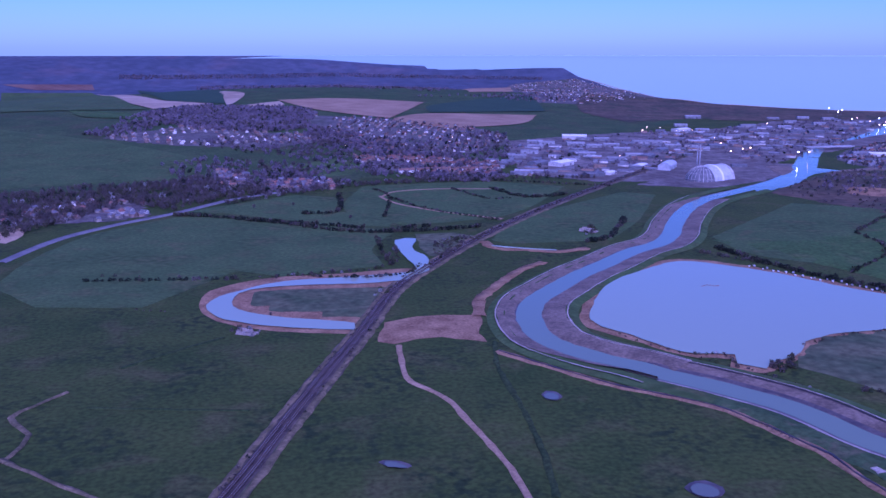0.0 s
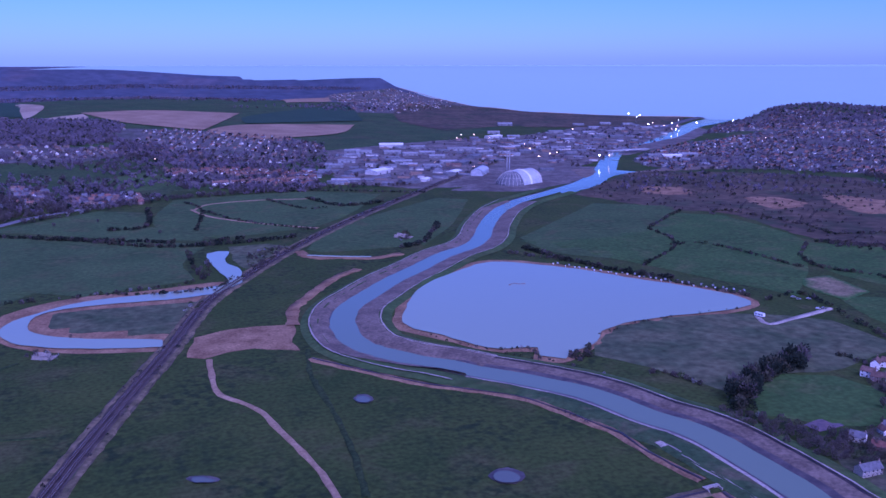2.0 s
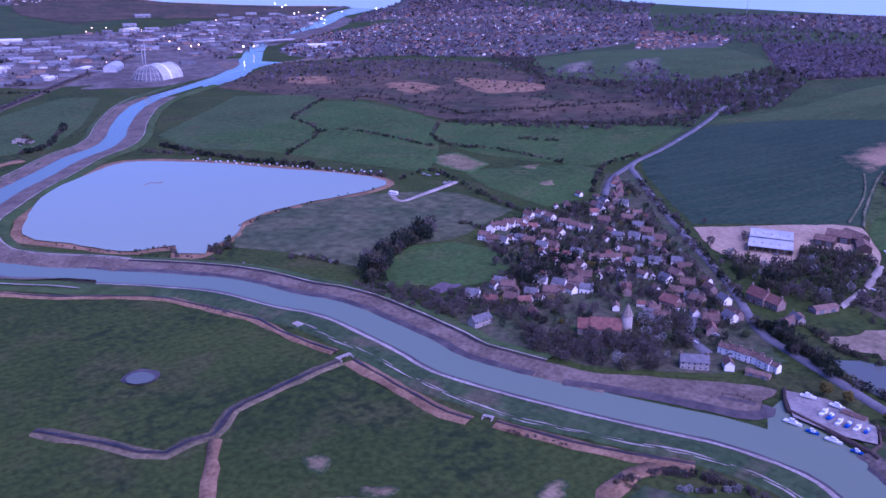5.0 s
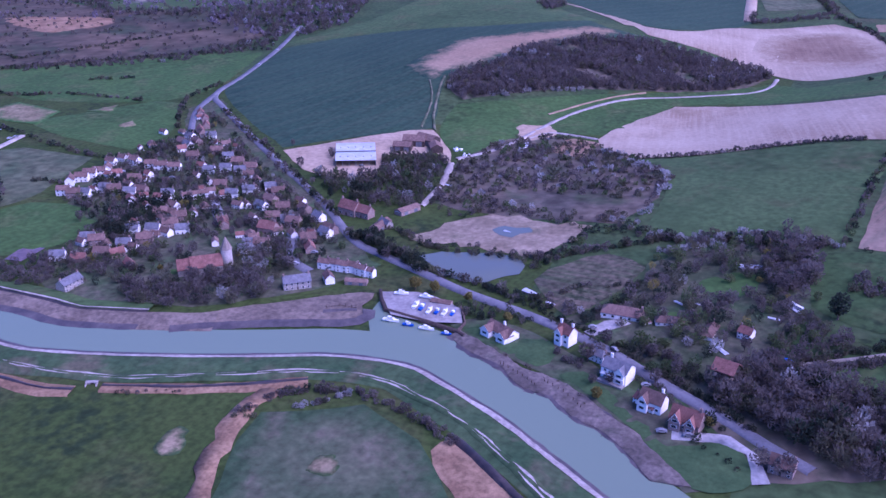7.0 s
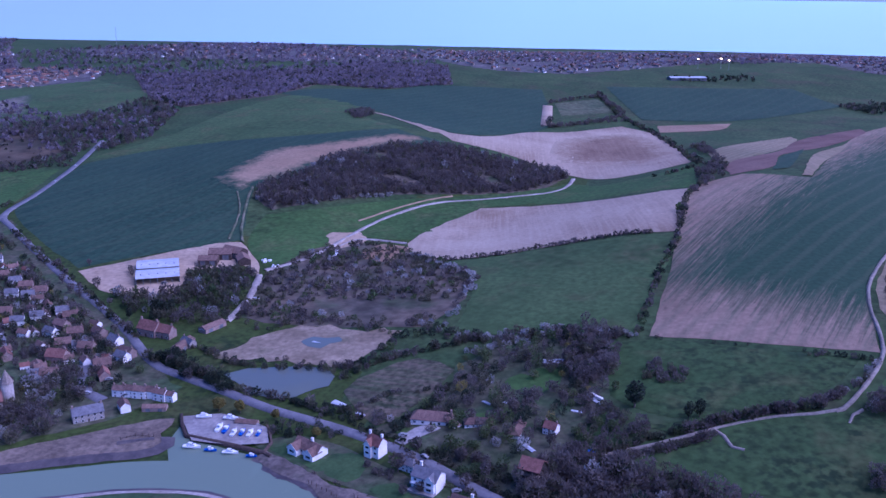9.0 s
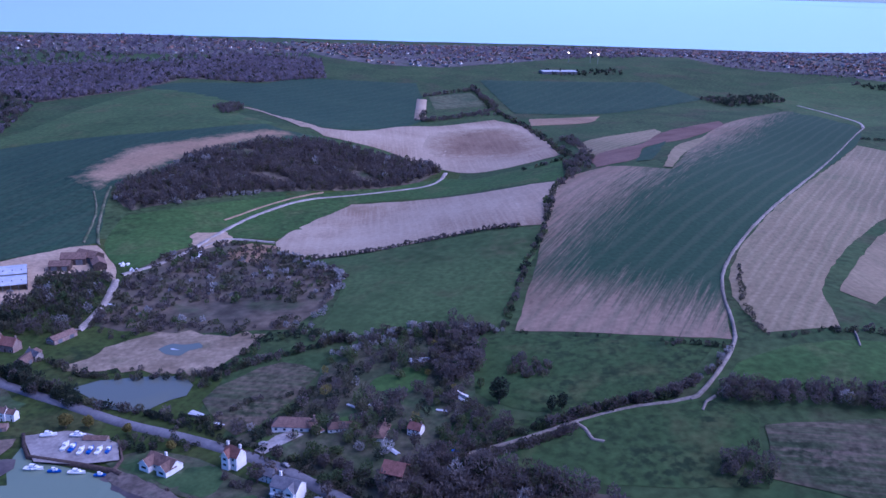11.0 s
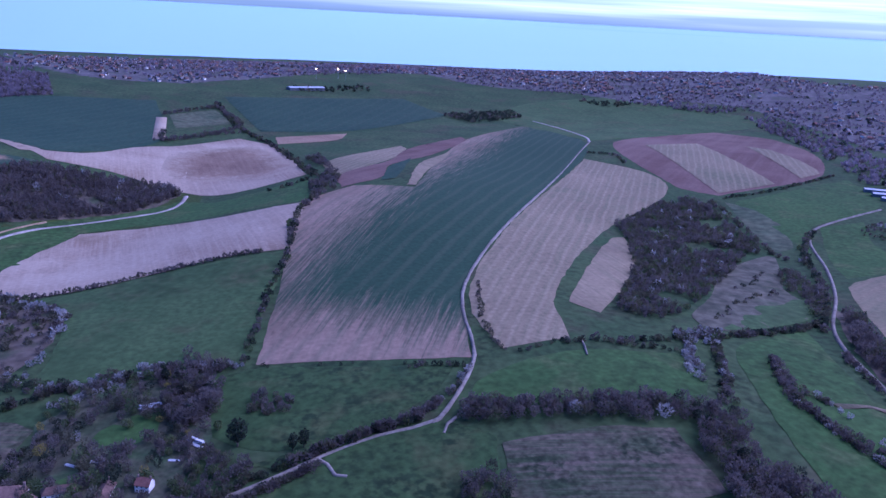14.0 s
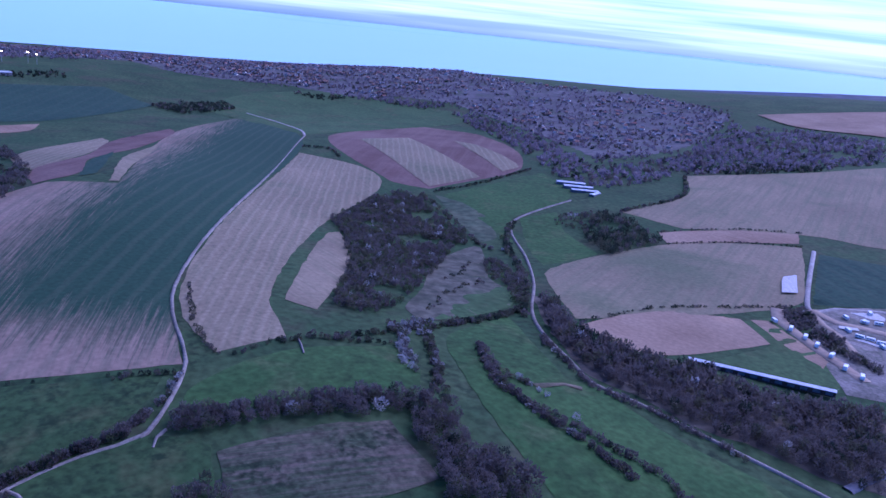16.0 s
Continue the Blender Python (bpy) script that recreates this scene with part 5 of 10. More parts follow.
sheet("village_ground", [(445, 431), (513, 460), (595, 460), (679, 518), (718, 512), (616, 398), (563, 331), (519, 275), (470, 223), (442, 190), (409, 201), (384, 223), (357, 254), (344, 293), (343, 335), (360, 360), (424, 379)], GARDENS, "gardens, lanes and yards of the village", "gardens", lift=0.484, ragged=2.0)
sheet("garden_ground", [(416, 76), (458, 48), (491, 49), (522, 26), (531, -22), (503, -36), (448, -31), (416, -18), (368, -13), (380, 12), (401, 42)], GARDENS, "shaded gardens behind the road", "gardens", lift=0.512, ragged=2.0)
sheet("wood_floor", [(395, 44), (384, 8), (402, -14), (397, -39), (390, -72), (379, -97), (356, -107), (327, -31), (370, 8)], SCRUB_FLOOR, "shaded ground under leafless trees", "woodland floor", lift=0.48, ragged=2.0)
sheet("wood_floor", [(614, -450), (586, -452), (539, -439), (498, -445), (474, -473), (431, -489), (402, -516), (385, -559), (319, -472), (333, -457), (369, -439), (403, -417), (437, -409), (461, -394), (522, -410)], SCRUB_FLOOR, "shaded ground under leafless trees", "woodland floor", lift=0.508, ragged=2.0)
sheet("wood_floor", [(811, 317), (848, 323), (881, 300), (946, 287), (1023, 240), (1077, 185), (1087, 118), (1087, 64), (1055, 41), (984, 76), (918, 161), (882, 205), (818, 263), (787, 290)], SCRUB_FLOOR, "shaded ground under leafless trees", "woodland floor", lift=0.656, ragged=2.0)
sheet("wood_floor", [(1741, 1017), (1826, 853), (1899, 675), (2084, 633), (2045, 418), (1776, 344), (1646, 444), (1662, 583), (1457, 585), (1306, 661), (1359, 750)], SCRUB_FLOOR, "shaded ground under leafless trees", "woodland floor", lift=0.684, ragged=2.0, cell=40.0)


# ---- things: helpers ----
def at(x, y, up=0.0):
    """A place on the land."""
    px, py, pz = drawn_in(np.array(float(x)), np.array(float(y)), land(np.array(float(x)), np.array(float(y))) + up)
    return float(px), float(py), float(pz)


def part(name, bm, mat, parent, label="", smooth=False):
    me = bpy.data.meshes.new(name)
    bm.normal_update()
    bm.to_mesh(me)
    bm.free()
    me.materials.append(mat)
    if smooth:
        me.polygons.foreach_set("use_smooth", [True] * len(me.polygons))
    ob = new(name, me)
    ob.parent = parent
    return tagged(ob, label) if label else ob


def box(bm, x0, x1, y0, y1, z0, z1):
    v = [bm.verts.new(q) for q in ((x0, y0, z0), (x1, y0, z0), (x1, y1, z0), (x0, y1, z0), (x0, y0, z1), (x1, y0, z1), (x1, y1, z1), (x0, y1, z1))]
    for f in ((3, 2, 1, 0), (4, 5, 6, 7), (0, 1, 5, 4), (1, 2, 6, 5), (2, 3, 7, 6), (3, 0, 4, 7)):
        bm.faces.new([v[i] for i in f])
    return v


def boxed(*sizes):
    bm = bmesh.new()
    for s in sizes:
        box(bm, *s)
    return bm


def rod(bm, p, q, r0, r1, sides=6):
    p, q = Vector(p), Vector(q)
    axis = (q - p).normalized()
    u = axis.orthogonal().normalized()
    w = axis.cross(u)
    ring = []
    for c, r in ((p, r0), (q, r1)):
        ring.append([bm.verts.new(c + (u * math.cos(k * math.tau / sides) + w * math.sin(k * math.tau / sides)) * r) for k in range(sides)])
    for k in range(sides):
        bm.faces.new((ring[0][k], ring[0][(k + 1) % sides], ring[1][(k + 1) % sides], ring[1][k]))
    bm.faces.new(ring[0][::-1])
    bm.faces.new(ring[1])


def prism(bm, outline, y0, y1):
    """An outline in x and z drawn out along y."""
    a0 = [bm.verts.new((x, y0, z)) for x, z in outline]
    b0 = [bm.verts.new((x, y1, z)) for x, z in outline]
    n = len(outline)
    bm.faces.new(a0)
    bm.faces.new(b0[::-1])
    for i in range(n):
        bm.faces.new((a0[i], b0[i], b0[(i + 1) % n], a0[(i + 1) % n]))
    bmesh.ops.recalc_face_normals(bm, faces=bm.faces)


WHITE_WALL = material("white_render_wall", (0.74, 0.72, 0.69), (0.84, 0.82, 0.79), 0.4, fine=0.08, fine_scale=2.0, rough=0.85)
BRICK_WALL = material("weathered_brick_wall", (0.22, 0.165, 0.14), (0.31, 0.24, 0.205), 0.6, fine=0.25, fine_scale=4.0, per_piece=0.2)
FLINT_WALL = material("flint_and_stone_wall", (0.26, 0.235, 0.21), (0.36, 0.33, 0.295), 0.8, fine=0.25, fine_scale=4.0)
TILE_ROOF = material("red_clay_tile_roof", (0.16, 0.084, 0.066), (0.235, 0.128, 0.10), 0.5, fine=0.25, fine_scale=3.0, per_piece=0.3)
BROWN_ROOF = material("brown_tile_roof", (0.125, 0.085, 0.070), (0.19, 0.13, 0.105), 0.5, fine=0.25, fine_scale=3.0, per_piece=0.35)
SLATE_ROOF = material("grey_slate_roof", (0.10, 0.10, 0.115), (0.16, 0.16, 0.175), 0.5, fine=0.2, fine_scale=3.0, per_piece=0.2, rough=0.7, gloss=0.3)
STEEL_SHEET = material("pale_steel_sheet", (0.36, 0.38, 0.41), (0.48, 0.50, 0.53), 0.2, fine=0.06, fine_scale=1.0, rough=0.45, gloss=0.5)
WEATHERED_SHEET = material("weathered_grey_sheet", (0.19, 0.195, 0.21), (0.30, 0.305, 0.32), 0.2, fine=0.1, fine_scale=1.0, per_piece=0.4, rough=0.6)
CREAM_SHEET = material("cream_sheet_cladding", (0.42, 0.41, 0.40), (0.56, 0.55, 0.53), 0.1, fine=0.08, fine_scale=1.0, per_piece=0.35, rough=0.6)
DARK_SHEET = material("dark_grey_sheet", (0.11, 0.115, 0.13), (0.17, 0.175, 0.19), 0.2, fine=0.1, fine_scale=1.0, per_piece=0.3, rough=0.6)
TIMBER = material("weathered_dark_timber", (0.055, 0.042, 0.036), (0.095, 0.072, 0.06), 0.8, fine=0.3, fine_scale=3.0)
PALE_TIMBER = material("grey_timber", (0.18, 0.15, 0.125), (0.26, 0.22, 0.185), 0.8, fine=0.3, fine_scale=3.0)
GLASS = material("window_glass", (0.02, 0.024, 0.03), (0.035, 0.04, 0.05), 1.0, rough=0.08, gloss=0.6)
WHITE_PAINT = material("white_gloss_paint", (0.70, 0.70, 0.70), (0.80, 0.80, 0.80), 1.0, rough=0.4, gloss=0.5, per_piece=0.1)
BLUE_PAINT = material("blue_tarpaulin", (0.02, 0.07, 0.32), (0.03, 0.10, 0.42), 1.0, rough=0.5, gloss=0.4)
CAR_PAINT = material("car_paint", (0.20, 0.205, 0.22), (0.32, 0.325, 0.34), 0.02, rough=0.3, gloss=0.6, per_piece=0.85)
RUBBER = material("tyre_rubber", (0.02, 0.02, 0.02), (0.03, 0.03, 0.03), 2.0, rough=0.9)
METAL = material("galvanised_steel", (0.30, 0.31, 0.32), (0.42, 0.43, 0.44), 2.0, rough=0.5, metal=0.6, gloss=0.5)
BARK = material("grey_brown_bark", (0.085, 0.07, 0.06), (0.14, 0.12, 0.10), 1.5, fine=0.3, fine_scale=4.0)
TWIGS = material("bare_twigs_and_buds", (0.108, 0.094, 0.084), (0.17, 0.148, 0.133), 0.05, per_piece=0.15)
# far twigs: the haze of distance is put into this paler, lilac colour
HAZED_TWIGS = material("hazed_bare_trees", (0.185, 0.158, 0.18), (0.265, 0.228, 0.258), 0.01, per_piece=0.12)
SCRUB = material("dull_olive_scrub", (0.08, 0.084, 0.056), (0.13, 0.125, 0.08), 0.04, per_piece=0.18)
GREEN_LEAF = material("fresh_spring_leaf", (0.075, 0.105, 0.045), (0.115, 0.145, 0.06), 0.05, per_piece=0.25)
EVERGREEN = material("dark_evergreen", (0.028, 0.04, 0.028), (0.048, 0.062, 0.042), 0.05, per_piece=0.25)
WILLOW = material("yellow_willow", (0.17, 0.15, 0.045), (0.25, 0.22, 0.07), 0.3, per_piece=0.3)
BLOSSOM = material("white_blackthorn_blossom", (0.25, 0.245, 0.235), (0.42, 0.41, 0.395), 0.1, per_piece=0.25)
STONE = material("pale_stone", (0.40, 0.385, 0.36), (0.55, 0.53, 0.50), 0.5, fine=0.2, fine_scale=2.0)
LAMP_WARM = lamp_material("warm_lamp", (1.0, 0.60, 0.25), 5.0)
LAMP_WHITE = lamp_material("white_lamp", (1.0, 0.90, 0.74), 14.0)


# ---- plants ----
def see_through(m, share):
    """Lets part of the light through, as thin leaves and twig sprays do."""
    n, l = m.node_tree.nodes, m.node_tree.links
    b, o = n["Principled BSDF"], n["Material Output"]
    t, x = n.new("ShaderNodeBsdfTranslucent"), n.new("ShaderNodeMixShader")
    l.new(b.inputs["Base Color"].links[0].from_socket, t.inputs["Color"])
    x.inputs["Fac"].default_value = share
    l.new(b.outputs["BSDF"], x.inputs[1])
    l.new(t.outputs["BSDF"], x.inputs[2])
    l.new(x.outputs["Shader"], o.inputs["Surface"])


for leaf in (TWIGS, HAZED_TWIGS, SCRUB, GREEN_LEAF, EVERGREEN, WILLOW, BLOSSOM):
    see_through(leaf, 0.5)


def tuft(seed, leaves, wide, low, spread=0.24, long=1.0):
    """Leaf or twig sprays of a crown one metre high as arrays of quads, ragged in outline, with gaps; long: sprays drawn out along the boughs."""
    r = np.random.default_rng(seed)
    v, f = [], []
    lobes = r.normal(size=(7, 3))
    lobes /= np.linalg.norm(lobes, axis=1)[:, None]
    reach = r.uniform(0.6, 1.1, 7)
    for _ in range(leaves):
        d = r.normal(size=3)
        d /= np.linalg.norm(d)
        k = np.max(reach * np.clip(lobes @ d, 0, 1) ** 2) * 0.45 + 0.62
        c = d * k * r.uniform(0.3, 1.0) ** 0.5
        c = np.array([c[0] * wide, c[1] * wide, low + (1.0 - low) * (0.5 + 0.5 * c[2])])
        u, w = r.normal(size=3), r.normal(size=3)
        if long > 1.0:
            u = 0.55 * u + d + np.array((0.0, 0.0, 0.7))
        u /= np.linalg.norm(u)
        w -= u * (w @ u)
        w /= np.linalg.norm(w)
        s = spread * r.uniform(0.5, 1.1) * wide / 0.45
        p, q = 0.5 * s * long, 0.5 * s / long ** 0.7
        n = len(v)
        for a1, b1 in ((-1, -0.8), (1, -0.35), (0.85, 0.4), (-0.8, 0.9)):
            v.append(c + u * a1 * p + w * b1 * q)
        f.append((n, n + 1, n + 2, n + 3))
    return np.array(v), np.array(f)


def limbs(seed, wide, low):
    """A tapered trunk with forking limbs, one metre high, as a bmesh."""
    r = rnd(seed)
    bm = bmesh.new()
    rod(bm, (0, 0, -0.02), (0.01, 0, low + 0.12), 0.032, 0.02)
    rod(bm, (0.01, 0, low + 0.12), (0.0, 0.02, 0.9), 0.02, 0.006)
    for k in range(6):
        a0 = k * math.tau / 6 + r.uniform(-0.4, 0.4)
        z0 = low + r.uniform(0.0, 0.25)
        e = Vector((math.cos(a0) * wide * 0.75, math.sin(a0) * wide * 0.75, min(0.92, z0 + r.uniform(0.2, 0.4))))
        rod(bm, (0, 0, z0), e, 0.014, 0.004, 4)
    return bm


def quads_object(name, vs, fs, mats, index=None):
    """One mesh out of arrays of quads."""
    v, f = np.concatenate(vs), np.concatenate(fs)
    me = bpy.data.meshes.new(name)
    me.vertices.add(len(v))
    me.vertices.foreach_set("co", v.astype(np.float32).ravel())
    me.loops.add(f.size)
    me.loops.foreach_set("vertex_index", f.astype(np.int32).ravel())
    me.polygons.add(len(f))
    me.polygons.foreach_set("loop_start", np.arange(0, f.size, 4, dtype=np.int32))
    for m in mats:
        me.materials.append(m)
    if index is not None:
        me.polygons.foreach_set("material_index", np.concatenate(index).astype(np.int32))
    me.update(calc_edges=True)
    return new(name, me)


TUFTS = {"tree": [tuft(k, 165, 0.42, 0.05, 0.118, 1.35) for k in range(6)], "bush": [tuft(20 + k, 88, 0.58, -0.15, 0.165, 1.15) for k in range(5)],
         "tree_off": [tuft(60 + k, 70, 0.44, 0.0, 0.19, 1.2) for k in range(5)], "bush_off": [tuft(80 + k, 34, 0.6, -0.15, 0.27, 1.1) for k in range(5)],
         "far": [tuft(40 + k, 16, 0.55, -0.1, 0.40, 1.1) for k in range(5)]}
OFF = 560.0


def planted(name, places, kind, mats, weights, label, category):
    """Many bushes or trees as one mass; places: (x, y, height)."""
    r = np.random.default_rng(len(places) + len(label))
    vs, fs, ix, n = [], [], [], 0
    xy = np.array([(p[0], p[1]) for p in places], dtype=float)
    zz = land(xy[:, 0], xy[:, 1])
    wx, wy, wz = drawn_in(xy[:, 0], xy[:, 1], zz)
    far = np.hypot(xy[:, 0] - HUB.x, xy[:, 1] - HUB.y)
    for i, p in enumerate(places):
        pick = TUFTS[kind + "_off" if kind != "far" and far[i] > OFF else kind]
        v, f = pick[r.integers(len(pick))]
        a0, h = r.uniform(0, math.tau), p[2] * (1.0 if far[i] < 3500 else 3500 / far[i])
        c, s = math.cos(a0) * h * r.uniform(0.85, 1.25), math.sin(a0) * h
        q = np.stack([v[:, 0] * c - v[:, 1] * s, v[:, 0] * s + v[:, 1] * c, v[:, 2] * h], 1) + (wx[i], wy[i], wz[i])
        vs.append(q)
        fs.append(f + n)
        ix.append(np.full(len(f), r.choice(len(mats), p=weights)))
        n += len(v)
    return tagged(quads_object(name, vs, fs, mats, ix), label, category, kind="stuff")


MIXES = {"thicket": ([SCRUB, TWIGS, GREEN_LEAF, BLOSSOM], [0.38, 0.53, 0.07, 0.02]), "hill": ([TWIGS, SCRUB, BLOSSOM], [0.86, 0.12, 0.02]), "far_hazed": ([HAZED_TWIGS, TWIGS, EVERGREEN], [0.66, 0.26, 0.08]), "bare": ([TWIGS, SCRUB, EVERGREEN, BLOSSOM], [0.74, 0.2, 0.05, 0.01]), "scrub": ([SCRUB, TWIGS, GREEN_LEAF, BLOSSOM], [0.46, 0.37, 0.1, 0.07]),
         "hedge": ([SCRUB, TWIGS, EVERGREEN, GREEN_LEAF], [0.40, 0.26, 0.26, 0.08]), "dark": ([EVERGREEN, SCRUB, TWIGS], [0.6, 0.25, 0.15]),
         "blossom": ([BLOSSOM, TWIGS, SCRUB], [0.6, 0.25, 0.15]), "village": ([TWIGS, SCRUB, EVERGREEN, GREEN_LEAF, WILLOW, BLOSSOM], [0.36, 0.24, 0.24, 0.12, 0.02, 0.02])}


CLEARED = np.array([q[:] for q in smoothed(VILLAGE_ROAD, 6.0) + smoothed(VALLEY_ROAD, 6.0)])


def on_road(x, y, clear=7.5):
    return float(np.min(np.hypot(CLEARED[:, 0] - x, CLEARED[:, 1] - y))) < clear


def wood(outline, spacing_all, low, high, mix="bare", kind="tree", label="leafless wood in early spring", name="wood", category="wood", seed=1, fill=1.0):
    r = rnd(seed)
    spacing = 0.82 * spacing_all
    xs, ys = [q[0] for q in outline], [q[1] for q in outline]
    places = []
    for i in range(int((max(xs) - min(xs)) / spacing) + 1):
        for j in range(int((max(ys) - min(ys)) / spacing) + 1):
            x, y = min(xs) + (i + r.random()) * spacing, min(ys) + (j + r.random()) * spacing
            if kind == "far":
                gap = 1.3 * noise.noise(Vector((x * 0.007, y * 0.007, seed))) + 0.5 * noise.noise(Vector((x * 0.021, y * 0.021, seed))) + 0.25
            else:
                gap = noise.noise(Vector((x * 0.02, y * 0.02, seed)))
            if inside(x, y, outline) and r.random() < fill and gap > (-0.3 * fill if kind == "far" and fill < 0.95 else -0.45 * fill) and not on_road(x, y):
                places.append((x, y, r.uniform(low, high) * (1.0 + 0.35 * noise.noise(Vector((x * 0.03, y * 0.03, 7.0))))))
    if not places:
        return None
    return planted(name, places, kind, *MIXES[mix], label, category)


def hedge(line, spacing, low, high, width=2.5, mix="hedge", label="overgrown field hedge", name="hedge", category="hedge", seed=1, fill=0.85, kind="bush"):
    r = rnd(seed + len(line))
    places = []
    for q in smoothed(line, spacing * (0.62 if spacing > 2.0 else 0.9)):
        gap = noise.noise(Vector((q.x * 0.05, q.y * 0.05, seed)))
        if r.random() < fill and gap > -0.75 * fill:
            tall = r.uniform(low, high) * (0.85 + 0.5 * max(0.0, noise.noise(Vector((q.x * 0.11, q.y * 0.11, seed + 9.0)))))
            places.append((q.x + r.uniform(-width, width) * 0.8, q.y + r.uniform(-width, width) * 0.8, tall))
    if not places:
        places = [(line[0][0], line[0][1], low)]
    return planted(name, places, kind, *MIXES[mix], label, category)


def make_tree(seed, mat, wide, low, label, leaves=190, bark=None):
    root = new("tree")
    part("trunk", limbs(seed, wide, low), bark or BARK, root)
    v, f = tuft(seed + 60, leaves, wide, low, 0.13)
    crown = quads_object("crown", [v], [f], [mat])
    crown.parent = root
    return tagged(root, label, "tree")


def tree_line(kind, spots, seed=3):
    """Single trees of one kind; spots: (x, y, height)."""
    r = rnd(seed)
    for x, y, h in spots:
        m = Matrix.LocRotScale(at(x, y), Euler((0, 0, r.uniform(0, 6.28))), None)
        t = copy_thing(kind, m)
        t.scale = (h * r.uniform(0.85, 1.2),) * 2 + (h,)


# ---- buildings ----
def make_house(name, w, d, eaves, ridge, wall_mat, roof_mat, label, category="house", chimneys=1, windows=3, storeys=2, hipped=0.0, group=""):
    """A house of w x d metres, ridge along x, with its own walls, roof slopes, chimneys, door and windows."""
    root = new(name)
    bm = bmesh.new()
    gable = [(d / 2, eaves), (-d / 2, eaves)] if hipped else [(d / 2, eaves), (0, ridge - 0.15), (-d / 2, eaves)]
    prism(bm, [(-d / 2, -1.5), (d / 2, -1.5)] + gable, -w / 2, w / 2)
    bmesh.ops.rotate(bm, verts=bm.verts, matrix=Matrix.Rotation(radians(90), 3, "Z"))
    part("wall", bm, wall_mat, root)
    o, t = 0.45, 0.28
    drop = o * (ridge - eaves) / (d / 2)
    for s in (-1, 1):
        bm = bmesh.new()
        e = w / 2 + 0.3
        k = hipped * d / 2
        low_z, y_low = eaves - drop, s * (d / 2 + o)
        lower = [bm.verts.new(q) for q in ((-e, y_low, low_z), (e, y_low, low_z), (e - k, 0, ridge), (-e + k, 0, ridge))]
        upper = [bm.verts.new(q.co + Vector((0, 0, t))) for q in lower]
        bm.faces.new(lower)
        bm.faces.new(upper[::-1])
        for i in range(4):
            bm.faces.new((lower[i], upper[i], upper[(i + 1) % 4], lower[(i + 1) % 4]))
        bmesh.ops.recalc_face_normals(bm, faces=bm.faces)
        part("roof_slope", bm, roof_mat, root)
        if hipped:
            bm = bmesh.new()
            lower = [bm.verts.new(q) for q in ((s * e, -d / 2 - o, low_z), (s * e, d / 2 + o, low_z), (s * (e - k), 0, ridge))]
            upper = [bm.verts.new(q.co + Vector((0, 0, t))) for q in lower]
            bm.faces.new(lower)
            bm.faces.new(upper[::-1])
            for i in range(3):
                bm.faces.new((lower[i], upper[i], upper[(i + 1) % 3], lower[(i + 1) % 3]))
            bmesh.ops.recalc_face_normals(bm, faces=bm.faces)
            part("hip_slope", bm, roof_mat, root)
    for c in range(chimneys):
        x = (w / 2 - 0.7) * (1 if c == 0 else -1)
        stack = part("chimney", boxed((x - 0.45, x + 0.45, -0.4, 0.4, ridge - 1.2, ridge + 1.3), (x - 0.52, x + 0.52, -0.47, 0.47, ridge + 1.3, ridge + 1.45)), BRICK_WALL, root)
        bm = bmesh.new()
        rod(bm, (x, 0, ridge + 1.4), (x, 0, ridge + 1.9), 0.14, 0.12)
        part("chimney_pot", bm, TILE_ROOF, stack)
    for s in (-1, 1):
        for lv in range(storeys):
            for i in range(windows):
                x = -w / 2 + (i + 0.5) * w / windows
                z = 0.9 + lv * 2.6
                if z + 1.2 > eaves + 0.1:
                    continue
                if lv == 0 and i == windows // 2 and s == -1:
                    part("door", boxed((x - 0.5, x + 0.5, s * d / 2 - 0.08, s * d / 2 + 0.08, 0.0, 2.05)), TIMBER, root)
                    continue
                win = part("window", boxed((x - 0.7, x + 0.7, s * d / 2 - 0.06, s * d / 2 + 0.06, z - 0.05, z + 1.25)), WHITE_PAINT, root)
                part("pane", boxed((x - 0.6, x + 0.6, s * d / 2 - 0.09, s * d / 2 + 0.09, z + 0.05, z + 1.15)), GLASS, win)
    return tagged(root, label, category, group)


def slab(bm, corners, thick):
    """A flat piece through its corners, thick metres deep."""
    low_ring = [bm.verts.new(q) for q in corners]
    top_ring = [bm.verts.new((q[0], q[1], q[2] + thick)) for q in corners]
    n = len(corners)
    bm.faces.new(low_ring)
    bm.faces.new(top_ring[::-1])
    for i in range(n):
        bm.faces.new((low_ring[i], top_ring[i], top_ring[(i + 1) % n], low_ring[(i + 1) % n]))
    bmesh.ops.recalc_face_normals(bm, faces=bm.faces)
    return bm


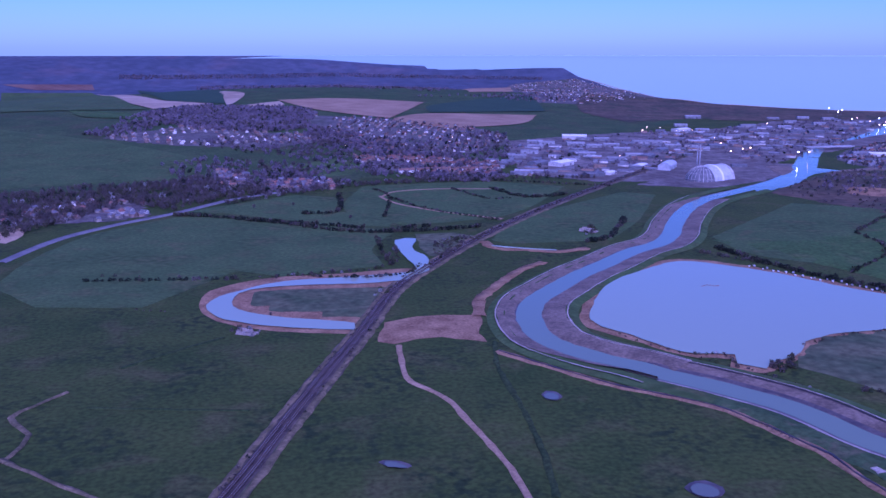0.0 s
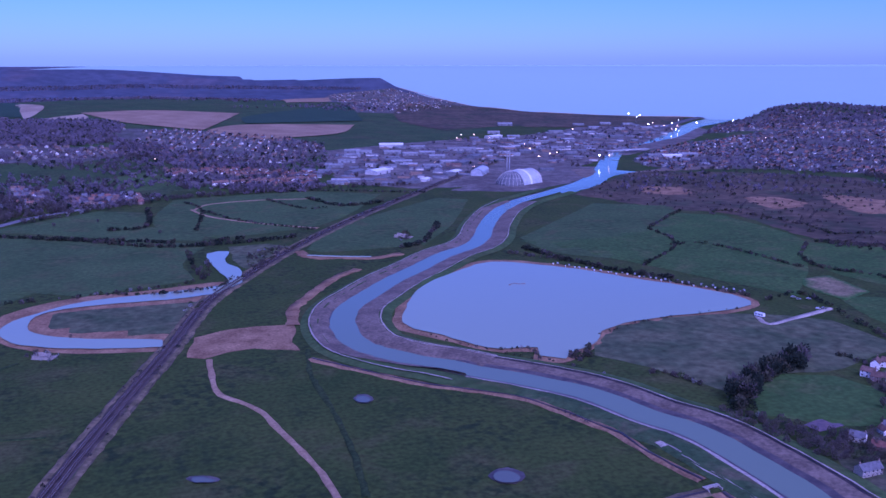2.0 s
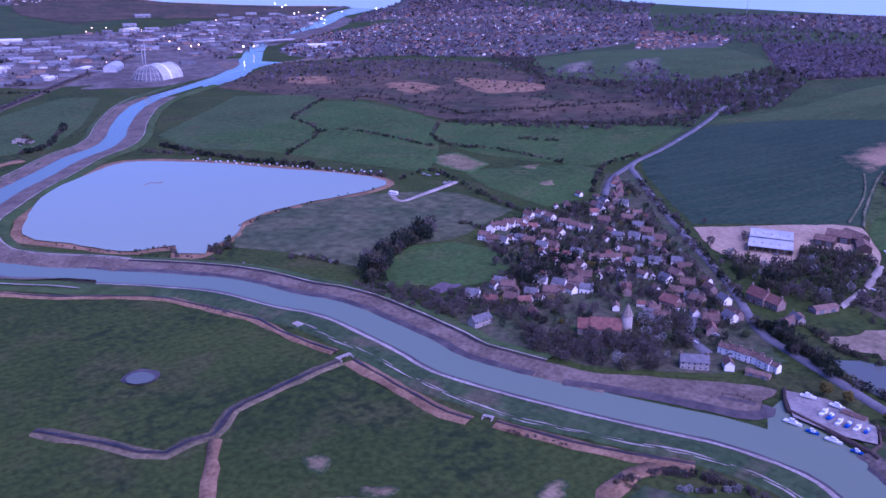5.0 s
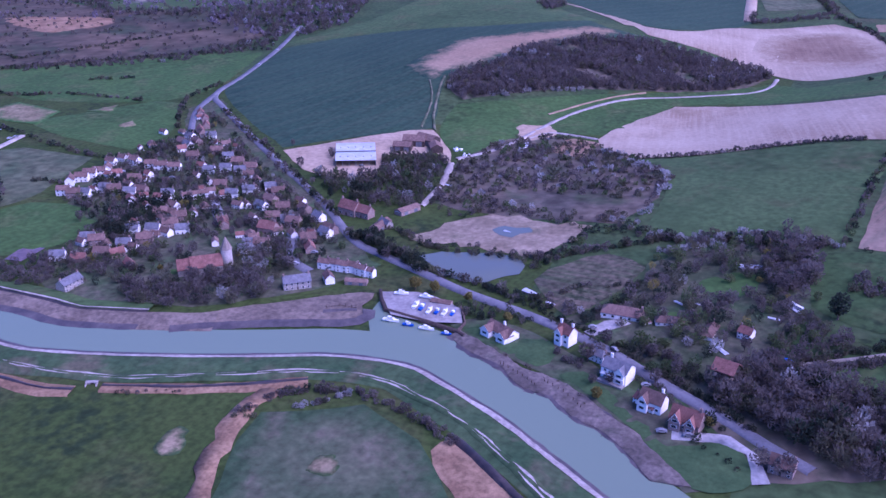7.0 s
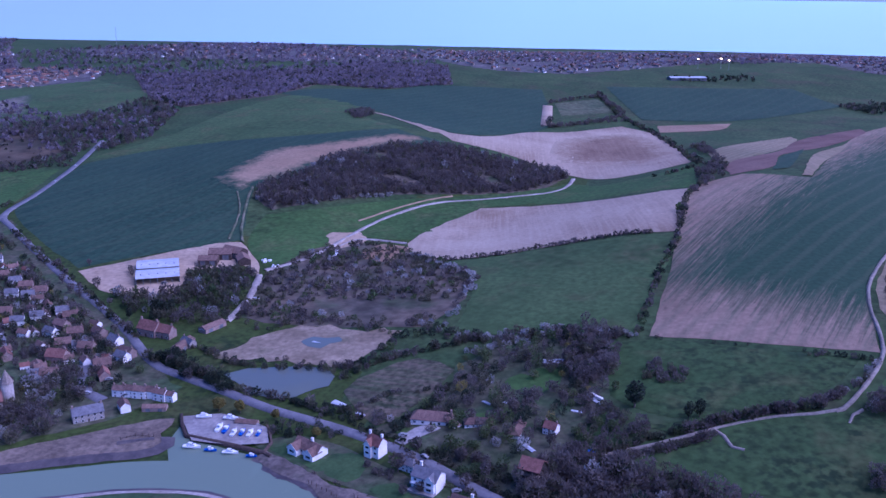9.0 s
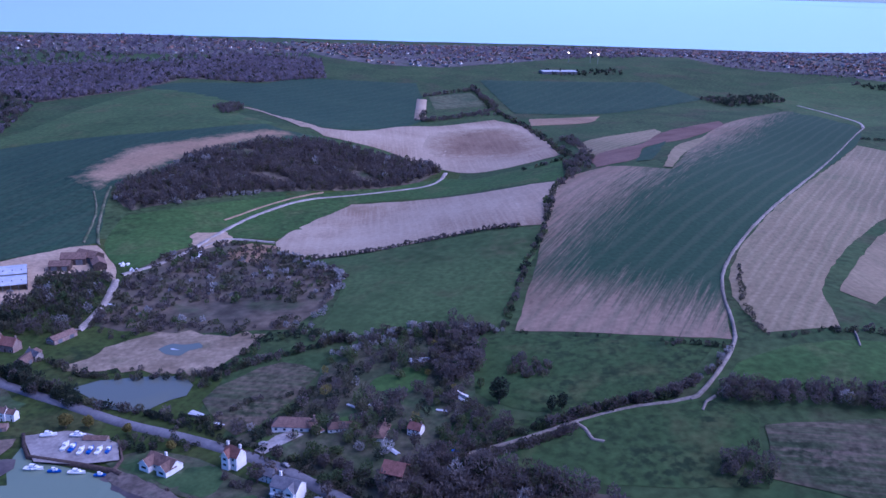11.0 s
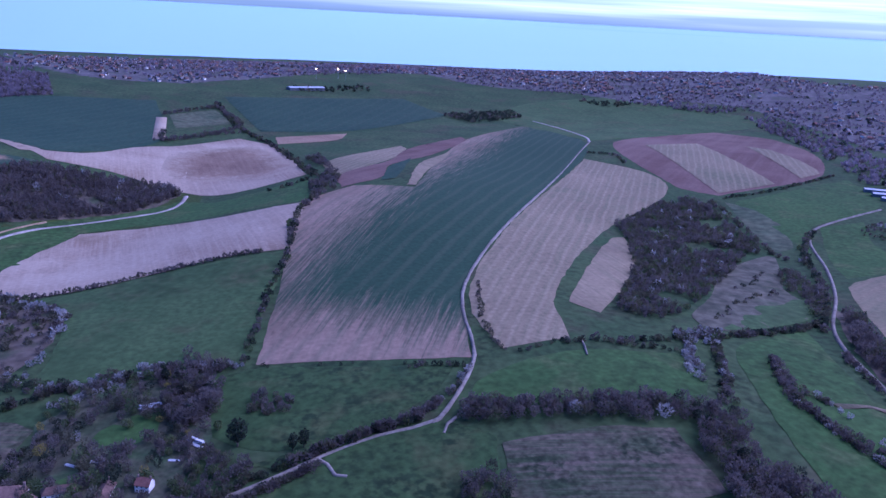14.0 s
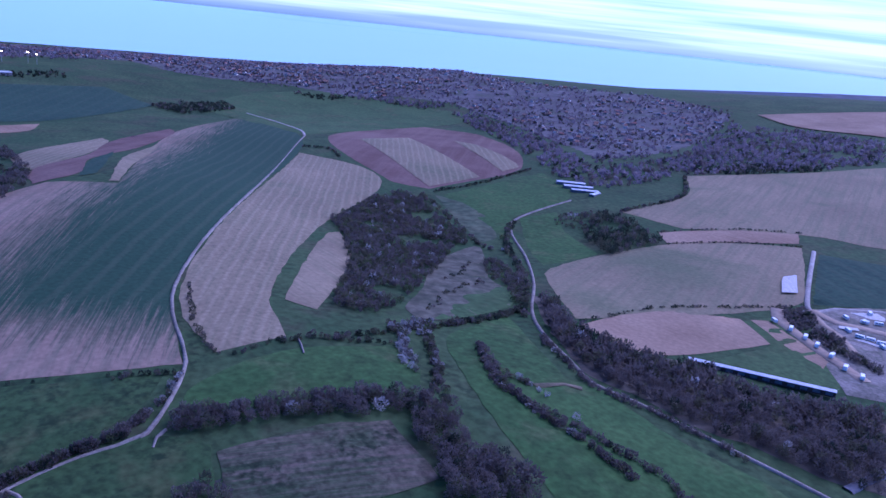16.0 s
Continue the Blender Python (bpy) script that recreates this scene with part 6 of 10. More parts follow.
def make_villa(w, d, eaves, ridge, wings, wall_mat, roof_mat, label, category="house", chimneys=(), storeys=2, terrace=False):
    """A house with its ridge along x and gabled wings that face -y; wings: (x, width, how far it stands out, eaves, ridge)."""
    root = new("house" if category == "house" else category)
    bm = bmesh.new()
    prism(bm, [(-d / 2, -1.5), (d / 2, -1.5), (d / 2, eaves), (0, ridge - 0.15), (-d / 2, eaves)], -w / 2, w / 2)
    bmesh.ops.rotate(bm, verts=bm.verts, matrix=Matrix.Rotation(radians(90), 3, "Z"))
    part("wall", bm, wall_mat, root)
    drop, e = 0.4 * (ridge - eaves) / (d / 2), w / 2 + 0.35
    for s in (-1, 1):
        part("roof_slope", slab(bmesh.new(), [(-e, s * (d / 2 + 0.4), eaves - drop), (e, s * (d / 2 + 0.4), eaves - drop), (e, 0, ridge), (-e, 0, ridge)], 0.25), roof_mat, root)
    for x, wide, out, we, wr in wings:
        y0 = -d / 2 - out
        bm = bmesh.new()
        prism(bm, [(x - wide / 2, -1.5), (x + wide / 2, -1.5), (x + wide / 2, we), (x, wr - 0.12), (x - wide / 2, we)], y0, 0.0)
        wing = part("wing_wall", bm, wall_mat, root)
        for s in (-1, 1):
            ex, ez = x + s * (wide / 2 + 0.35), we - 0.35 * (wr - we) / (wide / 2)
            part("wing_roof", slab(bmesh.new(), [(ex, y0 - 0.35, ez), (x, y0 - 0.35, wr), (x, 0.0, wr), (ex, 0.0, ez)], 0.22), roof_mat, root)
            part("bargeboard", slab(bmesh.new(), [(ex, y0 - 0.42, ez - 0.12), (x, y0 - 0.42, wr - 0.12), (x, y0 - 0.35, wr - 0.12), (ex, y0 - 0.35, ez - 0.12)], 0.3), WHITE_PAINT, root, "white bargeboard")
        for lv in range(storeys):
            z = 0.9 + 2.6 * lv
            if z + 1.1 < we + 0.4 * (wr - we):
                win = part("window", boxed((x - wide * 0.28, x + wide * 0.28, y0 - 0.06, y0 + 0.05, z - 0.06, z + 1.2)), WHITE_PAINT, wing)
                part("pane", boxed((x - wide * 0.24, x + wide * 0.24, y0 - 0.09, y0 + 0.05, z + 0.04, z + 1.1)), GLASS, win)
    for i in range(max(2, int(w / 3.2))):
        x = -w / 2 + (i + 0.5) * w / max(2, int(w / 3.2))
        if any(abs(x - q[0]) < q[1] / 2 + 0.5 for q in wings):
            continue
        for lv in range(storeys):
            z = 0.9 + 2.6 * lv
            if z + 1.1 < eaves:
                win = part("window", boxed((x - 0.7, x + 0.7, -d / 2 - 0.06, -d / 2 + 0.05, z - 0.06, z + 1.2)), WHITE_PAINT, root)
                part("pane", boxed((x - 0.6, x + 0.6, -d / 2 - 0.09, -d / 2 + 0.05, z + 0.04, z + 1.1)), GLASS, win)
    for x, y in chimneys:
        stack = part("chimney", boxed((x - 0.5, x + 0.5, y - 0.4, y + 0.4, eaves, ridge + 1.6), (x - 0.58, x + 0.58, y - 0.48, y + 0.48, ridge + 1.6, ridge + 1.75)), wall_mat, root)
        bm = bmesh.new()
        rod(bm, (x, y, ridge + 1.7), (x, y, ridge + 2.2), 0.15, 0.12)
        part("chimney_pot", bm, TILE_ROOF, stack)
    if terrace:
        part("terrace", boxed((-w / 2, w / 2, -d / 2 - 3.4, -d / 2, -1.2, 0.3)), HARDSTANDING, root, "paved terrace")
        part("balcony", boxed((-w / 2 + 0.5, w / 2 - 0.5, -d / 2 - 1.8, -d / 2, 2.7, 2.9)), WHITE_PAINT, root, "white balcony")
        part("rail", boxed((-w / 2 + 0.5, w / 2 - 0.5, -d / 2 - 1.8, -d / 2 - 1.72, 3.7, 3.8), *[(x, x + 0.08, -d / 2 - 1.8, -d / 2 - 1.72, 2.9, 3.7) for x in np.arange(-w / 2 + 0.5, w / 2 - 0.5, 0.6).tolist()]), WHITE_PAINT, root, "white balcony rail")
    return tagged(root, label, category, "houses along the river road")


def settle(kind, spots, up=0.0):
    """Copies of a building or vehicle at (x, y, heading, size) places."""
    r = rnd(len(spots))
    for x, y, heading, size in spots:
        heading += r.uniform(-7, 7) if len(spots) > 12 else 0
        c = copy_thing(kind, Matrix.LocRotScale(at(x, y, up), Euler((0, 0, radians(heading))), None))
        c.scale = (size, size, size)


def away(kind):
    """Takes a pattern that has only been copied out of the scene."""
    for o in (*kind.children_recursive, kind):
        bpy.data.objects.remove(o)


def make_shed(w, d, h, pitch, wall_mat, roof_mat, label, category="warehouse", name="warehouse", doors=2, curved=False, group=""):
    root = new(name)
    bm = bmesh.new()
    if curved:
        arc = [(-d / 2 * math.cos(math.pi * k / 10), h + pitch * math.sin(math.pi * k / 10)) for k in range(11)]
    else:
        arc = [(-d / 2, h), (0, h + pitch), (d / 2, h)]
    prism(bm, [(-d / 2, -1.0)] + arc + [(d / 2, -1.0)], -w / 2, w / 2)
    bmesh.ops.rotate(bm, verts=bm.verts, matrix=Matrix.Rotation(radians(90), 3, "Z"))
    part("wall", bm, wall_mat, root)
    bm = bmesh.new()
    over = [(x * 1.02, z + 0.1) for x, z in arc]
    prism(bm, over + [(x, z + 0.35) for x, z in over[::-1]], -w / 2 - 0.4, w / 2 + 0.4)
    bmesh.ops.rotate(bm, verts=bm.verts, matrix=Matrix.Rotation(radians(90), 3, "Z"))
    part("roof", bm, roof_mat, root)
    for i in range(doors):
        x = -w / 2 + (i + 0.5) * w / doors
        part("roller_door", boxed((x - 2.2, x + 2.2, -d / 2 - 0.12, -d / 2 + 0.1, 0.0, min(4.2, h - 0.3))), DARK_SHEET, root)
    return tagged(root, label, category, group)


def scattered_houses(name, outline, count, label, seed, walls=(WHITE_WALL, CREAM_SHEET, BRICK_WALL, BRICK_WALL, FLINT_WALL, FLINT_WALL, FLINT_WALL), roofs=(BROWN_ROOF, SLATE_ROOF, TILE_ROOF), size=(8, 13), rows=30.0):
    """A far district of small gabled houses in loose streets, as one mass."""
    r = np.random.default_rng(seed)
    xs, ys = [q[0] for q in outline], [q[1] for q in outline]
    vs, fs, ix, n, made, tries = [], [], [], 0, 0, 0
    mats = list(walls) + list(roofs)
    turn = r.uniform(0, math.pi)
    while made < count and tries < count * 30:
        tries += 1
        x, y = r.uniform(min(xs), max(xs)), r.uniform(min(ys), max(ys))
        u = x * math.cos(turn) + y * math.sin(turn)
        if rows:
            snap = (round(u / rows) * rows - u) * 0.65
            x, y = x + snap * math.cos(turn), y + snap * math.sin(turn)
        if not inside(x, y, outline) or noise.noise(Vector((x * 0.006, y * 0.006, seed))) < -0.18:
            continue
        made += 1
        w, d, e, h = r.uniform(*size), r.uniform(5.5, 8), r.uniform(2.5, 4.6), r.uniform(2.0, 3.2)
        a0 = turn + (math.pi / 2 if r.random() < 0.8 else 0) + r.normal() * 0.08
        q = np.array([(-w, -d, -3), (w, -d, -3), (w, d, -3), (-w, d, -3), (-w, -d, e * 2), (w, -d, e * 2), (w, d, e * 2), (-w, d, e * 2),
                      (-w * 1.05, -d * 1.12, e * 2 - 0.3), (w * 1.05, -d * 1.12, e * 2 - 0.3), (w * 1.05, 0, (e + h) * 2), (-w * 1.05, 0, (e + h) * 2),
                      (w * 1.05, d * 1.12, e * 2 - 0.3), (-w * 1.05, d * 1.12, e * 2 - 0.3), (-w, 0, (e + h) * 2 - 0.4), (w, 0, (e + h) * 2 - 0.4)], dtype=float) * 0.5
        c, s = math.cos(a0), math.sin(a0)
        z = float(land(np.array(x), np.array(y)))
        p = np.stack([q[:, 0] * c - q[:, 1] * s + x, q[:, 0] * s + q[:, 1] * c + y, q[:, 2] + z], 1)
        p = np.stack(drawn_in(p[:, 0], p[:, 1], p[:, 2]), 1)
        f = np.array([(0, 1, 5, 4), (2, 3, 7, 6), (1, 2, 6, 5), (3, 0, 4, 7), (8, 9, 10, 11), (11, 10, 12, 13), (4, 7, 14, 14), (5, 15, 6, 6)])
        f[6], f[7] = (4, 14, 7, 7), (5, 6, 15, 15)
        f = np.concatenate([f[:6], [(4, 14, 7, 3), (5, 6, 15, 1)]])
        vs.append(p)
        fs.append(f + n)
        wm, rm = r.integers(len(walls)), len(walls) + r.integers(len(roofs))
        ix.append(np.array([wm, wm, wm, wm, rm, rm, wm, wm]))
        n += len(p)
    return tagged(quads_object(name, vs, fs, mats, ix), label, "houses", kind="stuff")



# woods and scrub
wood([(811, 317), (848, 323), (881, 300), (946, 287), (1023, 240), (1077, 185), (1087, 118), (1087, 64), (1055, 41), (984, 76), (918, 161), (882, 205), (818, 263), (787, 290)], 6.0, 6, 10, "hill", "tree", "leafless hilltop wood on the down", "wood", "wood", seed=11, fill=1.0)
hedge([(809, 314), (811, 272), (842, 244), (878, 203)], 5, 4, 6, 4, "blossom", "white blackthorn blossom along the wood edge", name="hedge", category="hedge", seed=12, fill=0.85, kind="bush")
hedge([(878, 299), (940, 285), (1005, 248), (1042, 218)], 8, 4, 6, 4, "blossom", "white blackthorn blossom along the wood edge", name="hedge", category="hedge", seed=13, fill=0.6, kind="bush")
wood([(549, 209), (645, 227), (712, 217), (740, 187), (734, 146), (677, 94), (643, 70), (595, 68), (545, 79), (542, 121), (540, 173)], 7.0, 2.5, 6, "scrub", "bush", "low scrub and young trees above the pit", "scrub", "scrub", seed=14, fill=0.75)
hedge([(706, 133), (669, 97), (643, 70), (630, 68)], 4, 4, 6, 3, "blossom", "white blackthorn blossom at the scrub edge", name="hedge", category="hedge", seed=15, fill=0.85, kind="bush")
hedge([(630, 67), (564, 69), (537, 73)], 6, 4, 6, 3, "blossom", "white blackthorn blossom at the scrub edge", name="hedge", category="hedge", seed=16, fill=0.6, kind="bush")
wood([(565, 310), (581, 267), (622, 285), (645, 251), (629, 232), (570, 215), (528, 210), (526, 244), (534, 274)], 6.5, 5, 9, "scrub", "tree", "scrubby copse beside the farmyard", "copse", "copse", seed=17, fill=0.9)
wood([(429, 84), (426, 65), (458, 45), (499, 47), (530, 27), (539, -5), (531, -34), (503, -39), (454, -30), (442, -15), (425, -6), (386, 3), (392, 24), (403, 43), (415, 65)], 7.0, 4, 9, "village", "tree", "garden trees and shrubs behind the houses", "garden_trees", "garden trees", seed=18, fill=0.72)
wood([(537, 0), (553, -13), (548, -27), (524, -32), (471, -29), (464, -19), (495, -10)], 6, 4.5, 8.5, "bare", "tree", "leafless belt of trees", "tree_belt", "trees", seed=19, fill=0.75)
wood([(387, -4), (412, -18), (400, -39), (395, -67), (383, -80), (364, -87), (351, -2)], 6.5, 7, 11, "bare", "tree", "leafless riverside wood", "wood", "wood", seed=20, fill=1.0)
wood([(381, -2), (402, -14), (397, -39), (390, -72), (379, -97), (356, -107), (327, -31), (352, -18)], 6.5, 7, 12, "bare", "tree", "leafless wood above the road", "wood", "wood", seed=21, fill=1.0)
wood([(834, -368), (931, -447), (970, -505), (936, -509), (816, -493), (764, -479), (760, -460), (795, -436), (780, -430), (750, -455), (682, -403), (640, -370), (593, -329), (571, -298), (591, -279), (693, -332), (780, -360)], 4.6, 3.5, 7, "thicket", "tree", "thick scrub on the valley side", "scrub", "scrub", seed=22, fill=0.85)
wood([(713, -465), (702, -474), (649, -465), (584, -428), (595, -422), (637, -441), (659, -438)], 4.6, 3, 6, "thicket", "tree", "scrub beside the valley road", "scrub", "scrub", seed=330, fill=0.9)
hedge([(581, -347), (610, -371), (630, -395), (646, -424)], 4, 2, 4, 4, "hedge", "straggling thorn across the clearing", name="hedge", category="hedge", seed=331, fill=0.6, kind="bush")
hedge([(654, -399), (679, -426), (701, -445)], 5, 2, 4, 4, "hedge", "straggling thorn across the clearing", name="hedge", category="hedge", seed=332, fill=0.5, kind="bush")
wood([(552, -307), (562, -326), (557, -334), (533, -317), (533, -300)], 4.5, 3, 5.5, "blossom", "bush", "clump of white blackthorn blossom", "scrub", "scrub", seed=333, fill=0.8)
wood([(614, -450), (586, -452), (539, -439), (498, -445), (474, -473), (431, -489), (402, -516), (385, -559), (319, -472), (333, -457), (369, -439), (403, -417), (437, -409), (461, -394), (522, -410)], 6.5, 6, 10, "bare", "tree", "leafless hanging wood along the valley road", "wood", "wood", seed=23, fill=1.0)
wood([(467, -150), (462, -183), (460, -222), (453, -262), (442, -286), (405, -279), (370, -292), (352, -286), (361, -247), (396, -256), (429, -251), (442, -216), (447, -174), (449, -149)], 6.0, 6, 10, "bare", "tree", "leafless belt of trees between pastures", "tree_belt", "trees", seed=24, fill=1.0)
wood([(827, -667), (829, -699), (709, -660), (689, -584), (757, -602)], 7, 5, 8, "dark", "tree", "dark copse at a field corner", "copse", "copse", seed=25, fill=0.85)
wood([(834, -617), (840, -669), (825, -673), (775, -615), (793, -600)], 8, 2.5, 5, "scrub", "bush", "bramble scrub in a field corner", "scrub", "scrub", seed=26, fill=0.6)
wood([(490, -48), (500, -57), (494, -72), (482, -73), (476, -60), (481, -50)], 5, 3, 5, "bare", "bush", "bramble patch in the paddock", "scrub", "scrub", seed=27, fill=1.0)
wood([(405, -143), (410, -156), (400, -163), (385, -160), (386, -140)], 6, 5, 8, "bare", "tree", "leafless clump of trees", "copse", "copse", seed=28, fill=1.0)
wood([(349, 446), (374, 463), (420, 485), (446, 491), (419, 463), (390, 458), (362, 436), (341, 412), (328, 416)], 6, 9, 13, "dark", "tree", "dark conifer belt beside the playing field", "conifer_belt", "trees", seed=29, fill=1.0)
wood([(323, 418), (339, 410), (358, 380), (369, 361), (343, 335), (330, 367), (323, 396)], 6, 4, 8, "bare", "tree", "scrub along the playing field", "scrub", "scrub", seed=30, fill=0.9)
wood([(364, 312), (367, 294), (381, 277), (401, 260), (407, 241), (384, 223), (368, 236), (352, 258), (346, 282)], 6, 6, 9, "bare", "tree", "churchyard trees above the river", "churchyard_trees", "trees", seed=31, fill=1.0)
wood([(427, 276), (457, 262), (418, 231), (395, 231), (392, 253)], 6, 5, 9, "scrub", "tree", "bushy trees beside the churchyard", "trees", "trees", seed=32, fill=0.9)
wood([(445, 431), (558, 466), (616, 466), (598, 413), (545, 328), (498, 266), (459, 227), (460, 260), (449, 305), (382, 324), (348, 341), (362, 364), (424, 379)], 5.6, 3.0, 6.5, "village", "tree", "garden trees and hedges between the village houses", "garden_trees", "garden trees", seed=33, fill=0.9)
wood([(443, 393), (473, 378), (441, 338), (408, 351), (418, 370)], 6, 6, 10, "dark", "tree", "dark garden trees", "trees", "trees", seed=34, fill=0.8)
wood([(373, 360), (412, 370), (420, 322), (422, 297), (390, 288), (375, 299), (352, 310), (347, 333)], 6.5, 3, 7, "village", "tree", "garden trees west of the church", "garden_trees", "garden trees", seed=35, fill=0.6)
wood([(673, 494), (667, 475), (548, 336), (472, 244), (452, 228), (477, 269), (548, 356), (621, 446)], 5.5, 2.5, 6, "village", "tree", "garden trees beside the main road", "garden_trees", "garden trees", seed=36, fill=0.8)
wood([(429, 270), (458, 236), (437, 218), (412, 225), (397, 230), (409, 254)], 6, 3, 7, "village", "tree", "garden trees and bushes in the village", "garden_trees", "garden trees", seed=37, fill=0.7)
hedge([(471, 224), (467, 207), (456, 194), (452, 171)], 4, 7, 10, 4, "dark", "dark evergreen trees where the road bends", name="trees", category="trees", seed=38, fill=0.95, kind="tree")
hedge([(614, 391), (570, 336), (526, 285), (500, 252)], 5, 3, 6, 2, "hedge", "roadside hedge and bushes", name="hedge", category="hedge", seed=39, fill=0.85, kind="bush")
hedge([(446, 165), (443, 144), (436, 110), (426, 83)], 4, 3, 6, 3, "hedge", "roadside hedge and bushes", name="hedge", category="hedge", seed=40, fill=0.85, kind="bush")
hedge([(392, 35), (405, 59), (413, 78)], 5, 2.5, 4, 2, "hedge", "roadside hedge and bushes", name="hedge", category="hedge", seed=41, fill=0.85, kind="bush")
hedge([(405, 43), (399, 23), (384, 3)], 4, 3, 6, 3, "hedge", "roadside hedge and bushes", name="hedge", category="hedge", seed=42, fill=0.95, kind="bush")
hedge([(411, 89), (422, 105), (440, 87), (455, 74), (464, 49)], 5, 2.5, 5, 2, "hedge", "garden hedge", name="hedge", category="hedge", seed=43, fill=0.85, kind="bush")
hedge([(418, 64), (433, 56), (458, 48)], 3.5, 2.5, 4, 1.5, "dark", "clipped garden hedge", name="hedge", category="hedge", seed=44, fill=0.95, kind="bush")
hedge([(549, 209), (529, 180), (550, 154), (535, 97), (550, 69)], 6, 2.5, 5, 3, "hedge", "overgrown field hedge", name="hedge", category="hedge", seed=45, fill=0.85, kind="bush")
hedge([(477, 113), (493, 102), (527, 90), (537, 66), (529, 44)], 4.5, 3, 6, 4, "hedge", "thick hedge round the old pit", name="hedge", category="hedge", seed=46, fill=0.9, kind="bush")
hedge([(473, 179), (479, 168), (486, 150), (477, 116)], 5, 2.5, 4, 3, "hedge", "bushes along the pond edge", name="hedge", category="hedge", seed=47, fill=0.8, kind="bush")
hedge([(691, 111), (698, 72), (710, 30), (723, -20), (723, -50)], 5, 3.5, 5.5, 1.5, "bare", "field hedge with small trees", name="hedge", category="hedge", seed=48, fill=0.85, kind="bush")
hedge([(772, -73), (708, -70), (637, -58), (563, -49), (539, -47)], 5, 3, 5.5, 2, "hedge", "overgrown field hedge", name="hedge", category="hedge", seed=49, fill=0.85, kind="bush")
hedge([(1009, -96), (896, -96), (834, -79), (738, -73)], 5, 4, 7, 3, "hedge", "overgrown field hedge", name="hedge", category="hedge", seed=50, fill=0.85, kind="bush")
hedge([(1789, 58), (1562, 15), (1360, -43), (1193, -80), (1056, -101), (1007, -121)], 6, 4, 8, 5, "hedge", "thick hedgerow climbing the down", name="hedge", category="hedge", seed=51, fill=1.0, kind="bush")
hedge([(529, 64), (530, 27), (537, -5), (535, -47)], 4.5, 3, 6, 3, "blossom", "hawthorn and blossom along the field foot", name="hedge", category="hedge", seed=52, fill=0.7, kind="bush")
hedge([(525, 56), (526, 26), (539, -5), (535, -37)], 4, 4, 7, 4, "hedge", "thick hedge along the field foot", name="hedge", category="hedge", seed=53, fill=0.9, kind="bush")
hedge([(532, -53), (521, -118), (515, -147), (511, -166)], 8, 2, 3.5, 1, "hedge", "sparse hedge along the field foot", name="hedge", category="hedge", seed=54, fill=0.5, kind="bush")
hedge([(512, -135), (513, -147), (508, -164)], 4, 2.5, 4, 1.5, "dark", "dark hedge by the lane", name="hedge", category="hedge", seed=55, fill=0.9, kind="bush")
hedge([(410, -33), (427, -59), (442, -85), (452, -112), (458, -132)], 1.7, 3.5, 6, 2.5, "hedge", "thick leafless roadside hedge", name="hedge", category="hedge", seed=56, fill=0.95, kind="bush")
hedge([(404, -33), (417, -59), (431, -82)], 3, 2.5, 4, 1.5, "hedge", "roadside hedge", name="hedge", category="hedge", seed=57, fill=0.9, kind="bush")
hedge([(505, -165), (481, -151), (467, -140)], 3.5, 3, 4.5, 2, "blossom", "white blossom along the lane", name="hedge", category="hedge", seed=58, fill=0.9, kind="bush")
hedge([(463, -159), (459, -187), (453, -217), (451, -242), (447, -258)], 4, 5, 8, 4, "bare", "tall leafless hedge", name="hedge", category="hedge", seed=59, fill=0.95, kind="tree")
hedge([(634, -197), (574, -187), (525, -189), (527, -211), (537, -229)], 5, 2, 4, 1.5, "hedge", "hedge round the field", name="hedge", category="hedge", seed=60, fill=0.85, kind="bush")
hedge([(1256, -487), (1235, -517), (1172, -508)], 5, 3, 5, 3, "hedge", "overgrown field hedge", name="hedge", category="hedge", seed=61, fill=0.85, kind="bush")
hedge([(532, -227), (534, -251), (524, -272), (518, -291)], 4, 3, 5, 3, "hedge", "thick hedge above the pasture", name="hedge", category="hedge", seed=62, fill=0.95, kind="bush")
hedge([(552, -303), (527, -299), (492, -285), (480, -286)], 4, 3.5, 5.5, 3, "blossom", "blossom hedge in the valley", name="hedge", category="hedge", seed=63, fill=0.9, kind="bush")
hedge([(526, -318), (491, -302), (455, -286)], 4, 3, 5, 2.5, "hedge", "valley hedge", name="hedge", category="hedge", seed=64, fill=0.85, kind="bush")
hedge([(510, -345), (480, -333), (451, -325), (427, -335), (397, -347), (366, -358), (339, -359)], 3.5, 3.5, 5.5, 2.5, "bare", "leafless hedge along the stream", name="hedge", category="hedge", seed=65, fill=0.95, kind="bush")
hedge([(513, -347), (476, -337), (453, -345)], 4, 3.5, 5, 2.5, "bare", "leafless hedge along the stream", name="hedge", category="hedge", seed=66, fill=0.95, kind="bush")
hedge([(472, -344), (457, -344), (405, -349)], 6, 3.5, 5, 2, "blossom", "blossom in the stream hedge", name="hedge", category="hedge", seed=67, fill=0.6, kind="bush")
hedge([(522, -399), (477, -389), (446, -387), (421, -400), (392, -411), (365, -421)], 4, 3, 5.5, 2.5, "bare", "roadside hedge", name="hedge", category="hedge", seed=68, fill=0.9, kind="bush")
hedge([(827, -567), (765, -519), (642, -463), (566, -411)], 4.5, 3, 6, 3, "hedge", "roadside hedge", name="hedge", category="hedge", seed=69, fill=0.85, kind="bush")
hedge([(546, -332), (557, -363), (572, -404), (583, -425)], 4, 3, 5, 2.5, "hedge", "overgrown field hedge", name="hedge", category="hedge", seed=70, fill=0.85, kind="bush")
hedge([(968, -543), (1002, -626), (1075, -747)], 5, 3, 5, 2, "hedge", "overgrown field hedge", name="hedge", category="hedge", seed=71, fill=0.85, kind="bush")
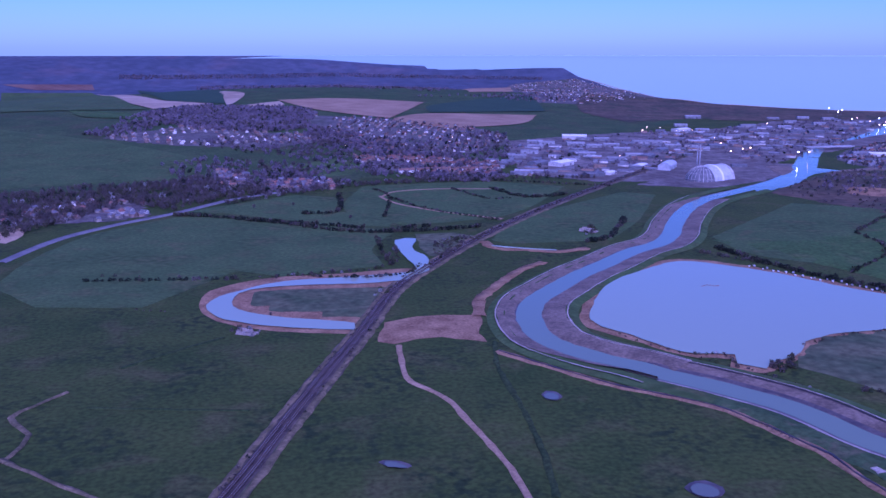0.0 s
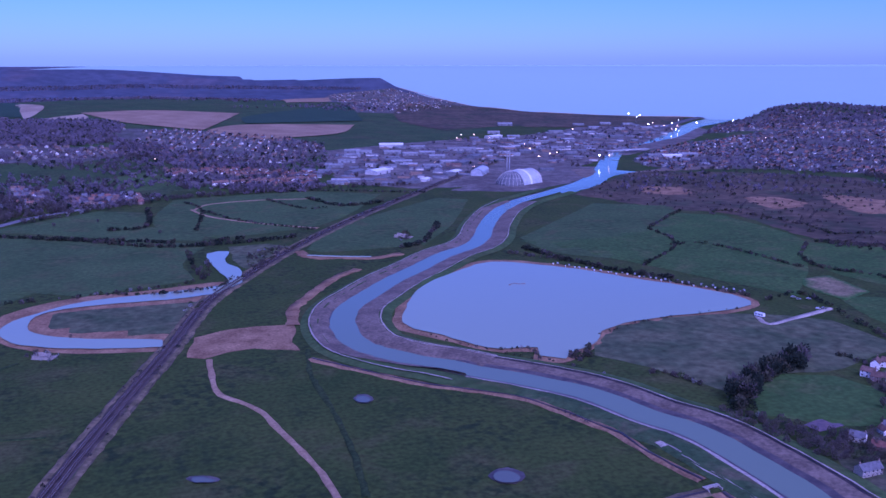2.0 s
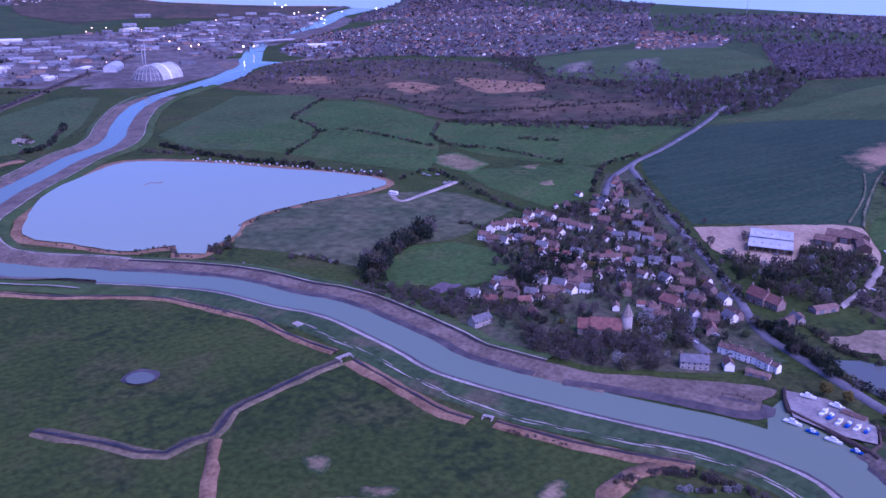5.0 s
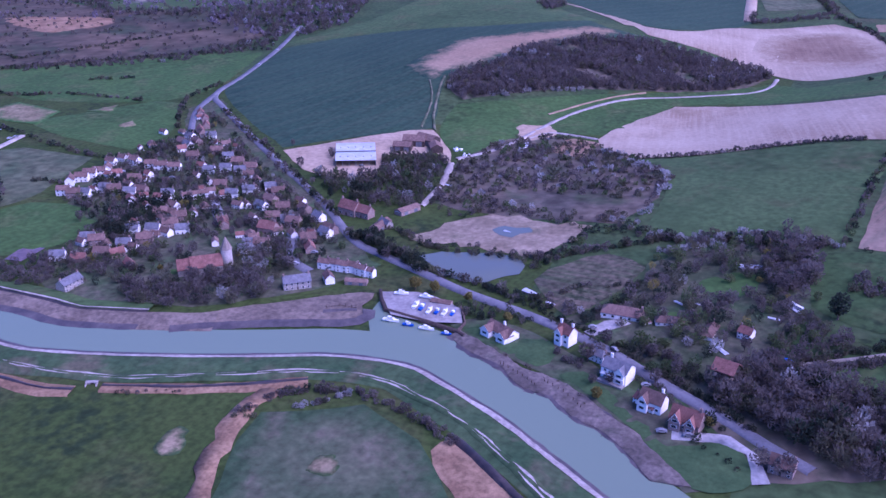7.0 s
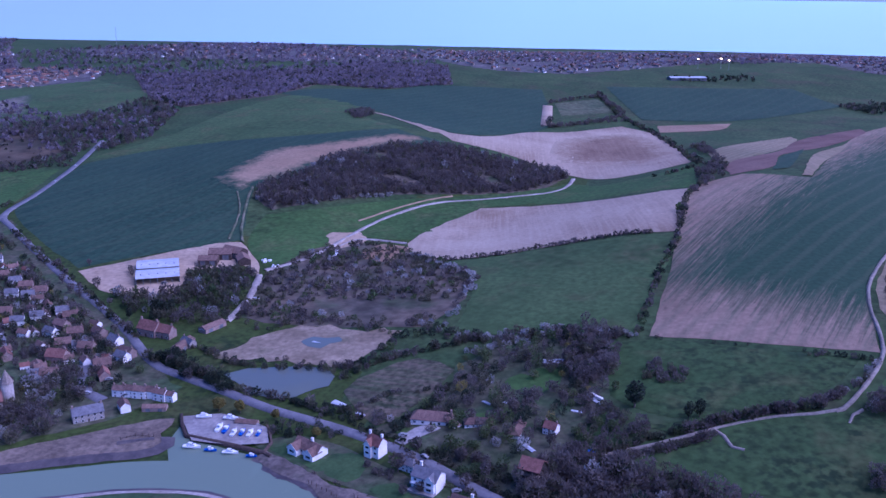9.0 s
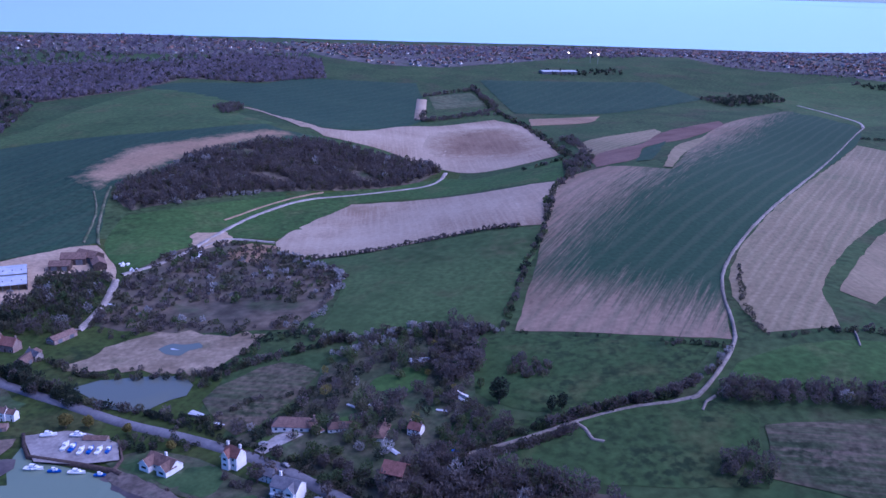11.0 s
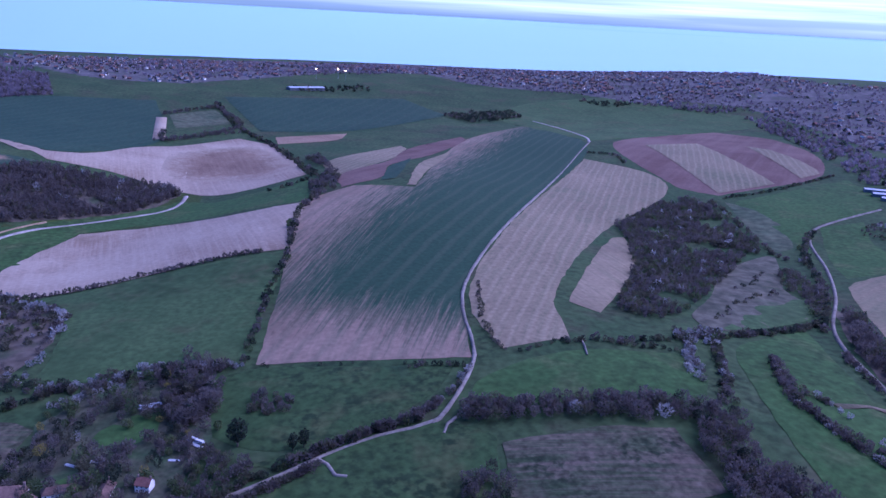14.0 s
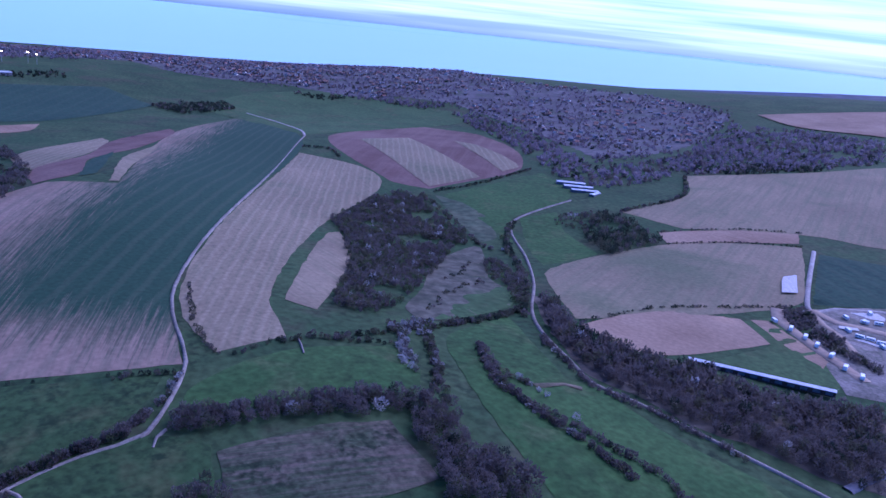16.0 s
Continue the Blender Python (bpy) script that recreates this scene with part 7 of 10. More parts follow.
hedge([(956, -523), (851, -507), (760, -489), (737, -505)], 5, 3, 6, 4, "scrub", "overgrown field hedge", name="hedge", category="hedge", seed=72, fill=0.85, kind="bush")
hedge([(827, -705), (846, -769), (881, -844), (979, -933)], 5, 3, 6, 2, "hedge", "overgrown field hedge", name="hedge", category="hedge", seed=73, fill=0.85, kind="bush")
hedge([(547, -445), (560, -521), (544, -592), (532, -641)], 5, 2, 4, 1.5, "hedge", "overgrown field hedge", name="hedge", category="hedge", seed=74, fill=0.85, kind="bush")
hedge([(741, -684), (730, -769), (703, -843)], 6, 2, 3.5, 1, "hedge", "overgrown field hedge", name="hedge", category="hedge", seed=75, fill=0.85, kind="bush")
hedge([(703, -662), (689, -728), (661, -799)], 6, 2, 3.5, 1, "hedge", "overgrown field hedge", name="hedge", category="hedge", seed=76, fill=0.85, kind="bush")
wood([(531, -631), (527, -645), (505, -637), (495, -624), (495, -605), (511, -611)], 5, 3.5, 6, "bare", "bush", "bushes between caravans", "scrub", "scrub", seed=334, fill=0.95)
wood([(490, -609), (491, -624), (477, -626), (455, -613), (429, -613), (421, -603), (446, -602), (461, -599)], 5, 3.5, 6, "bare", "bush", "bushes between caravans", "scrub", "scrub", seed=335, fill=0.95)
hedge([(1615, 132), (1722, 56), (1661, 36), (1522, 4), (1345, 90), (1427, 108)], 6, 6, 9, 5, "bare", "trees round a fallow square", name="hedge", category="hedge", seed=78, fill=1.0, kind="tree")
hedge([(1336, 105), (1412, 54), (1461, -4)], 6, 5, 8, 6, "bare", "small copse on the down", name="hedge", category="hedge", seed=79, fill=1.0, kind="tree")
wood([(1288, 395), (1359, 383), (1276, 343), (1215, 352)], 8, 5, 8, "bare", "tree", "small copse on the down", "copse", "copse", seed=80, fill=1.0)
wood([(1783, -368), (1867, -528), (1791, -536), (1670, -409)], 9, 6, 9, "dark", "tree", "trees sheltering a hill farm", "copse", "copse", seed=81, fill=1.0)
wood([(934, -89), (1007, -106), (1099, -119), (1194, -95), (1218, -111), (1037, -126), (927, -117), (875, -96)], 7, 5, 8, "bare", "tree", "trees at the head of the valley", "copse", "copse", seed=82, fill=1.0)
hedge([(999, -50), (1002, -64), (1032, -94)], 6, 4, 6, 3, "dark", "dark bushes at the field end", name="hedge", category="hedge", seed=83, fill=0.8, kind="bush")

# hedges of the marsh and the brooks
hedge([(367, 877), (417, 811), (475, 698), (506, 642)], 5, 3, 5.5, 2, "hedge", "overgrown field hedge", name="hedge", category="hedge", seed=84, fill=0.85, kind="bush")
hedge([(588, 957), (570, 864), (479, 778)], 5, 3, 5.5, 2, "hedge", "overgrown field hedge", name="hedge", category="hedge", seed=85, fill=0.85, kind="bush")
hedge([(597, 966), (702, 1065)], 5, 3, 5.5, 2, "hedge", "overgrown field hedge", name="hedge", category="hedge", seed=86, fill=0.85, kind="bush")
hedge([(560, 859), (605, 848), (628, 721)], 5, 3, 5.5, 2, "hedge", "overgrown field hedge", name="hedge", category="hedge", seed=87, fill=0.85, kind="bush")
hedge([(714, 818), (662, 763), (650, 709), (676, 664), (685, 581)], 5, 3, 5.5, 2, "hedge", "overgrown field hedge", name="hedge", category="hedge", seed=88, fill=0.85, kind="bush")
hedge([(731, 828), (803, 761), (898, 659), (926, 602)], 5, 3, 5.5, 2, "hedge", "overgrown field hedge", name="hedge", category="hedge", seed=89, fill=0.85, kind="bush")
hedge([(515, 628), (558, 632), (541, 547), (532, 486), (547, 462), (581, 449)], 5, 3, 5.5, 3, "hedge", "overgrown field hedge", name="hedge", category="hedge", seed=90, fill=0.85, kind="bush")
hedge([(731, 696), (756, 657)], 5, 3, 5.5, 2, "hedge", "overgrown field hedge", name="hedge", category="hedge", seed=91, fill=0.85, kind="bush")
hedge([(780, 853), (894, 812), (1014, 754)], 5, 3, 5.5, 3, "hedge", "overgrown field hedge", name="hedge", category="hedge", seed=92, fill=0.85, kind="bush")
hedge([(725, 1022), (760, 1039), (788, 922), (780, 853)], 5, 3, 5.5, 3, "hedge", "overgrown field hedge", name="hedge", category="hedge", seed=93, fill=0.85, kind="bush")
hedge([(767, 551), (703, 543), (622, 485)], 5, 3, 5.5, 3, "hedge", "overgrown field hedge", name="hedge", category="hedge", seed=94, fill=0.85, kind="bush")
hedge([(616, 398), (684, 483)], 5, 3, 5.5, 3, "hedge", "overgrown field hedge", name="hedge", category="hedge", seed=95, fill=0.85, kind="bush")
hedge([(467, 485), (473, 462)], 5, 3, 5.5, 3, "hedge", "overgrown field hedge", name="hedge", category="hedge", seed=96, fill=0.85, kind="bush")
hedge([(-220, 1145), (-154, 1121), (-80, 1078), (-12, 1026), (47, 1013), (115, 1023), (157, 1036)], 4, 4, 7, 3, "dark", "thick dark hedge across the marsh", name="hedge", category="hedge", seed=97, fill=0.95, kind="bush")
hedge([(-13, 1284), (-14, 1154), (-56, 1138)], 4, 4, 7, 3, "dark", "thick dark hedge across the marsh", name="hedge", category="hedge", seed=98, fill=0.95, kind="bush")
hedge([(217, 1320), (254, 1242), (317, 1261)], 4, 4, 7, 3, "dark", "thick dark hedge across the marsh", name="hedge", category="hedge", seed=99, fill=0.95, kind="bush")
hedge([(48, 1020), (69, 1034), (96, 1042)], 4, 4, 7, 3, "dark", "thick dark hedge across the marsh", name="hedge", category="hedge", seed=100, fill=0.95, kind="bush")
hedge([(343, 1060), (296, 962), (262, 936)], 4, 4, 7, 3, "dark", "thick dark hedge across the marsh", name="hedge", category="hedge", seed=101, fill=0.95, kind="bush")
hedge([(-123, 1100), (-53, 1071), (15, 1040)], 4, 4, 7, 3, "dark", "thick dark hedge across the marsh", name="hedge", category="hedge", seed=102, fill=0.95, kind="bush")
hedge([(393, 894), (407, 840), (440, 767), (477, 719)], 4, 4, 7, 3, "dark", "thick dark hedge across the marsh", name="hedge", category="hedge", seed=103, fill=0.95, kind="bush")
hedge([(-166, 1220), (-79, 1293), (21, 1357), (129, 1395), (233, 1415), (403, 1419)], 8, 6, 10, 8, "bare", "tree belt at the edge of the town", name="tree_belt", category="trees", seed=104, fill=1.0, kind="tree")
hedge([(-96, 1313), (21, 1367), (225, 1427)], 8, 6, 10, 8, "bare", "tree belt at the edge of the town", name="tree_belt", category="trees", seed=105, fill=1.0, kind="tree")
hedge([(-67, 396), (-46, 473), (-22, 560), (3, 645), (35, 765), (73, 845), (145, 978), (255, 1150)], 9, 1.5, 3.5, 2, "bare", "scrub along the railway", name="hedge", category="hedge", seed=106, fill=0.55, kind="bush")
hedge([(-56, 395), (-34, 472), (-10, 559), (13, 644), (45, 764), (83, 844), (152, 977), (262, 1149)], 9, 1.5, 3.5, 2, "bare", "scrub along the railway", name="hedge", category="hedge", seed=107, fill=0.55, kind="bush")
hedge([(78, 845), (149, 977), (258, 1149), (434, 1392)], 7, 2.5, 5, 4, "bare", "scrub along the railway", name="hedge", category="hedge", seed=108, fill=0.7, kind="bush")
hedge([(-232, 837), (-152, 822), (-94, 818), (-68, 816)], 12, 2, 4, 3, "scrub", "scattered bushes by the old river loop", name="hedge", category="hedge", seed=109, fill=0.5, kind="bush")
hedge([(-175, 720), (-151, 713)], 6, 1.5, 2.5, 1, "scrub", "overgrown field hedge", name="hedge", category="hedge", seed=110, fill=0.85, kind="bush")
hedge([(-68, 820), (-10, 827), (40, 853), (49, 929)], 7, 2.5, 5, 4, "scrub", "bushes round the old river loop", name="hedge", category="hedge", seed=111, fill=0.8, kind="bush")
for line in hedge_lines:
    hedge(line, 4, 2.5, 5, 3, "hedge", "bushes along the north bank of the old river loop", name="hedge", category="hedge", seed=211, fill=0.85, kind="bush")
wood([(15, 752), (47, 797), (39, 749), (18, 684)], 7, 2, 4, "scrub", "bush", "bushes inside the old river loop", "scrub", "scrub", seed=112, fill=0.6)
wood([(94, 953), (138, 994), (143, 963), (99, 884), (85, 885)], 6, 2, 4, "scrub", "bush", "scrub beside the railway", "scrub", "scrub", seed=113, fill=0.7)
wood([(277, 1013), (293, 1022), (290, 988), (269, 971)], 6, 3, 5, "scrub", "bush", "bushes round a ruined shed", "scrub", "scrub", seed=114, fill=1.0)
wood([(-93, 659), (-83, 668), (-64, 649), (-76, 637)], 5, 1.5, 3, "blossom", "bush", "pale bushes beside a hollow", "scrub", "scrub", seed=115, fill=0.8)
wood([(281, 540), (305, 556), (296, 534), (281, 527)], 5, 3, 5, "scrub", "bush", "lakeside bushes", "scrub", "scrub", seed=116, fill=1.0)
hedge([(239, 568), (259, 567), (261, 549)], 4, 2, 3.5, 1.5, "scrub", "lakeside bushes", name="hedge", category="hedge", seed=117, fill=0.85, kind="bush")
hedge([(326, 578), (362, 596), (411, 606), (472, 610)], 8, 1.5, 3, 1.5, "scrub", "lakeside bushes", name="hedge", category="hedge", seed=118, fill=0.7, kind="bush")
hedge([(-242, 817), (-150, 814), (-104, 813)], 5, 3, 5, 2.5, "dark", "dark hedge between pastures", name="hedge", category="hedge", seed=119, fill=0.85, kind="bush")
hedge([(59, 1256), (107, 1156), (185, 1076)], 5, 3, 5, 2.5, "dark", "dark hedge between pastures", name="hedge", category="hedge", seed=120, fill=0.85, kind="bush")
hedge([(37, 1330), (59, 1256), (45, 1110)], 5, 3, 5, 2.5, "dark", "dark hedge between pastures", name="hedge", category="hedge", seed=121, fill=0.85, kind="bush")
hedge([(157, 1324), (196, 1237), (228, 1235)], 5, 3, 5, 2.5, "dark", "dark hedge between pastures", name="hedge", category="hedge", seed=122, fill=0.85, kind="bush")
hedge([(231, 1403), (325, 1369), (407, 1334)], 5, 3, 5, 2.5, "dark", "dark hedge between pastures", name="hedge", category="hedge", seed=123, fill=0.85, kind="bush")
hedge([(200, 617), (223, 580), (255, 546), (272, 525), (293, 489), (309, 441)], 8, 1.5, 3, 2, "scrub", "bushes on the floodbank", name="hedge", category="hedge", seed=124, fill=0.6, kind="bush")
hedge([(319, 494), (331, 485), (338, 463)], 4, 3, 4.5, 2, "scrub", "low bushes beside the floodbank", name="hedge", category="hedge", seed=125, fill=0.85, kind="bush")
wood([(853, 1477), (1056, 1396), (1186, 1252), (1086, 1003), (1121, 842), (1003, 650), (873, 692), (750, 828), (749, 1023), (694, 1081), (626, 1248)], 16, 2, 5, "bare", "bush", "scattered scrub of the brooks", "scrub", "scrub", seed=126, fill=0.5)
wood([(750, 828), (873, 692), (1003, 650), (948, 602), (843, 666), (727, 801)], 9, 3, 6, "bare", "bush", "scrub at the edge of the brooks", "scrub", "scrub", seed=127, fill=0.9)
wood([(1220, 1289), (1274, 1219), (1086, 1003), (1121, 842), (1203, 775), (1397, 774), (1231, 635), (1053, 580), (982, 617), (1082, 810), (1043, 960)], 10, 5, 9, "bare", "tree", "leafless trees at the foot of the down", "trees", "trees", seed=128, fill=0.8)
hedge([(278, 227), (284, 216), (290, 203)], 5, 1.5, 2.6, 1.5, "bare", "low bushes along the drain", name="hedge", category="hedge", seed=129, fill=0.9, kind="bush")
hedge([(289, 170), (299, 168), (306, 166), (314, 157), (319, 145), (321, 130), (317, 109), (310, 92), (306, 83)], 1.3, 2.2, 4.2, 3, "bare", "bushes along the drain", name="hedge", category="hedge", seed=130, fill=0.95, kind="bush")
hedge([(284, 170), (289, 170), (288, 165)], 3, 1.8, 3, 2, "scrub", "bushes along the drain", name="hedge", category="hedge", seed=131, fill=0.85, kind="bush")
hedge([(302, 152), (307, 147), (314, 142), (320, 138)], 1.3, 2.2, 3.6, 1.6, "blossom", "white blackthorn blossom along the drain", name="hedge", category="hedge", seed=132, fill=0.95, kind="bush")
hedge([(374, 89), (366, 70), (361, 58), (351, 43)], 4, 1.2, 2.4, 2, "scrub", "weedy bushes above the mud bank", name="hedge", category="hedge", seed=133, fill=0.6, kind="bush")
hedge([(384, 68), (382, 60), (379, 54)], 3, 3, 5, 2.5, "bare", "garden bushes", name="hedge", category="hedge", seed=134, fill=0.95, kind="bush")
hedge([(406, 123), (405, 113), (407, 106)], 3, 3, 5, 2.5, "dark", "garden bushes by the quay", name="hedge", category="hedge", seed=135, fill=0.95, kind="bush")
hedge([(332, 31), (320, 17), (310, 7)], 5, 1, 2, 1.5, "scrub", "weedy bushes above the mud bank", name="hedge", category="hedge", seed=136, fill=0.5, kind="bush")
hedge([(349, -6), (343, -1), (330, -19)], 4, 2, 3.5, 2, "dark", "garden bushes", name="hedge", category="hedge", seed=137, fill=0.7, kind="bush")
hedge([(230, 455), (236, 439), (239, 428)], 4, 1.5, 2.6, 1.5, "bare", "low bushes along the drain", name="hedge", category="hedge", seed=138, fill=0.8, kind="bush")
hedge([(394, 56), (384, 41), (374, 24), (362, 5), (352, -11)], 4, 2, 4, 2.5, "hedge", "roadside hedge and bushes", name="hedge", category="hedge", seed=139, fill=0.8, kind="bush")

hedge([(438, 125), (426, 96), (414, 70), (406, 48)], 2.6, 2, 3.6, 1.6, "dark", "dark clipped roadside hedge", name="hedge", category="hedge", seed=301, fill=0.97, kind="bush")
hedge([(402, 43), (386, 21), (371, -1), (356, -22)], 2.6, 2.5, 4.5, 2.2, "dark", "dark overgrown roadside hedge", name="hedge", category="hedge", seed=302, fill=0.97, kind="bush")
hedge([(412, 127), (414, 109), (407, 89)], 3, 3, 5.5, 3, "dark", "dark garden trees by the boatyard", name="hedge", category="hedge", seed=303, fill=0.95, kind="tree")
hedge([(473, 226), (468, 203), (452, 180), (444, 165)], 3, 6, 9, 4, "dark", "dark evergreens at the bend of the road", name="trees", category="trees", seed=304, fill=0.95, kind="tree")
hedge([(499, 217), (483, 187), (477, 162), (480, 118), (491, 105)], 3, 2.5, 5, 4, "hedge", "tangled bushes round the pond", name="hedge", category="hedge", seed=305, fill=0.9, kind="bush")
wood([(472, -23), (440, -42), (441, -60), (430, -52), (416, -38), (402, -30), (404, -22), (429, -22)], 5.5, 4, 8, "bare", "tree", "leafless trees crowding over the lane", "trees", "trees", seed=306, fill=0.95)
hedge([(402, -34), (413, -56), (428, -80)], 2.6, 4, 6, 2, "bare", "tall leafless hedge beside the lane", name="hedge", category="hedge", seed=307, fill=0.97, kind="bush")
hedge([(437, -78), (449, -102), (457, -124), (471, -143)], 2.4, 4, 6.5, 2.2, "bare", "tall leafless hedge beside the lane", name="hedge", category="hedge", seed=308, fill=0.97, kind="bush")
wood([(503, -8), (539, -14), (520, -28), (496, -38), (473, -29), (478, -14)], 5.5, 8, 12, "bare", "tree", "tall leafless trees beside the paddock", "trees", "trees", seed=309, fill=0.95)
hedge([(552, -303), (528, -300), (509, -294), (492, -290)], 2.4, 3, 5.5, 3.5, "blossom", "white blackthorn blossom across the valley", name="hedge", category="hedge", seed=310, fill=0.9, kind="bush")
hedge([(557, -332), (528, -318), (509, -311), (480, -300), (449, -287)], 2.6, 3, 5, 3.5, "scrub", "scrubby hedge along the valley stream", name="hedge", category="hedge", seed=311, fill=0.85, kind="bush")
hedge([(506, -341), (474, -332), (452, -329), (420, -331), (392, -339), (361, -344)], 2.2, 3.5, 5.5, 3, "bare", "leafless hedge winding along the stream", name="hedge", category="hedge", seed=312, fill=0.97, kind="bush")
hedge([(500, -338), (470, -330), (448, -327), (424, -329)], 5, 2.5, 4, 2, "blossom", "blossom in the winding stream hedge", name="hedge", category="hedge", seed=313, fill=0.7, kind="bush")
hedge([(532, -261), (538, -293), (548, -335), (558, -373), (578, -417)], 3, 3, 5, 4, "hedge", "thick hedge at the foot of the scrub", name="hedge", category="hedge", seed=314, fill=0.9, kind="bush")
sheet("bare_patch", [(679, -400), (714, -463), (633, -421), (594, -366)], TUSSOCK, "open brown slope in the scrub", "rough grass", lift=0.62, curved=True, ragged=2.0)

hedge([(423, 66), (440, 58), (468, 48), (484, 38)], 2.6, 2, 3.5, 1.2, "dark", "dark hedge between paddock and bungalow", name="hedge", category="hedge", seed=320, fill=0.97, kind="bush")
hedge([(468, 109), (490, 97), (506, 78), (520, 58), (531, 42)], 2.6, 3, 5.5, 3, "hedge", "thick bushes above the paddock", name="hedge", category="hedge", seed=321, fill=0.95, kind="bush")
hedge([(531, 42), (540, 20), (544, -3)], 3, 3, 5, 3, "blossom", "blackthorn blossom along the field foot", name="hedge", category="hedge", seed=322, fill=0.8, kind="bush")
hedge([(508, 48), (520, 30), (524, 14)], 3, 3, 5, 3, "blossom", "blackthorn blossom above the gardens", name="hedge", category="hedge", seed=323, fill=0.8, kind="bush")
wood([(870, 300), (950, 273), (945, 247), (895, 207), (850, 232), (811, 263)], 7.5, 4, 6.5, "blossom", "bush", "blackthorn blossom scattered along the wood edge", "scrub", "scrub", seed=324, fill=0.6)

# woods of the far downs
wood([(1741, 1017), (1826, 853), (1899, 675), (2084, 633), (2045, 418), (1776, 344), (1646, 444), (1662, 583), (1457, 585), (1306, 661), (1359, 750)], 10, 6, 10, "far_hazed", "far", "dark leafless wood on the far slope", "wood", "wood", seed=140, fill=1.0)
wood([(-525, 2311), (-440, 2543), (-148, 2573), (-81, 2469), (-89, 2087), (-200, 1971), (-359, 2059)], 12, 8, 12, "far_hazed", "far", "dark leafless wood above the town", "wood", "wood", seed=141, fill=1.0)
wood([(-490, 1299), (-441, 1339), (-329, 1377), (-235, 1420), (-117, 1363), (-111, 1291), (-216, 1203), (-225, 1168), (-296, 1231), (-351, 1093), (-388, 1017)], 11, 7, 11, "bare", "tree", "leafless trees along the main road", "wood", "wood", seed=142, fill=1.0)
wood([(308, 2235), (379, 2067), (308, 1675), (241, 1528), (161, 1527), (92, 1697)], 20, 6, 10, "far_hazed", "far", "trees among the town houses", "trees", "trees", seed=143, fill=0.6)
wood([(-92, 2010), (96, 1775), (231, 1671), (88, 1625), (-61, 1792)], 16, 7, 11, "far_hazed", "far", "trees among the town houses", "trees", "trees", seed=144, fill=0.7)
wood([(5, 1525), (88, 1625), (273, 1598), (264, 1432), (41, 1454)], 16, 6, 9, "far_hazed", "far", "trees among the town houses", "trees", "trees", seed=145, fill=0.5)
wood([(-562, 1950), (-485, 2188), (-410, 2133), (-458, 1899)], 14, 6, 9, "far_hazed", "far", "scrubby trees on the down", "trees", "trees", seed=146, fill=0.8)
wood([(-367, 1681), (-280, 1646), (-134, 1583), (24, 1525), (-50, 1439), (-192, 1296), (-244, 1370)], 16, 6, 10, "far_hazed", "far", "trees below the open down", "trees", "trees", seed=147, fill=0.7)
wood([(1884, 2420), (2014, 2186), (2124, 1944), (2259, 1724), (1933, 1464), (1948, 1775), (1723, 1973), (1637, 2147)], 20, 6, 9, "far_hazed", "far", "dark wooded headland behind the town", "wood", "wood", seed=148, fill=1.0)
wood([(1030, 1728), (1580, 2044), (2096, 1594), (1735, 1307), (1272, 1246), (1107, 1412), (960, 1472)], 16, 5, 8, "far_hazed", "far", "trees among the town houses", "trees", "trees", seed=149, fill=0.5)
wood([(812, 1433), (987, 1433), (1127, 1350), (1152, 1123), (1264, 936), (1126, 827), (996, 986), (929, 1176), (726, 1200), (714, 1273)], 16, 3, 7, "far_hazed", "far", "thorn scrub on the brooks", "scrub", "scrub", seed=150, fill=0.55)
wood([(2104, 1637), (2350, 1463), (2814, 1146), (2465, 629), (2068, 423), (2084, 633), (1899, 675), (1768, 1034), (1716, 1328)], 22, 6, 9, "far_hazed", "far", "trees among hilltop houses", "trees", "trees", seed=151, fill=0.85)
wood([(1356, 1038), (1194, 791), (1273, 738), (1306, 661), (1094, 593), (966, 607), (991, 663), (1007, 756)], 13, 4, 8, "far_hazed", "far", "scrubby trees below the down", "trees", "trees", seed=152, fill=0.7)
wood([(2448, 512), (2905, 62), (3264, -657), (3176, -755), (2590, -623), (2289, -96), (2099, 155), (2191, 396)], 18, 6, 9, "far_hazed", "far", "trees among hilltop houses", "trees", "trees", seed=153, fill=0.6)
wood([(2027, -778), (1847, -1035), (1525, -1014), (1055, -846), (1127, -1054), (1462, -1505), (1178, -1607), (997, -1370), (966, -1169), (987, -960), (937, -758), (1032, -755), (1464, -915), (1750, -985)], 14, 6, 9, "far_hazed", "far", "leafless trees among suburban gardens", "trees", "trees", seed=154, fill=0.8)
wood([(3248, -297), (3266, -689), (3337, -1336), (2153, -1367), (1875, -1621), (1591, -1631), (1462, -1505), (1152, -1076), (1096, -877), (1541, -1024), (1847, -1035), (2048, -786), (2281, -499)], 15, 4, 7, "far_hazed", "far", "trees among suburban houses", "trees", "trees", seed=155, fill=0.6)
wood([(1019, -973), (1032, -1078), (990, -1209), (955, -1179), (970, -1016)], 14, 5, 9, "dark", "far", "dark belt of trees", "trees", "trees", seed=156, fill=1.0)
wood([(2026, -711), (1985, -781), (1944, -835), (1918, -758)], 16, 6, 9, "dark", "far", "dark belt of trees at the town edge", "trees", "trees", seed=157, fill=1.0)
wood([(2057, -76), (2149, -246), (2088, -266), (2005, -112)], 18, 6, 9, "dark", "far", "dark belt of trees", "trees", "trees", seed=158, fill=1.0)
wood([(-1360, 5575), (-126, 6632), (1357, 6234), (1282, 5887), (-117, 6127), (-1248, 5107)], 26, 6, 10, "far_hazed", "far", "thin belt of trees on the far downs", "trees", "trees", seed=159, fill=0.8)
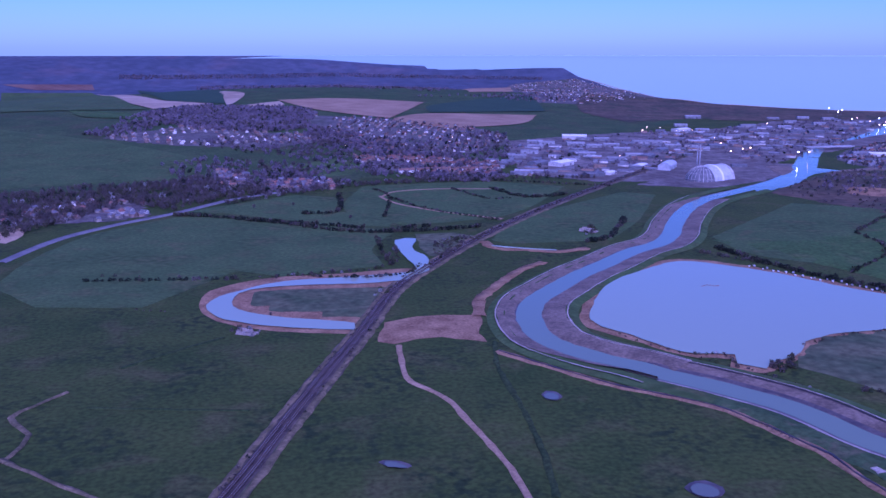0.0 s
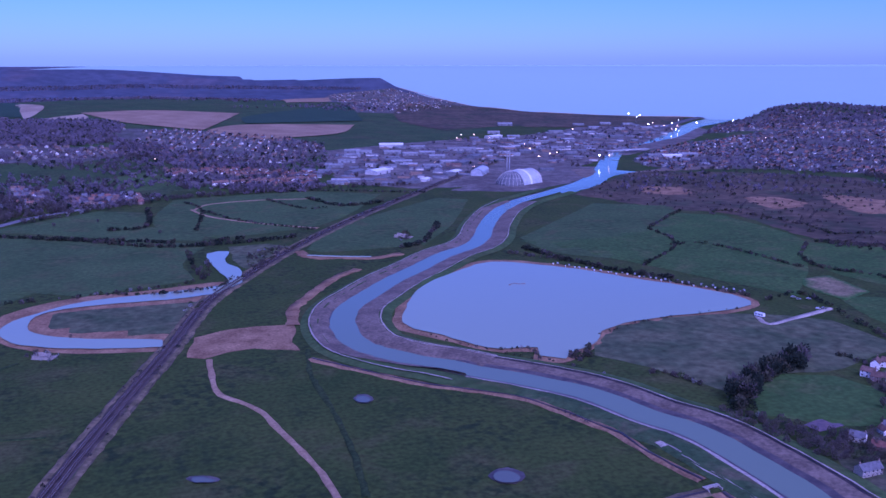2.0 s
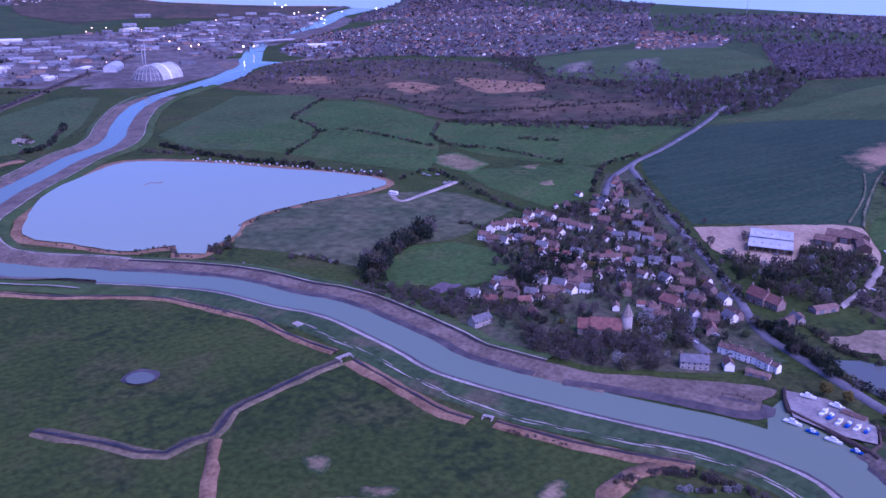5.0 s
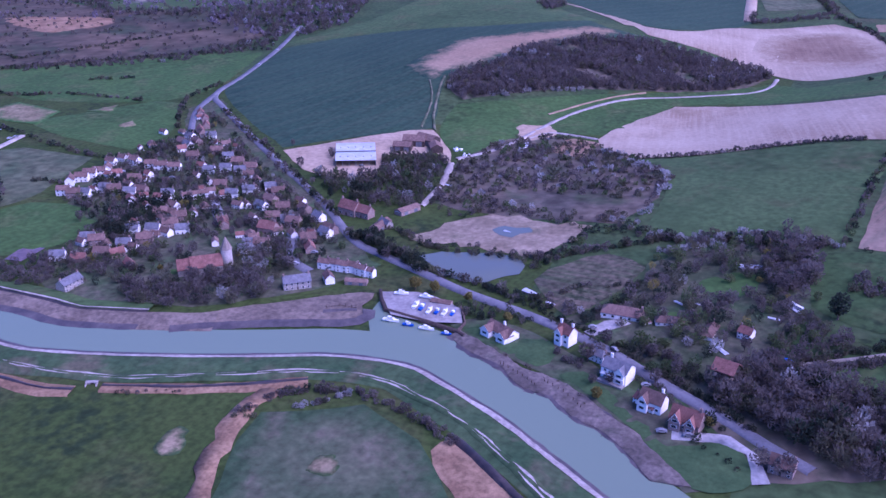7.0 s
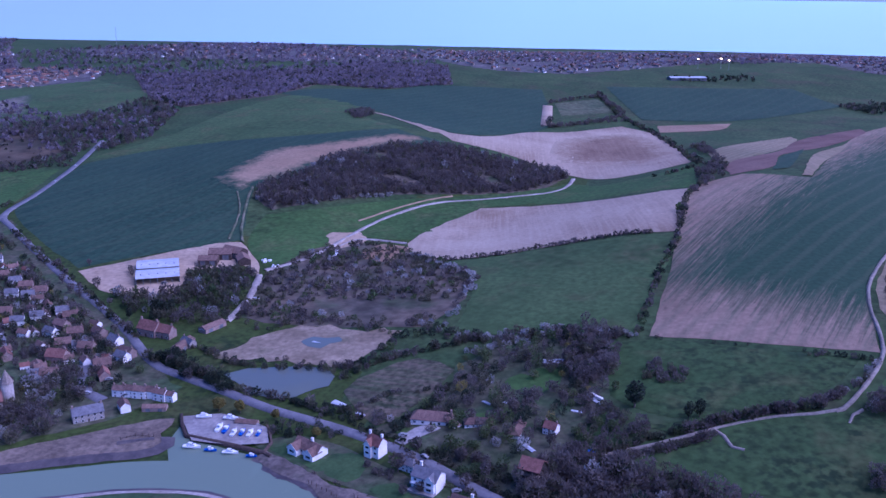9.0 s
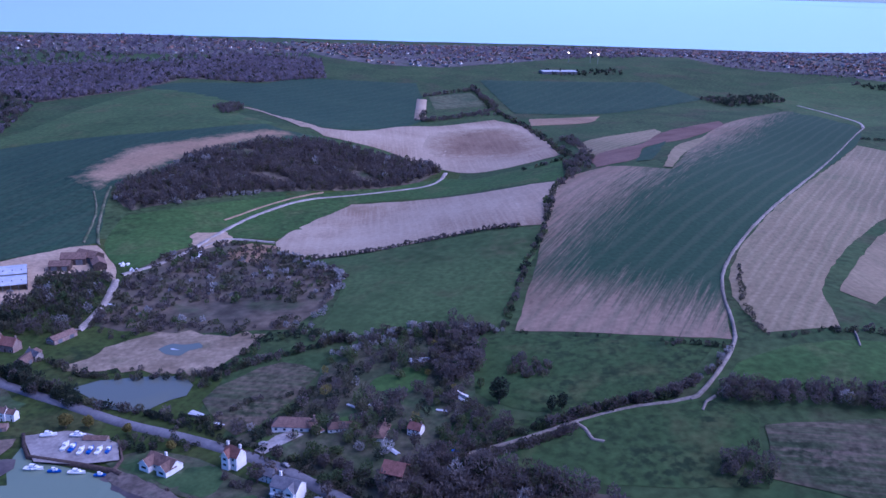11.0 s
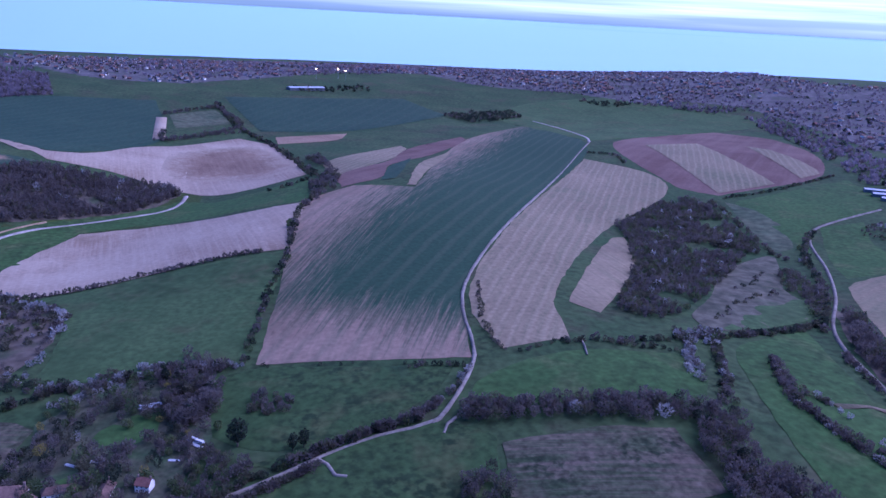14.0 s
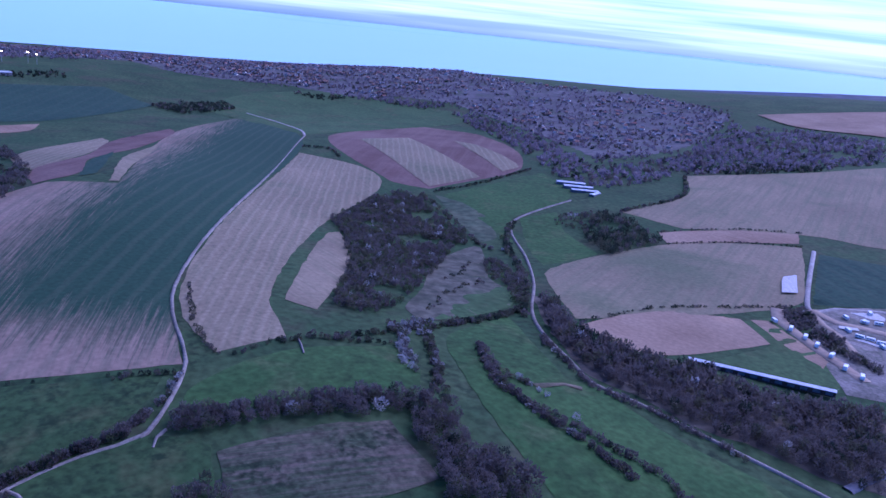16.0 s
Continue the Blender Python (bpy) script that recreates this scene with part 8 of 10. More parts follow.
wood([(-771, 4733), (-38, 5119), (571, 4466), (339, 3283), (-102, 3339), (-720, 4412)], 26, 6, 10, "far_hazed", "far", "thin belt of trees on the far downs", "trees", "trees", seed=160, fill=0.8)
wood([(238, 3036), (695, 3375), (978, 3263), (625, 3030)], 26, 6, 10, "far_hazed", "far", "thin belt of trees on the far downs", "trees", "trees", seed=161, fill=0.8)
wood([(-562, 2278), (-428, 2367), (-228, 2240), (-381, 2101), (-520, 2103)], 26, 6, 10, "far_hazed", "far", "thin belt of trees on the far downs", "trees", "trees", seed=162, fill=0.8)
wood([(-306, 1852), (-87, 2003), (249, 1923), (310, 1702), (257, 1516), (42, 1463), (-102, 1647), (-283, 1766)], 17, 5, 9, "far_hazed", "far", "trees among the town houses", "trees", "trees", seed=163, fill=0.7)
wood([(-288, 1387), (-218, 1453), (-95, 1526), (14, 1382), (-81, 1293), (-213, 1266)], 12, 5, 9, "far_hazed", "far", "trees among the town houses", "trees", "trees", seed=164, fill=0.7)

wood([(-79, 2114), (22, 2029), (76, 1848), (119, 1795), (-14, 1835), (-94, 1908)], 12, 6, 10, "far_hazed", "far", "dark trees between the town districts", "trees", "trees", seed=212, fill=0.9)
wood([(61, 1474), (242, 1485), (275, 1450), (225, 1390), (57, 1385)], 10, 5, 9, "far_hazed", "far", "tree belt below the terraces", "trees", "trees", seed=213, fill=0.9)

wood([(1880, 2480), (2000, 2560), (2150, 2350), (2350, 2050), (2450, 1850), (2250, 1724), (2100, 2000), (1950, 2300)], 15, 5, 9, "far_hazed", "far", "dark scrub on the harbour headland", "scrub", "scrub", seed=214, fill=0.95)

# far towns
sheet("town_ground", [(1480, 2180), (1640, 2370), (1790, 2490), (1900, 2480), (1950, 2300), (2020, 2050), (1800, 1990)], TOWN_FLOOR, "gardens and streets on the harbour hill", "town ground", lift=0.9, cell=40.0, ragged=6.0)
scattered_houses("town_houses", [(1480, 2180), (1640, 2370), (1790, 2490), (1900, 2480), (1950, 2300), (2020, 2050), (1800, 1990)], 260, "distant town houses on the harbour hill", 31, size=(6, 10), rows=21.0)
wood([(1480, 2180), (1640, 2370), (1790, 2490), (1900, 2480), (1950, 2300), (2020, 2050), (1800, 1990)], 20, 5, 8, "far_hazed", "far", "trees among the harbour hill houses", "trees", "trees", seed=215, fill=0.7)
sheet("works_yard", [(450, 1345), (560, 1300), (640, 1345), (735, 1430), (830, 1570), (760, 1590), (640, 1490), (516, 1400)], WORKS_FLOOR, "yards round the domed plant", "yard", lift=0.588, cell=40.0, ragged=4.0)
sheet("coastal_flat", [(1048, 3953), (1297, 3586), (1412, 3206), (1654, 2996), (1800, 2790), (1640, 2560), (1400, 2500), (1197, 2499), (1029, 2580), (785, 2438), (738, 2768)], BROOKS, "dull shingle and rough grass behind the beach", "coastal ground", lift=1.2, cell=40.0, ragged=8.0)
sheet("works_yard", [(358, 1954), (598, 2119), (905, 2242), (1268, 2438), (1549, 2428), (1297, 2024), (962, 1743), (716, 1503), (516, 1384), (402, 1382), (305, 1494)], WORKS_FLOOR, "yards and roads of a trading estate", "yard", lift=0.608, cell=40.0, ragged=5.0)
sheet("works_yard", [(1224, 2485), (1607, 2729), (1586, 2340), (1377, 2066), (993, 1740), (908, 1770), (861, 1984)], WORKS_FLOOR, "yards and roads of a trading estate", "yard", lift=0.636, cell=40.0, ragged=5.0)
sheet("town_ground", [(-504, 1903), (-375, 2079), (-166, 1996), (32, 1938), (-148, 1769), (-349, 1801)], TOWN_FLOOR, "gardens and streets between town houses", "town ground", lift=0.784, cell=40.0, ragged=6.0)
scattered_houses("town_houses", [(-504, 1903), (-375, 2079), (-166, 1996), (32, 1938), (-148, 1769), (-349, 1801)], 272, "distant town houses with pale walls and dark roofs", 3, roofs=(BROWN_ROOF, SLATE_ROOF, BROWN_ROOF, SLATE_ROOF, TILE_ROOF), size=(6, 10), rows=21.0)
sheet("town_ground", [(-79, 2396), (129, 2359), (308, 2235), (368, 2009), (253, 1753), (92, 1697), (7, 1802), (-97, 2120)], TOWN_FLOOR, "gardens and streets between town houses", "town ground", lift=0.812, cell=40.0, ragged=6.0)
scattered_houses("town_houses", [(-79, 2396), (129, 2359), (308, 2235), (368, 2009), (253, 1753), (92, 1697), (7, 1802), (-97, 2120)], 528, "distant town houses with pale walls and dark roofs", 4, roofs=(BROWN_ROOF, SLATE_ROOF, BROWN_ROOF, SLATE_ROOF, TILE_ROOF), size=(6, 10), rows=21.0)
sheet("town_ground", [(6, 1688), (112, 1676), (283, 1598), (239, 1451), (43, 1513)], TOWN_FLOOR, "gardens and streets between town houses", "town ground", lift=0.84, cell=40.0, ragged=6.0)
scattered_houses("town_houses", [(6, 1688), (112, 1676), (283, 1598), (239, 1451), (43, 1513)], 320, "distant terraced streets with reddish roofs", 5, roofs=(TILE_ROOF, BROWN_ROOF), size=(6, 10), rows=21.0)
sheet("town_ground", [(-224, 1526), (-161, 1469), (-155, 1326), (-195, 1377)], TOWN_FLOOR, "gardens and streets between town houses", "town ground", lift=0.868, cell=40.0, ragged=6.0)
scattered_houses("town_houses", [(-224, 1526), (-161, 1469), (-155, 1326), (-195, 1377)], 64, "distant town houses with pale walls and dark roofs", 6, roofs=(BROWN_ROOF, SLATE_ROOF, BROWN_ROOF, SLATE_ROOF, TILE_ROOF), size=(6, 10), rows=21.0)
sheet("town_ground", [(-129, 1404), (-23, 1422), (-22, 1333), (-121, 1315)], TOWN_FLOOR, "gardens and streets between town houses", "town ground", lift=0.732, cell=40.0, ragged=6.0)
scattered_houses("town_houses", [(-129, 1404), (-23, 1422), (-22, 1333), (-121, 1315)], 64, "distant town houses with pale walls and dark roofs", 7, roofs=(BROWN_ROOF, SLATE_ROOF, BROWN_ROOF, SLATE_ROOF, TILE_ROOF), size=(6, 10), rows=21.0)
sheet("town_ground", [(-466, 1234), (-290, 1273), (-250, 1137), (-322, 1108), (-418, 1100)], TOWN_FLOOR, "gardens and streets between town houses", "town ground", lift=0.76, cell=40.0, ragged=6.0)
scattered_houses("town_houses", [(-466, 1234), (-290, 1273), (-250, 1137), (-322, 1108), (-418, 1100)], 72, "scattered roadside houses with pale walls", 8, roofs=(BROWN_ROOF, SLATE_ROOF, BROWN_ROOF, SLATE_ROOF, TILE_ROOF), size=(6, 10), rows=21.0)
sheet("town_ground", [(947, 5192), (1555, 6134), (1448, 5051), (1342, 3722), (871, 3029), (649, 3017)], TOWN_FLOOR, "gardens and streets between town houses", "town ground", lift=0.788, cell=40.0, ragged=6.0)
scattered_houses("town_houses", [(947, 5192), (1555, 6134), (1448, 5051), (1342, 3722), (871, 3029), (649, 3017)], 528, "distant seaside town on low ground", 9, roofs=(BROWN_ROOF, SLATE_ROOF, BROWN_ROOF, SLATE_ROOF, TILE_ROOF), size=(6, 10), rows=21.0)
sheet("town_ground", [(949, 1635), (1225, 1922), (1614, 2088), (1867, 1904), (2096, 1594), (1735, 1307), (1272, 1246), (1125, 1436), (944, 1468)], TOWN_FLOOR, "gardens and streets between town houses", "town ground", lift=0.816, cell=40.0, ragged=6.0)
scattered_houses("town_houses", [(949, 1635), (1225, 1922), (1614, 2088), (1867, 1904), (2096, 1594), (1735, 1307), (1272, 1246), (1125, 1436), (944, 1468)], 992, "distant town houses with pale walls and dark roofs", 10, roofs=(BROWN_ROOF, SLATE_ROOF, BROWN_ROOF, SLATE_ROOF, TILE_ROOF), size=(6, 10), rows=21.0)
sheet("town_ground", [(1662, 2210), (1954, 1997), (2140, 1629), (2054, 1560), (1691, 1935)], TOWN_FLOOR, "gardens and streets between town houses", "town ground", lift=0.844, cell=40.0, ragged=6.0)
scattered_houses("town_houses", [(1662, 2210), (1954, 1997), (2140, 1629), (2054, 1560), (1691, 1935)], 192, "distant town houses with pale walls and dark roofs", 11, roofs=(BROWN_ROOF, SLATE_ROOF, BROWN_ROOF, SLATE_ROOF, TILE_ROOF), size=(6, 10), rows=21.0)
sheet("town_ground", [(1831, 1421), (1875, 1289), (1826, 1154), (1646, 1061), (1515, 1167)], TOWN_FLOOR, "gardens and streets between town houses", "town ground", lift=0.872, cell=40.0, ragged=6.0)
scattered_houses("town_houses", [(1831, 1421), (1875, 1289), (1826, 1154), (1646, 1061), (1515, 1167)], 128, "distant terraces with reddish roofs", 12, roofs=(TILE_ROOF, BROWN_ROOF), size=(6, 10), rows=21.0)
sheet("town_ground", [(2248, 1484), (2814, 1146), (2465, 629), (2243, 464), (2066, 683), (2077, 1130), (2092, 1362)], TOWN_FLOOR, "gardens and streets between town houses", "town ground", lift=0.736, cell=40.0, ragged=6.0)
scattered_houses("town_houses", [(2248, 1484), (2814, 1146), (2465, 629), (2243, 464), (2066, 683), (2077, 1130), (2092, 1362)], 208, "scattered villas on a wooded hill", 13, roofs=(BROWN_ROOF, SLATE_ROOF, BROWN_ROOF, SLATE_ROOF, TILE_ROOF), size=(6, 10), rows=21.0)
sheet("town_ground", [(2679, 688), (3012, 433), (3013, 66), (3178, -294), (3244, -770), (2497, -603), (2431, -236), (2213, -31), (2028, 148), (2037, 300), (2189, 466)], TOWN_FLOOR, "gardens and streets between town houses", "town ground", lift=0.764, cell=40.0, ragged=6.0)
scattered_houses("town_houses", [(2679, 688), (3012, 433), (3013, 66), (3178, -294), (3244, -770), (2497, -603), (2431, -236), (2213, -31), (2028, 148), (2037, 300), (2189, 466)], 992, "distant hilltop suburb with pale walls", 14, roofs=(BROWN_ROOF, SLATE_ROOF, BROWN_ROOF, SLATE_ROOF, TILE_ROOF), size=(6, 10), rows=21.0)
sheet("town_ground", [(3248, -297), (3266, -689), (3337, -1336), (2153, -1367), (1875, -1621), (1564, -1604), (1208, -1126), (1142, -912), (1579, -1048), (1878, -1052), (2085, -799), (2302, -503)], TOWN_FLOOR, "gardens and streets between town houses", "town ground", lift=0.792, cell=40.0, ragged=6.0)
scattered_houses("town_houses", [(3248, -297), (3266, -689), (3337, -1336), (2153, -1367), (1875, -1621), (1564, -1604), (1208, -1126), (1142, -912), (1579, -1048), (1878, -1052), (2085, -799), (2302, -503)], 800, "distant suburb among leafless trees", 15, roofs=(BROWN_ROOF, SLATE_ROOF, BROWN_ROOF, SLATE_ROOF, TILE_ROOF), size=(6, 10), rows=21.0)
sheet("town_ground", [(2441, -520), (2499, -903), (2304, -1065), (1932, -908), (2018, -804), (2229, -681)], TOWN_FLOOR, "gardens and streets between town houses", "town ground", lift=0.82, cell=40.0, ragged=6.0)
scattered_houses("town_houses", [(2441, -520), (2499, -903), (2304, -1065), (1932, -908), (2018, -804), (2229, -681)], 260, "distant suburb among leafless trees", 16, roofs=(BROWN_ROOF, SLATE_ROOF, BROWN_ROOF, SLATE_ROOF, TILE_ROOF), size=(6, 10), rows=21.0)
# ---- particular things ----
def make_church():
    root = new("church")
    bm = bmesh.new()
    prism(bm, [(-4.6, -1.5), (4.6, -1.5), (4.6, 5.0), (0, 9.6), (-4.6, 5.0)], -9.0, 8.0)
    bmesh.ops.rotate(bm, verts=bm.verts, matrix=Matrix.Rotation(radians(-90), 3, "Z"))
    part("nave_wall", bm, FLINT_WALL, root)
    bm = bmesh.new()
    prism(bm, [(-4.0, -1.5), (4.0, -1.5), (4.0, 4.6), (0, 8.8), (-4.0, 4.6)], -16.0, -9.0)
    bmesh.ops.rotate(bm, verts=bm.verts, matrix=Matrix.Rotation(radians(-90), 3, "Z"))
    part("chancel_wall", bm, FLINT_WALL, root)
    for s in (-1, 1):
        for x0, x1, hw, e, rz in ((-9.3, 8.3, 5.2, 4.5, 9.9), (-16.3, -9.0, 4.6, 4.1, 9.1)):
            bm = bmesh.new()
            q = [(x0, s * hw, e), (x1, s * hw, e), (x1, 0, rz), (x0, 0, rz)]
            a0 = [bm.verts.new(p) for p in q]
            b0 = [bm.verts.new((p[0], p[1], p[2] + 0.3)) for p in q]
            bm.faces.new(a0)
            bm.faces.new(b0[::-1])
            for i in range(4):
                bm.faces.new((a0[i], b0[i], b0[(i + 1) % 4], a0[(i + 1) % 4]))
            bmesh.ops.recalc_face_normals(bm, faces=bm.faces)
            part("roof_slope", bm, TILE_ROOF, root)
    bm = bmesh.new()
    rod(bm, (11.0, 0, -1.5), (11.0, 0, 12.5), 3.2, 3.0, 20)
    tower = part("tower", bm, FLINT_WALL, root, "round flint tower", True)
    bm = bmesh.new()
    rod(bm, (11.0, 0, 12.4), (11.0, 0, 19.5), 3.5, 0.1, 8)
    part("spire", bm, PALE_TIMBER, tower, "shingled spire")
    for x in (-13.5, -6, -2, 2, 5.5):
        for s in (-1, 1):
            hw = 3.4 if x < -9 else 4.6
            part("window", boxed((x - 0.5, x + 0.5, s * hw - 0.1, s * hw + 0.1, 1.6, 3.6)), GLASS, root)
    return tagged(root, "flint village church with red tiled roof and round spired tower", "church")


def make_barn():
    """Two long pale roofs side by side over an open-sided cattle barn."""
    root = new("barn")
    for k, y in enumerate((-13.0, 13.0)):
        for s in (-1, 1):
            bm = bmesh.new()
            q = [(-17, y + s * 11.5, 6.4), (17, y + s * 11.5, 6.4), (17, y, 8.6), (-17, y, 8.6)]
            a0 = [bm.verts.new(p) for p in q]
            b0 = [bm.verts.new((p[0], p[1], p[2] + 0.2)) for p in q]
            bm.faces.new(a0)
            bm.faces.new(b0[::-1])
            for i in range(4):
                bm.faces.new((a0[i], b0[i], b0[(i + 1) % 4], a0[(i + 1) % 4]))
            bmesh.ops.recalc_face_normals(bm, faces=bm.faces)
            part("roof_slope", bm, STEEL_SHEET, root)
        part("back_wall", boxed((-16.8, 16.8, y + 11.0, y + 11.2, -1, 6.3)), TIMBER, root)
        for s in (-1, 1):
            part("end_wall", boxed((s * 16.8 - 0.1, s * 16.8 + 0.1, y - 11.0, y + 11.0, -1, 6.3)), TIMBER, root)
        for i in range(7):
            x = -16.5 + i * 5.5
            part("post", boxed((x - 0.15, x + 0.15, y - 11.1, y - 10.8, -1, 6.4)), METAL, root)
        for i in range(5):
            x = -13 + i * 6.5
            part("rooflight", boxed((x - 0.35, x + 0.35, y - 5.5, y - 3.5, 7.55, 8.05)), GLASS, root)
    return tagged(root, "open-sided farm barn with two pale steel roofs", "barn")


def make_recovery_plant():
    """The domed energy plant with its ribbed end, vaulted hall and twin chimneys."""
    root = new("power_plant")
    rad, high = 33.0, 30.0
    bm = bmesh.new()
    rings = []
    for j in range(9):
        p = j / 8 * math.pi / 2
        rings.append([bm.verts.new((-rad * math.cos(p) * math.cos(q), rad * math.cos(p) * math.sin(q), high * math.sin(p) - 1)) for q in [(-math.pi / 2) + math.pi * k / 24 for k in range(25)]])
    for j in range(8):
        for k in range(24):
            bm.faces.new((rings[j][k], rings[j][k + 1], rings[j + 1][k + 1], rings[j + 1][k]))
    bmesh.ops.recalc_face_normals(bm, faces=bm.faces)
    dome = part("dome", bm, DARK_SHEET, root, "dark half dome", True)
    for k in range(0, 25, 2):
        q = -math.pi / 2 + math.pi * k / 24
        bm = bmesh.new()
        prev = None
        for j in range(9):
            p = j / 8 * math.pi / 2
            c = Vector((-rad * 1.01 * math.cos(p) * math.cos(q), rad * 1.01 * math.cos(p) * math.sin(q), high * 1.01 * math.sin(p) - 1))
            if prev is not None:
                rod(bm, prev, c, 0.32, 0.32, 4)
            prev = c
        part("rib", bm, CREAM_SHEET, dome, "pale curved rib")
    for j in (1, 3, 5):
        p = j / 8 * math.pi / 2
        bm = bmesh.new()
        prev = None
        for k in range(25):
            q = -math.pi / 2 + math.pi * k / 24
            c = Vector((-rad * 1.01 * math.cos(p) * math.cos(q), rad * 1.01 * math.cos(p) * math.sin(q), high * 1.01 * math.sin(p) - 1))
            if prev is not None:
                rod(bm, prev, c, 0.22, 0.22, 4)
            prev = c
        part("hoop", bm, CREAM_SHEET, dome, "pale hoop")
    for i, (x0, x1, k, m) in enumerate(((0, 22, 1.0, STEEL_SHEET), (22, 27, 1.04, WHITE_PAINT), (27, 55, 0.97, STEEL_SHEET), (55, 60, 1.01, CREAM_SHEET))):
        bm = bmesh.new()
        arc = [(-rad * k * math.cos(math.pi * j / 20), high * k * math.sin(math.pi * j / 20) - 1) for j in range(21)]
        prism(bm, arc, x0, x1)
        bmesh.ops.rotate(bm, verts=bm.verts, matrix=Matrix.Rotation(radians(-90), 3, "Z"))
        part("vault" if i % 2 == 0 else "vault_band", bm, m, root)
    for y in (-4.0, 4.0):
        bm = bmesh.new()
        rod(bm, (30 + y, 38, -1), (30 + y, 38, 68), 1.5, 1.2, 12)
        stack = part("chimney", bm, WEATHERED_SHEET, root, "slim pale chimney", True)
        bm = bmesh.new()
        rod(bm, (30 + y, 38, 67.5), (30 + y, 38, 68.6), 1.45, 1.45, 12)
        part("chimney_rim", bm, DARK_SHEET, stack)
    return tagged(root, "domed waste-to-energy plant with twin pale chimneys", "power plant")


def make_boat(length, mat, label, cabin=True):
    root = new("boat")
    bm = bmesh.new()
    rows = []
    for i in range(7):
        u = i / 6
        wd = length * 0.17 * (1 - max(0.0, u - 0.45) ** 2 * 3.1) * (0.85 + 0.15 * min(1, u * 4))
        x, lift = (u - 0.5) * length, 0.15 * length * max(0, u - 0.5)
        rows.append([bm.verts.new(q) for q in ((x, -wd, 0.95 + lift), (x, -wd * 0.7, 0.1), (x, 0, -0.25 + lift * 0.6), (x, wd * 0.7, 0.1), (x, wd, 0.95 + lift))])
    for i in range(6):
        for j in range(4):
            bm.faces.new((rows[i][j], rows[i + 1][j], rows[i + 1][j + 1], rows[i][j + 1]))
        bm.faces.new((rows[i][4], rows[i + 1][4], rows[i + 1][0], rows[i][0]))
    bm.faces.new(rows[0])
    bmesh.ops.recalc_face_normals(bm, faces=bm.faces)
    part("hull", bm, mat, root)
    if cabin:
        part("cabin", boxed((-length * 0.12, length * 0.2, -length * 0.1, length * 0.1, 0.9, 1.9), (-length * 0.2, length * 0.05, -length * 0.09, length * 0.09, 1.9, 2.5)), WHITE_PAINT, root)
        part("windscreen", boxed((length * 0.03, length * 0.07, -length * 0.085, length * 0.085, 1.95, 2.4)), GLASS, root)
    return tagged(root, label, "boat")


def make_car(label="small parked car on hard ground"):
    root = new("car")
    bm = bmesh.new()
    prism(bm, [(-2.1, 0.35), (2.1, 0.35), (2.15, 0.75), (1.95, 0.9), (1.1, 0.98), (0.5, 1.45), (-1.0, 1.47), (-1.75, 1.0), (-2.1, 0.9)], -0.85, 0.85)
    part("body", bm, CAR_PAINT, root)
    bm = bmesh.new()
    prism(bm, [(-1.45, 1.05), (0.95, 1.02), (0.48, 1.38), (-0.98, 1.40)], -0.87, 0.87)
    part("side_windows", bm, GLASS, root)
    for x in (-1.3, 1.3):
        for s in (-1, 1):
            bm = bmesh.new()
            rod(bm, (x, s * 0.7, 0.32), (x, s * 0.88, 0.32), 0.32, 0.32, 10)
            part("wheel", bm, RUBBER, root)
    return tagged(root, label, "car")


def make_caravan():
    root = new("caravan")
    bm = bmesh.new()
    prism(bm, [(-3.2, 0.5), (3.2, 0.5), (3.3, 1.4), (2.9, 2.6), (-2.9, 2.65), (-3.3, 1.6)], -1.15, 1.15)
    part("body", bm, WHITE_PAINT, root)
    for x in (-1.9, 0.2, 2.0):
        part("window", boxed((x - 0.55, x + 0.55, -1.18, 1.18, 1.4, 2.0)), GLASS, root)
    for s in (-1, 1):
        bm = bmesh.new()
        rod(bm, (0, s * 0.9, 0.33), (0, s * 1.12, 0.33), 0.33, 0.33, 10)
        part("wheel", bm, RUBBER, root)
    bm = bmesh.new()
    rod(bm, (3.2, 0, 0.5), (4.4, 0, 0.5), 0.06, 0.05, 5)
    part("drawbar", bm, METAL, root)
    return tagged(root, "white touring caravan parked in a row", "caravan", "parked caravans")


def make_lamp(high, head, mat, label, name="street_lamp", category="street lamp"):
    root = new(name)
    bm = bmesh.new()
    rod(bm, (0, 0, -1), (0, 0, high), 0.16, 0.09, 6)
    rod(bm, (0, 0, high - 0.1), (1.2, 0, high + 0.2), 0.07, 0.06, 5)
    part("pole", bm, METAL, root)
    bm = bmesh.new()
    bmesh.ops.create_icosphere(bm, subdivisions=2, radius=head, matrix=Matrix.Translation((1.3, 0, high + 0.1)) @ Matrix.Diagonal((1.0, 1.0, 0.7, 1.0)))
    part("lamp_head", bm, mat, root, "glowing lamp head", True)
    return tagged(root, label, category)


def make_floodlight():
    root = new("floodlight_mast")
    bm = bmesh.new()
    rod(bm, (0, 0, -1), (0, 0, 16), 0.3, 0.15, 8)
    part("pole", bm, METAL, root)
    part("crossbar", boxed((-0.1, 0.1, -2.4, 2.4, 15.6, 15.9)), METAL, root)
    for y in (-1.9, 0.0, 1.9):
        part("floodlight", boxed((-0.5, -0.1, y - 0.8, y + 0.8, 14.9, 16.4)), LAMP_WARM, root, "glowing floodlight")
    return tagged(root, "tall floodlight mast lit beside a sports ground", "floodlight", "sports ground floodlights")


